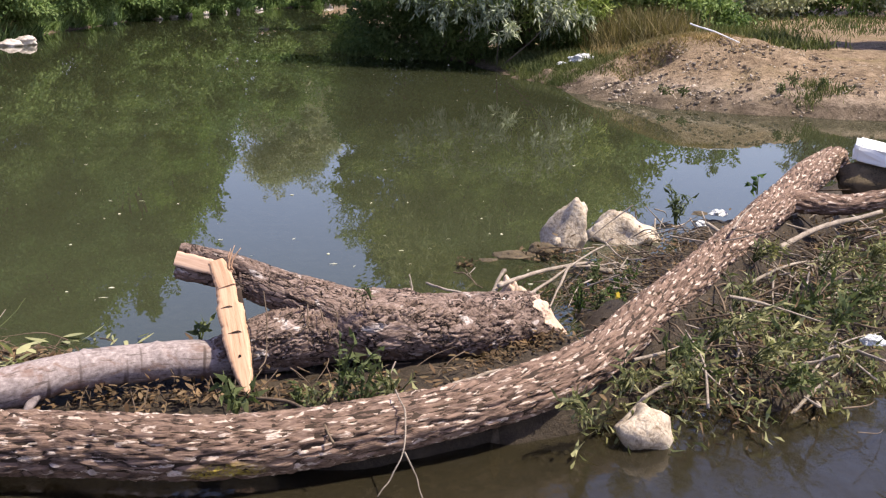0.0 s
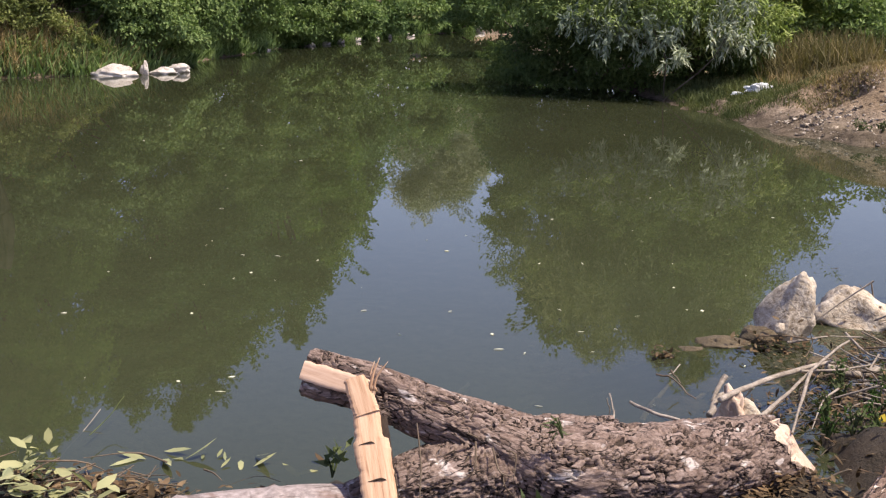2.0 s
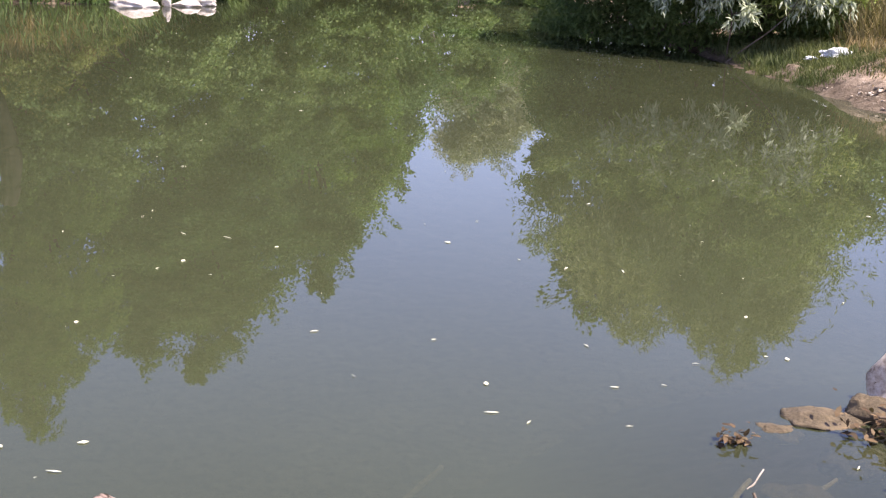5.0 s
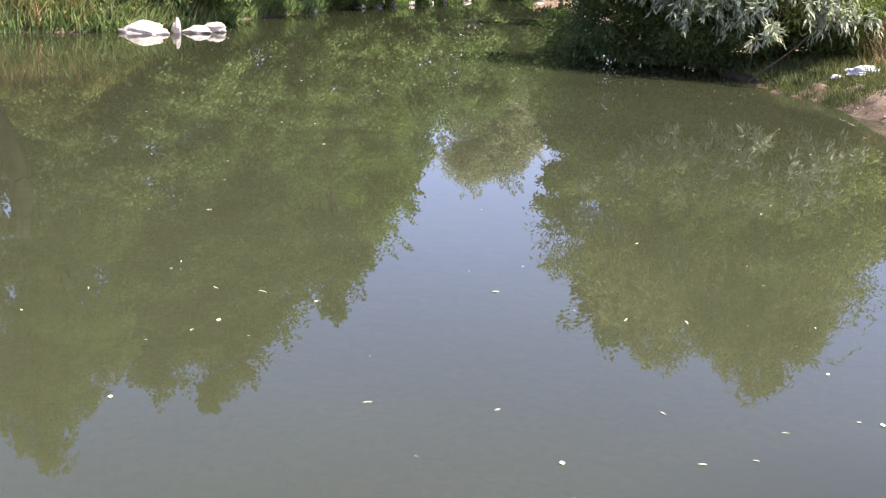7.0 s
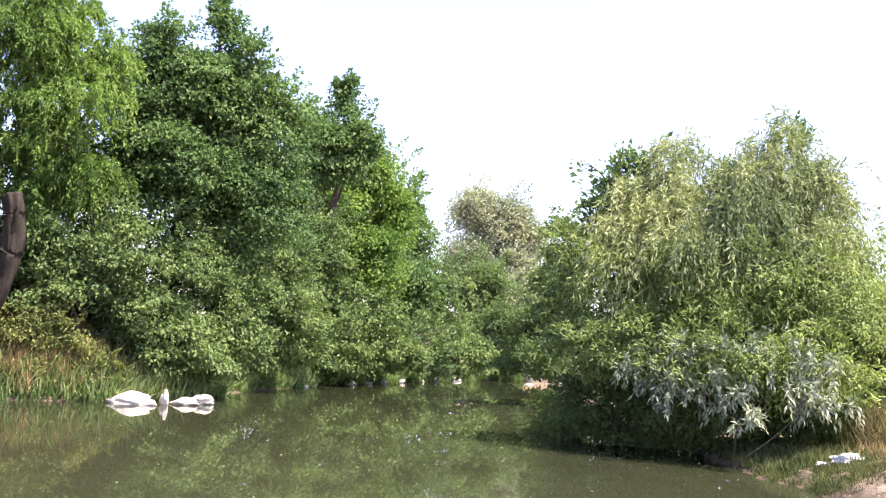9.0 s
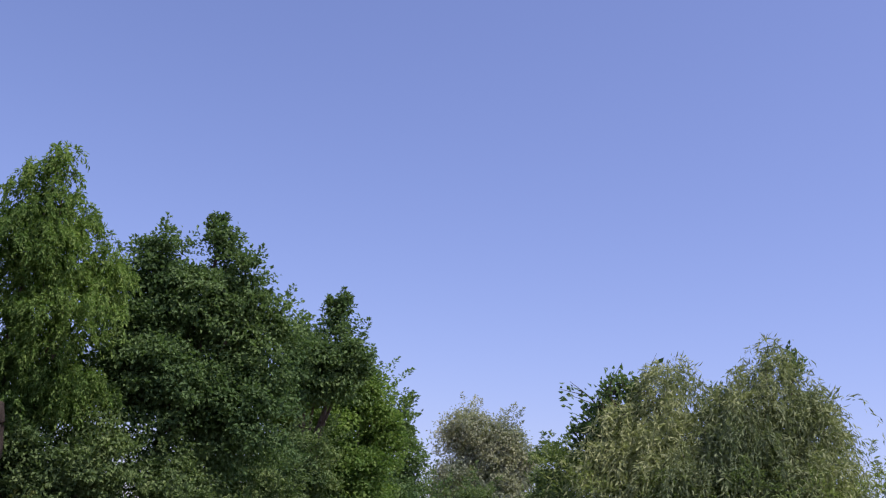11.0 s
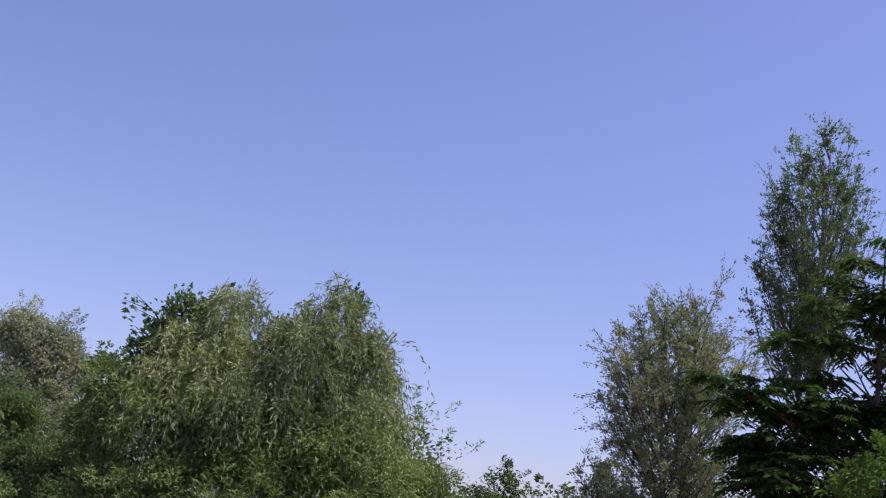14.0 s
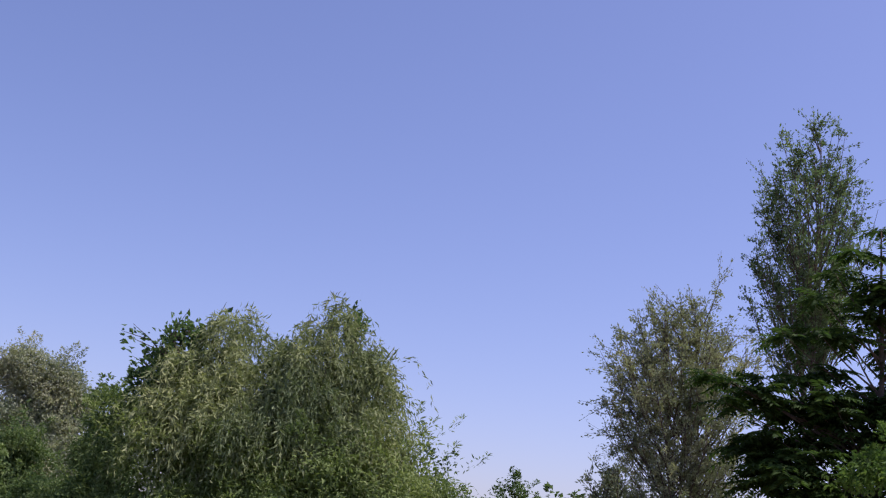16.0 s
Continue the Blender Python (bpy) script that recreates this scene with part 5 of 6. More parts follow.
solo("leaf_litter", litter(55, 24, (0.13, 7.39, 0.24, 7.45, 0.025), (0.035, 0.016), 0.03), M_LITTER, "clump of brown dead leaves on a snagged twig", "leaf litter", kind="stuff", smooth=False)
solo("leaf_litter", litter(110, 25, (0.6, 7.6, 0.95, 7.7, 0.07), (0.04, 0.018), 0.06), M_LITTER, "dead leaves caught against the boulder", "leaf litter", kind="stuff", smooth=False)

solo("leaf_litter", litter(1300, 27, (0.95, 6.4, 2.0, 8.4, 0.26), (0.035, 0.014), 0.03, 0.02), M_LITTER, "wet brown leaves on the drift behind the trunk", "leaf litter", kind="stuff", smooth=False)
solo("leaf_litter", litter(1500, 28, (-3.3, 5.3, -1.75, 5.25, 0.16), (0.055, 0.022), 0.03, 0.0), M_LITTER, "brown dead leaves drifted behind the grey limb", "leaf litter", kind="stuff", smooth=False)
solo("leaf_litter", litter(16, 29, (-2.1, 5.72, -1.4, 5.75, 0.06), (0.11, 0.026), 0.001, -0.016), M_PALELEAF, "long pale leaves floating at the edge of the drift", "leaf litter", kind="stuff", smooth=False)

solo("leaf_litter", litter(420, 30, (0.1, 5.2, 0.65, 5.75, 0.07), (0.034, 0.013), 0.02, 0.03), M_LITTER, "reddish brown leaves under the log", "leaf litter", kind="stuff", smooth=False)

yellow = np.random.default_rng(33)
solo("fallen_leaf", flat_leaves(np.array([[1.004, 6.207, 0.130]]), np.array([[0.4, 0.3, 0.9]]), 0.045, 0.032, yellow, 0.2), M_YELLOW, "yellow fallen leaf caught in the jam", "leaf", smooth=False)

# ---- weeds ----
def weed(at, high, shoots, leaf, material, label, seed, lean=(0, 0), per=9, group=""):
    rng = np.random.default_rng(seed)
    at = np.array(at, float)
    leaf = (leaf[0] * 0.78, leaf[1] * 0.8)
    ob = thing("weed", at, label, "weed", group)
    tips, ways = [], []
    for _ in range(shoots):
        top = at + np.array([lean[0] + rng.normal(0, 0.3), lean[1] + rng.normal(0, 0.3), rng.uniform(0.6, 1.1)]) * high
        mid = at * 0.5 + top * 0.5 + np.array([0, 0, 0.12 * high])
        part("stem", tube([at, mid, top], [0.004, 0.0035, 0.0015], 8, 5), M_WEED, ob)
        for u in np.linspace(0.3, 1, per):
            p = (1 - u) ** 2 * at + 2 * u * (1 - u) * mid + u * u * top
            tips.append(p)
            ways.append((top - at) / high * 0.5 + rng.normal(0, 0.7, 3) + np.array([0, 0, -0.15]))
    s = rng.uniform(0.6, 1.2, len(tips))
    part("leaves", blades(np.array(tips), np.array(ways), leaf[0] * s, leaf[1] * s, rng, 0.3, 0.4), material, ob, smooth=False)
    return ob


weed((-0.438, 4.720, 0.06), 0.3, 8, (0.085, 0.026), M_WEED, "fresh green weed growing between the logs", 1)
weed((-0.331, 4.620, 0.05), 0.24, 9, (0.07, 0.02), M_WEED, "small green weed beside the log", 2)
weed((-0.838, 4.450, 0.118), 0.14, 5, (0.09, 0.035), M_WEED, "broad-leaved weed below the split plank", 3)
weed((-0.514, 4.500, 0.090), 0.12, 5, (0.06, 0.018), M_WEEDPALE, "pale wilting weed between the logs", 4)
weed((-0.2, 4.72, 0.04), 0.18, 8, (0.08, 0.02), M_WEEDPALE, "pale wilting weed between the logs", 10)
weed((-0.62, 4.66, 0.03), 0.14, 6, (0.07, 0.02), M_WEED, "small green weed beside the log", 11)
weed((-0.32, 5.12, 0.42), 0.09, 3, (0.06, 0.012), M_WEED, "tiny sprout on the log's bark", 5, per=5)
weed((-1.192, 5.400, 0.103), 0.12, 3, (0.085, 0.032), M_WEED, "dark-leaved weed behind the grey limb", 6, per=5)
weed((2.525, 8.900, 0.241), 0.16, 3, (0.1, 0.05), M_WALNUT, "dark round-leaved seedling on the trunk", 7, per=5)
weed((1.85, 8.75, 0.02), 0.24, 9, (0.09, 0.03), M_WEED, "leafy green weed beside the boulder", 9, (0.2, 0), 8)
weed((1.852, 8.900, 0.188), 0.14, 2, (0.09, 0.03), M_WEED, "thin seedling behind the boulders", 8, per=5)
for k, (px, py, pz, hh, lx, ly) in enumerate(((1.104, 5.215, 0.100, 0.3, 0.2, -0.5), (0.848, 4.953, 0.050, 0.28, 0.1, -0.6), (1.340, 5.423, 0.150, 0.34, 0.3, -0.4), (1.532, 5.374, 0.050, 0.3, 0.2, -0.7),
                                              (1.652, 5.190, 0.000, 0.26, 0.2, -0.6), (1.636, 6.041, 0.150, 0.3, 0.0, -0.5), (1.226, 5.122, 0.020, 0.3, -0.2, -0.6), (0.690, 4.727, 0.000, 0.26, -0.3, -0.5),
                                              (2.311, 6.171, 0.120, 0.3, 0.3, -0.3), (1.951, 6.893, 0.200, 0.28, 0.2, -0.3), (2.290, 6.626, 0.200, 0.3, 0.2, -0.3), (2.708, 6.928, 0.200, 0.3, 0.2, -0.2))):
    weed((px, py, pz - 0.03), hh * 0.72, 8, (0.1, 0.019), M_WEEDPALE if k % 4 else M_WEED, "wilting willow shoots trailing from the jam", 30 + k, (lx * 2.2, ly * 1.7), 10, "willow shoots in the jam")
weed((1.911, 5.900, 0.099), 0.2, 7, (0.17, 0.026), M_WEED, "green weed with long finger-like leaves", 60, (0.2, -0.5), 6)
weed((2.059, 5.700, 0.100), 0.18, 6, (0.16, 0.024), M_WEED, "green weed with long finger-like leaves", 61, (0.4, -0.3), 6)
for k, (x, y) in enumerate(((0.95, 6.75), (1.1, 6.6), (0.85, 6.5), (1.0, 6.95), (0.92, 6.3), (1.05, 6.35), (1.2, 6.85), (0.8, 6.25), (1.0, 6.1))):
    weed((x, y, 0.02), 0.15, 6, (0.045, 0.018), M_WALNUT if k % 2 else M_WEED, "small-leaved water weed between the stones", 70 + k, (0, 0), 9, "water weeds")
for k, p in enumerate(((-2.514, 5.266, 0.100), (-2.291, 5.128, 0.100), (-2.135, 5.106, 0.100), (-2.003, 5.079, 0.100), (-2.255, 4.843, 0.100), (-2.345, 5.379, 0.100))):
    solo("wilted_leaves", litter(24, 80 + k, (p[0] - 0.1, p[1], p[0] + 0.1, p[1], 0.08), (0.09, 0.036), 0.05, 0.03), M_PALELEAF, "wilted pale green cut leaves on the litter", "leaves", kind="stuff", smooth=False)


def tangle(n, seed, leaf):
    """Leafy shoots heaped over the jam and trailing down into the stream."""
    rng = np.random.default_rng(seed)
    geo_p, geo_w = [], []
    made = 0
    while made < n:
        u = rng.uniform(0, 1) ** 1.2
        x, y = 1.0 + 2.9 * u + rng.normal(0, 0.25), 4.95 + 3.6 * u + rng.normal(0, 0.3) - 0.25
        d, s = dam_distance(np.array([x]), np.array([y]))
        if s[0] > 0 or d[0] < 0.13 or d[0] > 1.3 or y < 4.9 + 0.5 * (x - 1.1):
            continue
        made += 1
        z = max(ground_at(x, y), -0.12) + 0.05 + abs(rng.normal(0, 0.06))
        a = rng.normal(-0.9, 0.9)
        d3 = np.array([math.cos(a), math.sin(a), rng.normal(0.1, 0.25)])
        ln = rng.uniform(0.15, 0.42)
        t = np.linspace(0, 1, 12)[:, None]
        geo_p.append(np.array([x, y, z]) + d3 * ln * t - np.array([0, 0, 0.16]) * t ** 2 + rng.normal(0, 0.006, (12, 3)))
        geo_w.append(d3 * 0.6 - np.array([0, 0, 0.3]) * t + rng.normal(0, 0.75, (12, 3)))
    p, w = np.concatenate(geo_p), np.concatenate(geo_w)
    k = rng.uniform(0.6, 1.3, len(p))
    p[:, 2] = np.maximum(p[:, 2], -0.1)
    return blades(p, w, leaf[0] * k, leaf[1] * k, rng, 0.3, 0.4)


solo("leafy_shoots", tangle(230, 91, (0.085, 0.016)), M_WEEDPALE, "wilting olive-green shoots heaped on the jam", "shoots", kind="stuff", smooth=False)
solo("leafy_shoots", tangle(70, 92, (0.085, 0.018)), M_WEED, "green leafy shoots heaped on the jam", "shoots", kind="stuff", smooth=False)
solo("leafy_shoots", tangle(150, 93, (0.09, 0.012)), M_LITTER, "dry brown shoots heaped on the jam", "shoots", kind="stuff", smooth=False)


def dead_stalks(n, seed):
    """Dry roots and stalks hanging under the grey limb."""
    rng = np.random.default_rng(seed)
    geos = []
    for _ in range(n):
        x = rng.uniform(-2.0, -0.1)
        top = np.array([x, 4.78 + rng.normal(0, 0.07), rng.uniform(0.05, 0.17)])
        low = top + np.array([rng.normal(0, 0.06), rng.normal(-0.06, 0.05), -rng.uniform(0.08, 0.2)])
        geos.append(tube([top, (top + low) / 2 + rng.normal(0, 0.02, 3), low], [0.003, 0.0024, 0.001], 6, 5, caps=False))
    return join(*geos)


solo("dead_stalks", dead_stalks(70, 5), M_TWIG, "dry brown stalks and roots under the grey limb", "stalks", kind="stuff")
solo("leaf_litter", litter(900, 26, (-1.9, 4.7, 0.4, 4.85, 0.14), (0.045, 0.016), 0.04, 0.03), M_LITTER, "brown dead leaves in the hollow between the logs", "leaf litter", kind="stuff", smooth=False)

# ---- rubbish ----
rng = np.random.default_rng(77)


def crumpled(at, size, seed, material, label, name, category):
    bm = bmesh.new()
    bmesh.ops.create_icosphere(bm, subdivisions=4, radius=1.0)
    for v in bm.verts:
        p = v.co
        k = 1 + 0.5 * noise.noise(p * 1.7 + Vector((seed, 0, 0))) + 0.35 * abs(noise.noise(p * 4 + Vector((0, seed, 0)))) - 0.12 * abs(noise.noise(p * 9))
        v.co = Vector((p.x * size[0] * k, p.y * size[1] * k, max(p.z, -0.35) * size[2] * k))
    low = min(v.co.z for v in bm.verts)
    for v in bm.verts:
        v.co.z -= low
    me = bpy.data.meshes.new(name)
    bm.to_mesh(me)
    bm.free()
    me.materials.append(material)
    ob = new(name, me)
    ob.location = at
    return tagged(ob, label, category)


crumpled((2.75, 22.7, 0.3), (0.26, 0.1, 0.1), 3, M_PLASTIC, "crumpled white plastic bag on the bank", "plastic_bag", "bag")
crumpled((2.4, 22.8, 0.24), (0.11, 0.06, 0.04), 9, M_PLASTIC, "small torn pale plastic bag in the grass", "plastic_bag", "bag")
crumpled((2.230, 8.900, 0.068), (0.06, 0.04, 0.03), 5, M_PLASTIC, "dirty white plastic scrap in the debris", "plastic_scrap", "rubbish")
crumpled((2.044, 8.700, 0.026), (0.05, 0.035, 0.025), 6, M_PLASTIC, "dirty white plastic scrap in the debris", "plastic_scrap", "rubbish")
crumpled((2.248, 5.600, 0.073), (0.05, 0.04, 0.03), 7, M_PLASTIC, "small white scrap at the edge of the stream", "plastic_scrap", "rubbish")
bm = bmesh.new()
bmesh.ops.create_cube(bm, size=1.0)
bmesh.ops.bevel(bm, geom=bm.edges[:], offset=0.08, segments=2, affect="EDGES")
bmesh.ops.subdivide_edges(bm, edges=bm.edges[:], cuts=3, use_grid_fill=True)
for v in bm.verts:
    v.co = Vector((v.co.x * 0.46, v.co.y * 0.3, v.co.z * 0.14)) * (1 + 0.09 * noise.noise(v.co * 3))
me = bpy.data.meshes.new("foam_block")
bm.to_mesh(me)
bm.free()
me.materials.append(M_FOAM)
foam = tagged(new("foam_block", me), "broken white foam block on the log jam", "foam block")
foam.matrix_world = pose(3.62, 9.2, 0.53, 6, 10, -20)
rock("stone", (3.6, 9.25, 0.1), (0.35, 0.22, 0.2), 91, M_WETSTONE, "brown stone under the foam block")
stick([(4.55, 21.2, 1.13), (4.75, 20.4, 1.05), (4.98, 19.3, 0.9)], 0.021, 0.012, M_FOAM, "white peeled branch lying on the mound")

# ---- leaves and seeds afloat ----
rng = np.random.default_rng(12)
floaters = []
for k in range(4):
    g = blades(np.zeros((1, 3)), np.array([[1.0, 0, 0.02]]), [0.055, 0.085, 0.035, 0.05][k], [0.02, 0.02, 0.022, 0.03][k], rng, 0.15, 0.02)
    v = g[0].copy()
    v -= v.mean(0)
    v[:, 2] = np.abs(v[:, 2]) * 0.3
    lo = v.copy()
    lo[:, 2] -= 0.003
    f = np.vstack([g[1], g[1][:, ::-1] + 4, [[0, 4, 5, 1], [1, 5, 6, 2], [2, 6, 7, 3], [3, 7, 4, 0]]])
    floaters.append(mesh_of("floating_leaf", np.vstack([v, lo]), f, M_PETAL, None, False))
spots = [(-1.536, 10.310, 0.000), (-0.564, 11.347, 0.000), (-1.742, 8.686, -0.000), (-0.782, 7.729, 0.000), (-0.074, 7.929, 0.000), (-2.828, 9.554, 0.000), (-3.220, 9.859, 0.000), (-2.647, 7.917, 0.000), (0.356, 12.629, -0.000), (-0.283, 9.628, 0.000), (-1.724, 12.092, -0.000),
         (0.376, 8.426, 0.000), (-1.616, 8.127, 0.000), (-0.594, 9.589, 0.000), (-3.158, 9.852, 0.000), (0.334, 8.996, 0.000), (-1.081, 8.184, 0.000), (-0.719, 7.443, 0.000), (-1.312, 7.653, -0.000), (-2.031, 6.781, 0.000), (-0.207, 7.461, 0.000), (-2.016, 6.555, 0.000), (-2.050, 6.499, 0.000)]
for _ in range(120):
    y = rng.uniform(6.5, 30)
    x = rng.uniform(max(-0.38 * y - 0.5, lerp_line(y, LEFT_BANK) + 0.5), min(0.2 * y - 0.6, lerp_line(y, RIGHT_BANK) - 0.6))
    spots.append((x, y, 0))
for k, (x, y, _) in enumerate(spots):
    ob = tagged(new("floating_leaf", floaters[k % 4]), "pale dead leaf floating on the still water", "leaf", "floating leaves")
    s = rng.uniform(0.35, 0.8)
    ob.matrix_world = pose(x, y, 0.004, 0, 0, rng.uniform(0, 360)) @ Matrix.Diagonal((s, s, s, 1))

# ---- rocks along the far bank ----
slab = rock("rock_slab", (-12.5, 29.75, -0.2), (1.05, 0.55, 0.23), 101, M_SLAB, "long pale rock slab lying at the water's edge", rough=0.3, facets=12, taper=0.35, lean=-0.2, ledge=0.13)
rock("rock_slab", (-11.5, 30.7, -0.1), (0.5, 0.4, 0.13), 102, M_SLAB, "small flat pale rock at the water's edge", rough=0.3, ledge=0.12, taper=0.4)
rock("rock_slab", (-11.3, 31.3, -0.05), (0.4, 0.3, 0.15), 104, M_SLAB, "thin flat pale rock behind the slab", rough=0.3, ledge=0.1, taper=0.4)
rock("rock_slab", (-11.85, 30.2, -0.1), (0.14, 0.13, 0.25), 103, M_SLAB, "upright pale stone between two slabs", rough=0.4, taper=0.5)
for k, (x, y, s) in enumerate(((-13.0, 45.5, 0.2), (-12.5, 50.5, 0.26), (-12.2, 52.5, 0.22), (-12.0, 54.5, 0.26), (-11.8, 57, 0.3), (-11.4, 60, 0.28), (-11.2, 62.5, 0.3), (-10.5, 66, 0.3), (-8.0, 80, 0.5), (-14.3, 34.4, 0.35), (-13.4, 36.4, 0.3))):
    rock("bank_stone", (x, y, -0.1), (s, s * 0.7, s * 0.5), 110 + k, M_SLAB, "pale stone at the foot of the bank", group="stones along the bank", rough=0.3)

# ---- trees of the far bank ----
tree("bright_willow", (-15.8, 30.6, 1.3), [(-16.36, 30.00, 9.13, 1.72, 1.72), (-14.96, 30.00, 7.54, 1.51, 1.81), (-14.49, 31.00, 8.67, 0.78, 1.24), (-16.23, 30.00, 6.21, 1.38, 2.15), (-15.15, 31.00, 5.38, 1.70, 1.70), (-15.67, 30.00, 11.55, 0.35, 0.54), (-16.02, 30.00, 10.66, 0.94, 0.94), (-15.42, 30.50, 9.75, 0.94, 1.10)],
     M_BRIGHT, 1500, (0.13, 0.05), "light green willow with soft hanging foliage", "tree", 201, 0.14, weeping=0.7)
tree("alder", (-13.9, 34.5, 1.2), [(-12.54, 34.00, 10.47, 0.37, 0.83), (-11.74, 34.00, 9.17, 0.95, 1.15), (-13.95, 33.00, 9.45, 0.98, 1.15), (-13.03, 34.00, 8.49, 1.82, 1.82), (-11.63, 35.00, 7.58, 1.58, 1.75), (-13.44, 33.00, 6.20, 1.76, 1.92), (-12.17, 35.00, 5.58, 2.00, 2.00), (-14.37, 33.00, 7.44, 1.30, 1.79)],
     M_ALDER, 1250, (0.14, 0.09), "tall dark green alder with a pointed top", "tree", 202, 0.2, spread=0.26)
tree("alder", (-13.6, 46.5, 1.4), [(-12.20, 46.00, 10.95, 0.44, 1.00), (-11.47, 46.00, 9.52, 0.88, 1.10), (-12.33, 46.00, 8.84, 1.32, 1.32), (-13.32, 45.00, 9.51, 0.87, 1.09), (-12.96, 45.00, 9.08, 1.30, 1.73)],
     M_ALDER, 900, (0.18, 0.11), "dark green alder with a narrow spire", "tree", 203, 0.2, spread=0.3)
tree("maple", (-13.7, 50.5, 1.4), [(-11.93, 50.00, 8.71, 1.43, 1.48), (-13.50, 49.00, 6.97, 2.00, 1.88), (-11.55, 52.00, 7.17, 1.36, 2.22), (-14.48, 48.00, 7.97, 1.39, 1.39), (-12.20, 50.00, 5.24, 2.14, 1.90)],
     M_BRIGHT, 800, (0.18, 0.12), "sunlit yellow-green maple on the far bank", "tree", 204, 0.18, spread=0.34)
tree("alder", (-13.0, 60.0, 1.3), [(-12.33, 60.00, 8.84, 0.52, 1.49), (-11.78, 60.00, 6.41, 1.03, 1.86), (-12.15, 58.00, 4.27, 1.93, 2.20)], M_ALDER, 600, (0.22, 0.13), "slim dark alder at the bend", "tree", 205, 0.16, spread=0.36)
SHRUB_LABEL = "dense green shrub overhanging the far bank"
tree("shrub", (-14.9, 31.0, 1.0), [(-15.03, 30.00, 3.24, 1.34, 1.34), (-13.92, 31.00, 3.95, 1.36, 1.36), (-13.2, 31.6, 2.15, 1.18, 1.18), (-12.9, 31.6, 1.05, 0.9, 0.55)],
     M_SHRUB, 1300, (0.13, 0.08), SHRUB_LABEL, "shrub", 206, 0.05, 4, group="bank shrubs")
tree("shrub", (-13.3, 34.0, 0.9), [(-12.72, 33.00, 3.43, 1.57, 1.41), (-12.52, 32.50, 1.60, 1.54, 1.16), (-11.72, 34.00, 2.29, 1.44, 1.44), (-11.91, 33.50, 0.88, 1.10, 0.57)], M_SHRUB, 1300, (0.13, 0.08), SHRUB_LABEL, "shrub", 207, 0.05, 4, group="bank shrubs")
tree("shrub", (-13.4, 41.5, 0.9), [(-12.72, 40.00, 4.16, 1.90, 1.90), (-12.41, 44.00, 5.33, 1.57, 1.57), (-12.17, 40.00, 1.94, 1.79, 1.51), (-12.26, 44.00, 3.05, 1.66, 1.66)], M_SHRUB, 1000, (0.15, 0.09), SHRUB_LABEL, "shrub", 208, 0.05, 4, group="bank shrubs")
tree("shrub", (-13.2, 51.0, 0.8), [(-12.00, 50.00, 2.17, 2.13, 1.89), (-11.17, 53.00, 1.54, 2.00, 1.37), (-12.60, 48.00, 1.20, 1.82, 1.02)], M_SHRUB, 700, (0.18, 0.11), SHRUB_LABEL, "shrub", 209, 0.05, 4, group="bank shrubs")
tree("shrub", (-11.8, 62.0, 0.8), [(-11.63, 66.00, 4.44, 1.89, 2.51), (-9.57, 62.00, 1.70, 1.76, 1.46), (-10.30, 58.00, 1.36, 1.50, 1.23)], M_SHRUB, 500, (0.2, 0.12), "pale green shrub at the river's bend", "shrub", 210, 0.05, 4, group="bank shrubs")
tree("poplar", (-11.0, 85.0, 0.6), [(-12.44, 84.00, 11.68, 2.19, 2.19), (-10.19, 84.00, 10.94, 1.78, 2.18), (-12.82, 83.00, 8.07, 2.00, 2.60), (-9.51, 84.00, 7.89, 1.37, 2.61), (-10.91, 82.00, 4.92, 2.94, 3.14), (-8.6, 84.0, 9.6, 1.3, 1.9), (-8.4, 83.0, 6.6, 1.9, 2.4), (-11.2, 84.0, 9.4, 2.0, 2.2), (-10.8, 83.0, 7.0, 2.3, 2.4)], M_OLIVE, 620, (0.22, 0.12), "pale olive poplar beyond the bend", "tree", 211, 0.22, spread=0.5)
tree("shrub", (-9.0, 77.0, 0.4), [(-9.63, 76.00, 2.53, 2.53, 2.71), (-7.37, 72.00, 1.57, 1.70, 1.70), (-11.17, 78.00, 5.46, 2.24, 2.61)], M_SHRUB, 380, (0.24, 0.14), "green shrub beyond the bend", "shrub", 212, 0.06, 4, group="bank shrubs", spread=0.45)
tree("shrub", (-5.6, 72.0, 0.4), [(-6.1, 72.0, 6.2, 1.3, 1.5), (-4.9, 72.0, 5.0, 1.4, 1.6), (-6.6, 71.0, 3.6, 1.8, 1.8), (-4.6, 71.0, 2.8, 1.8, 1.9), (-6.0, 70.0, 1.6, 2.0, 1.4)], M_SHRUB, 420, (0.22, 0.12), "grey-green shrub where the river bends away", "shrub", 217, 0.06, 4, group="bank shrubs", spread=0.4)
tree("shrub", (-2.6, 43.0, 0.4), [(-3.06, 42.00, 3.03, 1.04, 2.28), (-2.97, 42.00, 5.12, 0.86, 1.33), (-3.90, 45.00, 1.48, 0.92, 0.86)], M_SHRUB, 700, (0.17, 0.1), "green shrub behind the willow", "shrub", 213, 0.06, 4, group="bank shrubs")
tree("willow_tree", (-18.6, 29.5, 1.8), [(-18.00, 29.00, 8.40, 1.71, 2.03), (-18.86, 29.00, 6.24, 1.72, 2.03), (-17.30, 29.00, 4.59, 1.36, 1.81), (-19.54, 28.00, 7.83, 1.87, 2.34)], M_SHRUB, 700, (0.16, 0.08), "tall green tree on the far bank", "tree", 214, 0.16, spread=0.3)
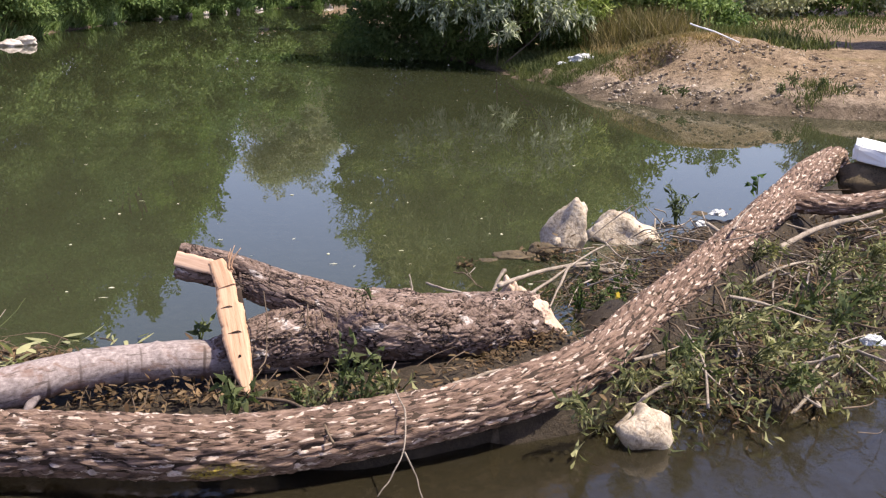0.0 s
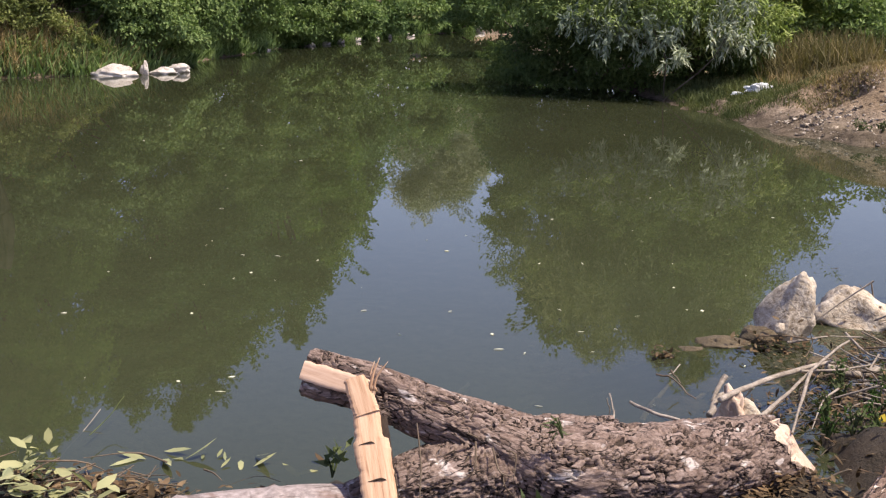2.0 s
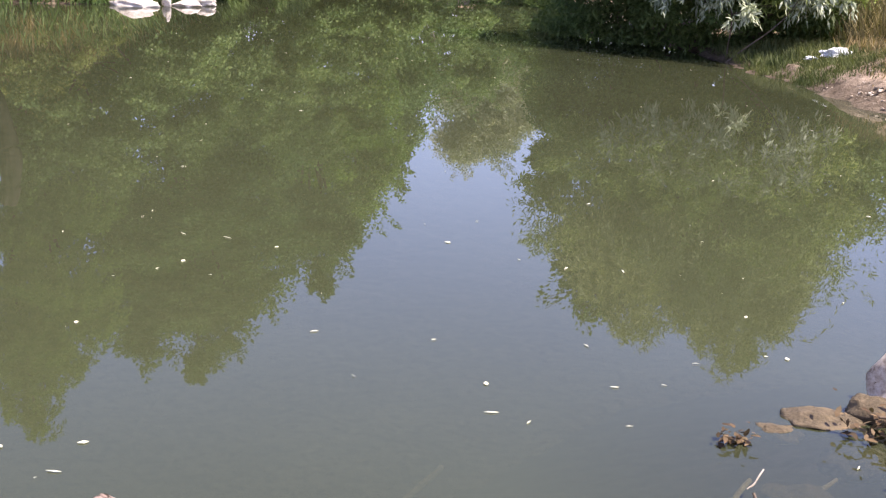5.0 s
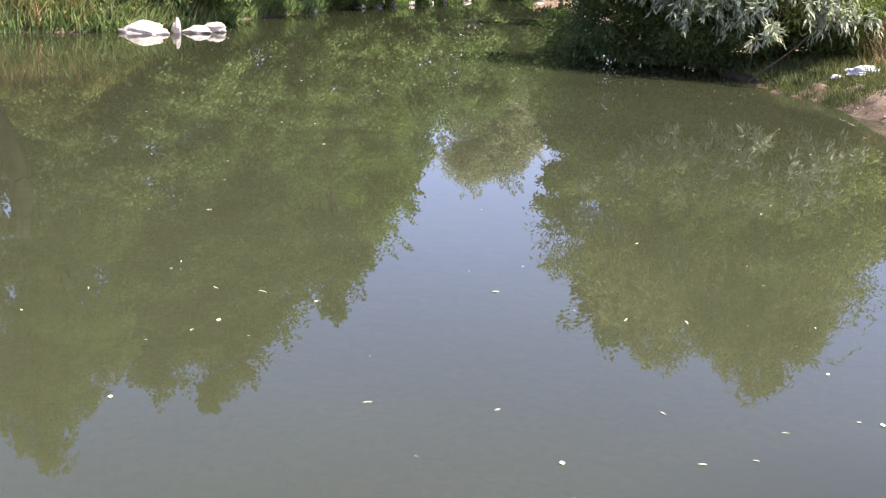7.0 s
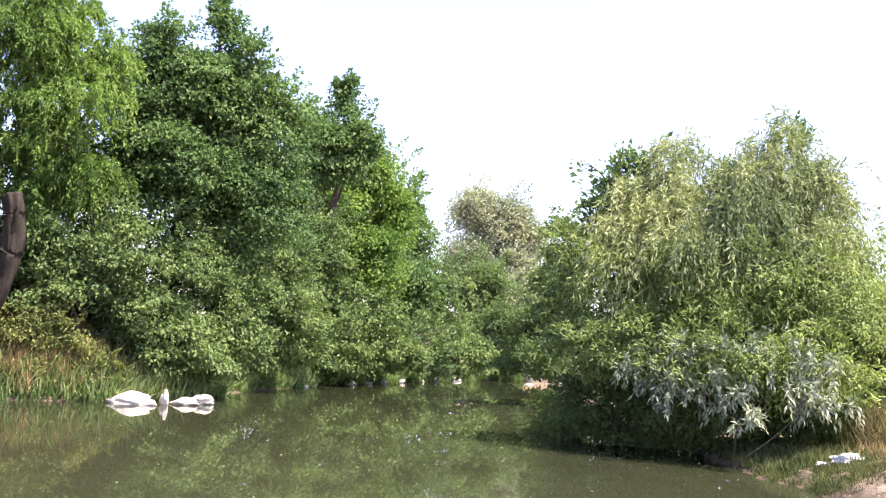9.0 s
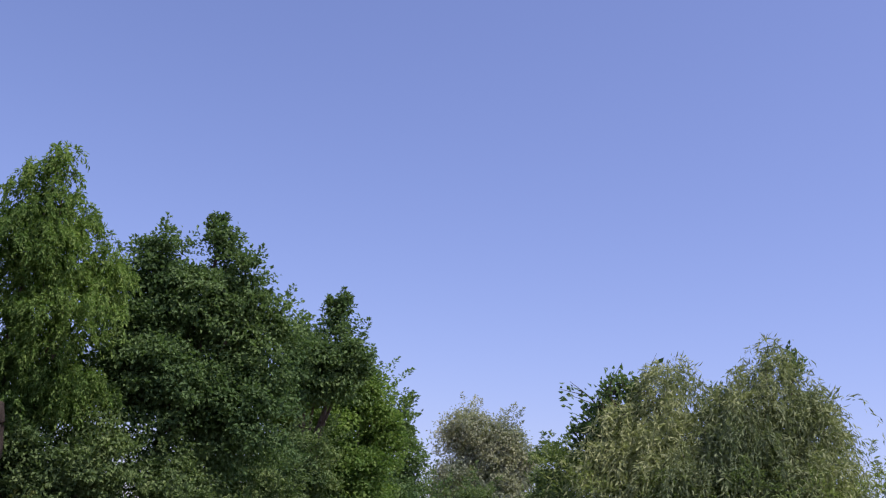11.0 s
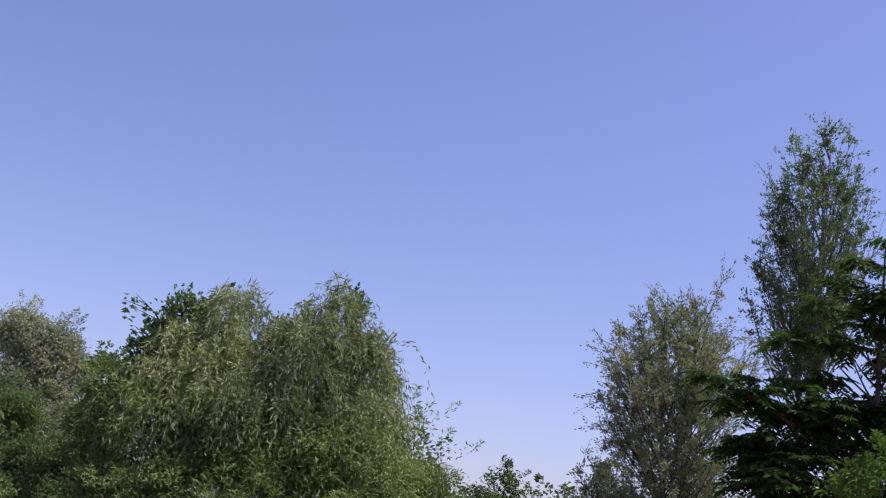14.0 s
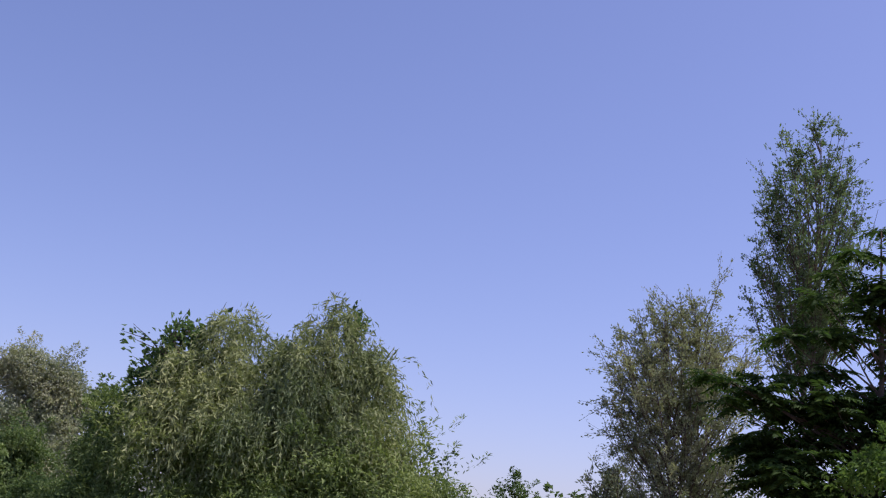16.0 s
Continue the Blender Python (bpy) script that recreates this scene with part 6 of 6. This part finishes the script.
tree("tall_tree", (-19.0, 24.0, 1.8), [(-18.51, 24.00, 7.39, 1.92, 2.33), (-17.44, 24.00, 5.06, 1.71, 1.98), (-18.02, 23.00, 4.41, 1.82, 2.08), (-17.62, 25.00, 2.96, 1.62, 1.62)], M_SHRUB, 600, (0.16, 0.09), "tall green tree on the far bank", "tree", 215, 0.16, spread=0.3)
for k, (x, y, h) in enumerate(((11, 42, 1.1), (14.5, 44, 1.3), (18, 43, 1.5), (22, 45, 1.8), (26, 44, 1.6), (9, 50, 1.4), (30, 47, 1.8))):
    tree("shrub", (x, y, 0.8), [(x, y, 0.9 + h * 0.6, 1.9, h), (x + 1.4, y + 0.5, 0.9 + h * 0.4, 1.5, h * 0.8), (x - 1.3, y, 0.8 + h * 0.4, 1.4, h * 0.8)], M_SHRUB if k % 2 else M_OLIVE, 350, (0.2, 0.1),
         "green shrub on the flat behind the mound", "shrub", 240 + k, 0.05, 3, group="shrubs on the flat", spread=0.35)
tree("shrub", (-16.6, 31.8, 1.6), [(-17.03, 31.50, 3.58, 1.28, 1.76), (-17.59, 30.50, 2.45, 1.42, 1.89), (-18.23, 30.00, 4.12, 1.42, 1.89), (-18.44, 29.00, 2.32, 1.69, 1.84), (-17.01, 34.00, 2.59, 1.88, 1.20), (-15.50, 34.50, 2.37, 1.53, 1.36), (-18.15, 33.50, 2.91, 1.54, 1.37), (-15.57, 32.50, 5.57, 1.78, 1.13), (-14.60, 34.50, 6.25, 1.35, 1.18), (-13.43, 36.00, 5.86, 1.56, 1.04)], M_SHRUB, 900, (0.14, 0.08), SHRUB_LABEL, "shrub", 216, 0.05, 4, group="bank shrubs")
tree("bramble", (-15.2, 29.4, 0.8), [(-15.9, 28.6, 1.9, 0.8, 0.6), (-15.0, 29.0, 1.7, 0.8, 0.6), (-14.3, 29.6, 1.4, 0.7, 0.6), (-14.6, 29.0, 0.75, 0.65, 0.45), (-13.8, 29.9, 0.8, 0.6, 0.45), (-15.6, 28.2, 0.9, 0.65, 0.5), (-14.9, 29.8, 2.4, 0.7, 0.5), (-13.4, 30.3, 0.55, 0.5, 0.35)], M_BRAMBLE, 900, (0.1, 0.06),
     "yellowish green brambles on the slope of the bank", "bramble", 218, 0.02, 3)
# a dead snag at the bank's edge
snag = thing("dead_snag", (-15.15, 28.1, 1.0), "dark dead tree stump on the far bank", "snag")
part("trunk", tube([(-16.2, 28.0, 0.6), (-15.76, 28.0, 1.29), (-15.4, 28.0, 2.22), (-15.1, 28.0, 2.76), (-14.93, 28.0, 3.43), (-14.91, 28.0, 4.15), (-15.04, 28.0, 4.75)], [0.36, 0.32, 0.27, 0.24, 0.23, 0.23, 0.2], 70, 30,
                   lambda a, l, r: r * (0.4 * noise.noise((math.cos(a) * 1.5, math.sin(a) * 1.5, l * 1.3)) + 0.25 * noise.noise((math.cos(a) * 4, math.sin(a) * 4, l * 1.2)))), M_DEADWOOD, snag)
part("broken_spur", tube([(-15.0, 27.95, 3.6), (-14.8, 27.85, 4.05), (-14.74, 27.8, 4.5)], [0.1, 0.07, 0.03], 16, 10, lambda a, l, r: 0.3 * r * noise.noise((a, l * 5, 2))), M_DEADWOOD, snag)

# ---- willow on the near spit ----
upper = [(0.0, 26.9, 5.55, 0.6, 0.85), (-0.55, 26.6, 4.7, 0.75, 0.8), (0.75, 26.5, 4.9, 0.85, 0.8), (2.0, 26.6, 6.05, 0.5, 0.8), (1.5, 26.3, 5.2, 0.8, 0.85), (2.5, 26.6, 5.0, 0.75, 0.95), (3.0, 26.7, 5.2, 0.55, 0.9), (0.2, 26.0, 4.2, 1.0, 0.8), (1.4, 25.8, 4.1, 1.1, 0.9), (2.5, 26.1, 4.0, 0.95, 0.9), (-0.8, 26.3, 3.9, 0.8, 0.8)]
lower = [(-0.9, 26.2, 3.0, 0.95, 0.95), (0.2, 25.6, 3.0, 1.05, 0.85), (1.5, 25.2, 2.9, 1.15, 0.95), (2.7, 25.4, 2.9, 1.1, 1.0), (3.3, 26.4, 3.7, 0.9, 0.9), (4.1, 27.0, 3.3, 0.9, 0.85), (-1.5, 26.3, 2.1, 0.8, 0.85), (-0.5, 25.3, 1.9, 0.95, 0.75), (0.7, 24.9, 1.9, 1.0, 0.75), (1.9, 24.7, 1.75, 1.05, 0.75), (3.0, 25.0, 1.7, 0.95, 0.8), (-1.2, 25.2, 1.75, 0.7, 0.45), (0.0, 24.6, 1.75, 0.8, 0.4), (1.3, 24.2, 1.75, 0.8, 0.4), (2.5, 24.2, 1.7, 0.8, 0.4), (-2.0, 27.0, 3.6, 0.6, 0.7), (-1.3, 27.0, 4.2, 0.7, 0.7)]
big_willow = tree("willow", (1.6, 26.2, 0.45), upper, M_WILLOW, 2300, (0.16, 0.03), "bushy grey-green willow hanging over the water", "tree", 221, 0.14, 5, weeping=1.5, limbs=10)
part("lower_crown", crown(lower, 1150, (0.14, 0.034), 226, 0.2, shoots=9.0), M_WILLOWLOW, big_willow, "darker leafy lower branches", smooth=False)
low = [(0.5, 24.4, 2.0, 0.7, 0.4), (1.7, 24.1, 2.05, 0.8, 0.45), (2.5, 24.0, 1.8, 0.6, 0.4), (0.65, 24.20, 1.38, 0.81, 0.36), (2.01, 23.80, 1.38, 0.80, 0.36), (1.35, 23.40, 0.84, 0.39, 0.29), (-0.52, 24.60, 1.60, 0.62, 0.37)]
tree("willow_bough", (1.2, 24.4, 0.3), low + [(0.0, 24.3, 1.25, 0.55, 0.35), (1.0, 23.9, 1.3, 0.5, 0.35), (2.6, 23.8, 1.2, 0.5, 0.35)], M_SILVER, 520, (0.16, 0.038), "silvery drooping willow branches near the water", "willow branch", 222, 0.014, 2, weeping=0.5)
# undergrowth with the willow's shade put into its leaf colour
tree("shade_dark_bush", (-0.2, 27.8, 0.1), [(-1.91, 28.50, 0.42, 0.67, 0.74), (-1.04, 27.50, 0.18, 0.82, 0.65), (-0.03, 27.00, 0.17, 0.92, 0.57), (0.92, 26.50, 0.17, 0.79, 0.56), (1.71, 26.00, 0.31, 0.66, 0.55), (2.51, 26.00, 0.52, 0.78, 0.55), (0.3, 25.8, 0.9, 0.9, 0.6), (1.4, 25.4, 0.9, 0.9, 0.6), (2.6, 25.2, 1.0, 0.8, 0.5), (-1.2, 26.8, 1.1, 0.9, 0.7), (-0.50, 27.50, 1.01, 1.06, 0.82), (-2.51, 30.00, 0.30, 0.42, 0.52)], M_SHADELEAF, 1300, (0.12, 0.05), "undergrowth below the willow, shade put into its dark leaves", "shrub", 223, 0.04, 4)

SPRIG = "dark-leaved sapling growing up through the willow"
airy_tree("sapling", (-0.9, 27.5, 0.5), (-1.0, 27.4, 5.25), (0.75, 0.85), M_ALDER, 40, (0.13, 0.08), SPRIG, 224, 0.03, 0.8, 5, 11, 2, 0.35)
airy_tree("sapling", (0.8, 27.3, 0.5), (0.95, 27.2, 5.3), (0.35, 0.7), M_ALDER, 14, (0.12, 0.07), SPRIG, 227, 0.03, 1.0, 4, 9, 2)
airy_tree("sapling", (2.5, 27.3, 0.5), (2.6, 27.2, 6.0), (0.35, 0.75), M_ALDER, 14, (0.12, 0.07), SPRIG, 228, 0.03, 1.0, 4, 9, 2, -0.2)

tree("shrub", (2.5, 32.0, 0.6), [(0.6, 30.5, 3.0, 1.5, 1.6), (2.6, 30.3, 3.6, 1.6, 1.7), (4.6, 30.0, 2.6, 1.5, 1.4), (0.16, 28.60, 4.50, 0.9, 0.8), (1.51, 28.60, 4.46, 0.97, 0.73), (-0.34, 28.60, 3.79, 1.08, 0.72), (0.21, 28.60, 3.78, 0.98, 0.74), (1.94, 28.40, 3.84, 0.98, 0.86), (-0.2, 32.0, 1.7, 1.6, 1.7), (2.2, 32.3, 1.9, 1.9, 1.9), (4.6, 31.5, 1.7, 1.9, 1.7), (6.6, 31.0, 1.4, 1.5, 1.3)], M_SHRUB, 700, (0.16, 0.09), "dense shrub behind the willow", "shrub", 225, 0.05, 4, spread=0.25)

# ---- trees behind the spit ----
airy_tree("grey_willow", (18.9, 48.0, 0.8), (18.5, 48.0, 8.0), (4.0, 6.6), M_GREYLEAF, 230, (0.14, 0.06), "sparse grey-green willow against the sky", 231, 0.11, 0.9, 13, 22, 4)
airy_tree("bare_shrub", (15.4, 46.0, 0.8), (15.0, 46.0, 4.3), (1.3, 2.0), M_GREYLEAF, 44, (0.15, 0.07), "thin half-bare shrub beside the grey willow", 235, 0.05, 1.2, 7, 13, 3)
airy_tree("poplar", (26.6, 52.0, 0.8), (26.5, 52.0, 18.6), (3.4, 6.5), M_POPLAR, 175, (0.14, 0.085), "tall thin poplar with airy foliage", 232, 0.13, 2.0, 11, 18, 3, 0.6)
tiers = [(12.97, 25.0, 9.4, 0.5), (12.3, 25.0, 8.8, 0.6), (13.2, 25.0, 8.85, 0.6), (11.9, 25.0, 8.3, 0.6), (12.9, 25.0, 8.25, 0.7), (11.55, 25.0, 7.75, 0.6), (12.5, 25.2, 7.6, 0.7), (10.85, 25.0, 6.8, 0.65), (11.5, 25.0, 7.05, 0.7), (12.2, 25.0, 7.0, 0.7), (13.2, 25.0, 7.4, 0.8),
         (9.2, 25.0, 5.9, 0.5), (9.65, 25.0, 5.8, 0.6), (10.1, 25.0, 5.65, 0.65), (9.5, 25.0, 5.4, 0.5), (10.5, 25.2, 6.0, 0.65), (11.3, 25.2, 6.1, 0.7), (12.0, 25.3, 6.3, 0.75)]
deep = np.random.default_rng(236)
tiers += [(deep.uniform(10.4, 14.2), 25.0 + deep.uniform(-0.4, 1.2), deep.uniform(3.4, 5.9), deep.uniform(0.6, 0.85)) for _ in range(75)]
tiers += [(deep.uniform(12.8, 15.2), 25.0 + deep.uniform(-0.4, 1.2), deep.uniform(5.6, 8.6), deep.uniform(0.6, 0.85)) for _ in range(30)]
feathered_tree("walnut", (12.9, 25.6, 0.6), tiers, M_WALNUT, "dark green walnut with feathered leaves", 233, 0.09)
tree("shrub", (11.8, 23.4, 0.6), [(11.55, 23.4, 4.0, 0.55, 0.45), (12.1, 23.4, 4.4, 0.6, 0.5), (11.8, 23.4, 3.1, 0.9, 0.7)], M_BRIGHT, 700, (0.12, 0.06), "yellow-green shrub in front of the walnut", "shrub", 237, 0.04, 3)
tree("shrub", (9.6, 41.5, 0.6), [(10.20, 42.00, 4.35, 0.58, 0.54), (8.81, 40.00, 3.5, 0.91, 0.73), (10.95, 42.00, 3.3, 1.37, 0.78)], M_SHRUB, 700, (0.13, 0.065), "green shrub behind the willow", "shrub", 234, 0.05, 3)


def far_woods(n, seed):
    rng = np.random.default_rng(seed)
    lobes = []
    for _ in range(n):
        a = rng.uniform(-75, 75)
        d = rng.uniform(110, 190)
        h = rng.uniform(2.0, 4.5)
        x, y = d * math.sin(radians(a)), d * math.cos(radians(a))
        lobes.append((x, y, h + 0.5, rng.uniform(3, 6), h))
    return crown(lobes, 7, (0.9, 0.6), seed, 1.0, shoots=0.3)


solo("far_woods", far_woods(150, 9), M_SHRUB, "distant green woods along the horizon", "woods", kind="stuff", smooth=False)


# ---- grass ----
def grass(n, seed, place, tall, width, low=0.03):
    rng = np.random.default_rng(seed)
    pts = place(rng, n)
    z = height(pts[:, 0], pts[:, 1])
    ok = z > low
    pts, z = pts[ok], z[ok]
    k = len(pts)
    way = np.column_stack([rng.normal(0, 0.35, k), rng.normal(0, 0.35, k), np.ones(k)])
    return blades(np.column_stack([pts, z - 0.02]), way, tall * rng.uniform(0.4, 1.3, k), width * rng.uniform(0.7, 1.3, k), rng, 0.1, 0.25)


def tufts(x0, y0, x1, y1, count, r):
    def place(rng, n):
        c = np.column_stack([rng.uniform(x0, x1, count), rng.uniform(y0, y1, count)])
        return c[rng.integers(0, count, n)] + rng.normal(0, r, (n, 2))
    return place


solo("dry_grass", grass(1500, 301, tufts(3.2, 22.2, 6.5, 25.0, 120, 0.14), 0.32, 0.02), M_DRY, "tall dry yellow grass on the mound", "grass", kind="stuff", smooth=False)
solo("dry_grass", grass(3000, 310, tufts(3.3, 24.3, 5.3, 26.5, 90, 0.2), 0.85, 0.02), M_REED, "tall dry reeds between the willow and the mound", "grass", kind="stuff", smooth=False)
solo("dry_grass", grass(26000, 302, tufts(3.2, 19.9, 5.2, 22.6, 240, 0.2), 0.085, 0.014), M_DRY, "short dry grass on the mound", "grass", kind="stuff", smooth=False)
solo("grass", grass(5500, 303, tufts(1.1, 22.5, 3.2, 25.5, 130, 0.14), 0.2, 0.018), M_GRASS, "green grass at the edge of the bank", "grass", kind="stuff", smooth=False)
solo("grass", grass(8000, 315, tufts(1.3, 20.6, 2.9, 23.4, 120, 0.16), 0.1, 0.014, 0.0), M_GRASS, "short green grass down to the water", "grass", kind="stuff", smooth=False)
solo("grass", grass(4500, 309, tufts(2.3, 20.0, 3.6, 22.6, 90, 0.16), 0.1, 0.012), M_GRASS, "short green grass on the shore of the spit", "grass", kind="stuff", smooth=False)
solo("grass", grass(520, 304, tufts(5.15, 16.7, 5.95, 17.5, 5, 0.12), 0.16, 0.014), M_GRASS, "small green tufts on the mud", "grass", kind="stuff", smooth=False)
solo("grass", grass(9000, 305, tufts(4.2, 24.0, 8.0, 34.0, 260, 0.35), 0.35, 0.03), M_GRASS, "rough green grass behind the mound", "grass", kind="stuff", smooth=False)
solo("grass", grass(3500, 314, tufts(8.0, 30.0, 18.0, 42.0, 110, 0.4), 0.25, 0.03), M_GRASS, "scattered green tufts on the bare flat", "grass", kind="stuff", smooth=False)
solo("dry_grass", grass(14000, 306, tufts(-19.0, 26.5, -14.6, 31.5, 170, 0.25), 0.65, 0.03), M_DRY, "tall dry grass on the far bank", "grass", kind="stuff", smooth=False)
solo("dry_grass", grass(6000, 311, tufts(-16.0, 28.2, -13.6, 30.6, 120, 0.2), 0.5, 0.03), M_DRY, "dry yellow grass covering the slope of the far bank", "grass", kind="stuff", smooth=False)
solo("grass", grass(16000, 307, tufts(-18.0, 27.0, -12.6, 44.0, 260, 0.3), 0.6, 0.035), M_GRASS, "green grass on the far bank", "grass", kind="stuff", smooth=False)


def waterline(rng, n):
    y = rng.uniform(26, 80, n)
    return np.column_stack([lerp_line(y, LEFT_BANK) - 0.05 + rng.normal(0, 0.3, n), y])


solo("grass", grass(30000, 308, waterline, 0.6, 0.05, -0.1), M_SHRUB, "coarse green sedge along the waterline", "grass", kind="stuff", smooth=False)


def overhang(rng, n):
    y = rng.uniform(23.0, 33.5, n)
    y += 0.25 * np.sin(y * 9.0)
    return np.column_stack([lerp_line(y, LEFT_BANK) + 0.12 - np.abs(rng.normal(0, 0.55, n)), y])


solo("dry_grass", grass(3500, 312, overhang, 0.55, 0.035, -0.12), M_STRAW, "straw-coloured grass hanging over the far bank's edge", "grass", kind="stuff", smooth=False)
solo("grass", grass(3500, 313, overhang, 0.5, 0.04, -0.12), M_GRASS, "green grass hanging over the far bank's edge", "grass", kind="stuff", smooth=False)


def pebbles(n, seed, box=(2.2, 14.5, 7.5, 22.0), size=0.022, flat=0.6):
    rng = np.random.default_rng(seed)
    cube = np.array([(x, y, z) for x in (-1, 1) for y in (-1, 1) for z in (-1, 1)], float) * 0.6
    quads = np.array([(0, 1, 3, 2), (4, 6, 7, 5), (0, 4, 5, 1), (2, 3, 7, 6), (0, 2, 6, 4), (1, 5, 7, 3)])
    vs, fs = [], []
    x, y = rng.uniform(box[0], box[2], n), rng.uniform(box[1], box[3], n)
    z = height(x, y)
    for a, b, c in zip(x, y, z):
        if c < 0.01:
            continue
        s = size * rng.uniform(0.3, 1.2) ** 2
        fs.append(quads + 8 * len(vs))
        vs.append((cube + rng.normal(0, 0.26, (8, 3))) * np.array([s, s, s * flat]) + (a, b, c + s * 0.2))
    return np.concatenate(vs), np.concatenate(fs)


solo("pebbles", pebbles(2200, 8), M_BOULDER, "pale pebbles scattered over the mud", "pebbles", kind="stuff")
solo("pebbles", pebbles(420, 9, (2.6, 17.2, 4.4, 19.6), 0.026), M_BOULDER, "pale gravel washed up on the mud", "pebbles", kind="stuff", smooth=False)
solo("clods", pebbles(750, 10, (2.6, 16.6, 6.6, 19.4), 0.03, 0.6), M_CLOD, "dark broken clods of mud", "clods", kind="stuff", smooth=False)
solo("clods", pebbles(500, 11, (3.0, 19.2, 5.6, 21.4), 0.036, 0.7), M_GROUND, "crumbled dry earth on the mound", "clods", kind="stuff", smooth=False)
for k, (x, y, high) in enumerate(((3.5, 17.9, 0.16), (3.75, 17.7, 0.12), (5.35, 17.3, 0.2), (5.7, 17.1, 0.18), (5.05, 17.0, 0.14))):
    weed((x, y, ground_at(x, y)), high, 7, (0.1, 0.035), M_WEED, "small green weed on the mud flat", 120 + k, per=7, group="weeds on the mud")
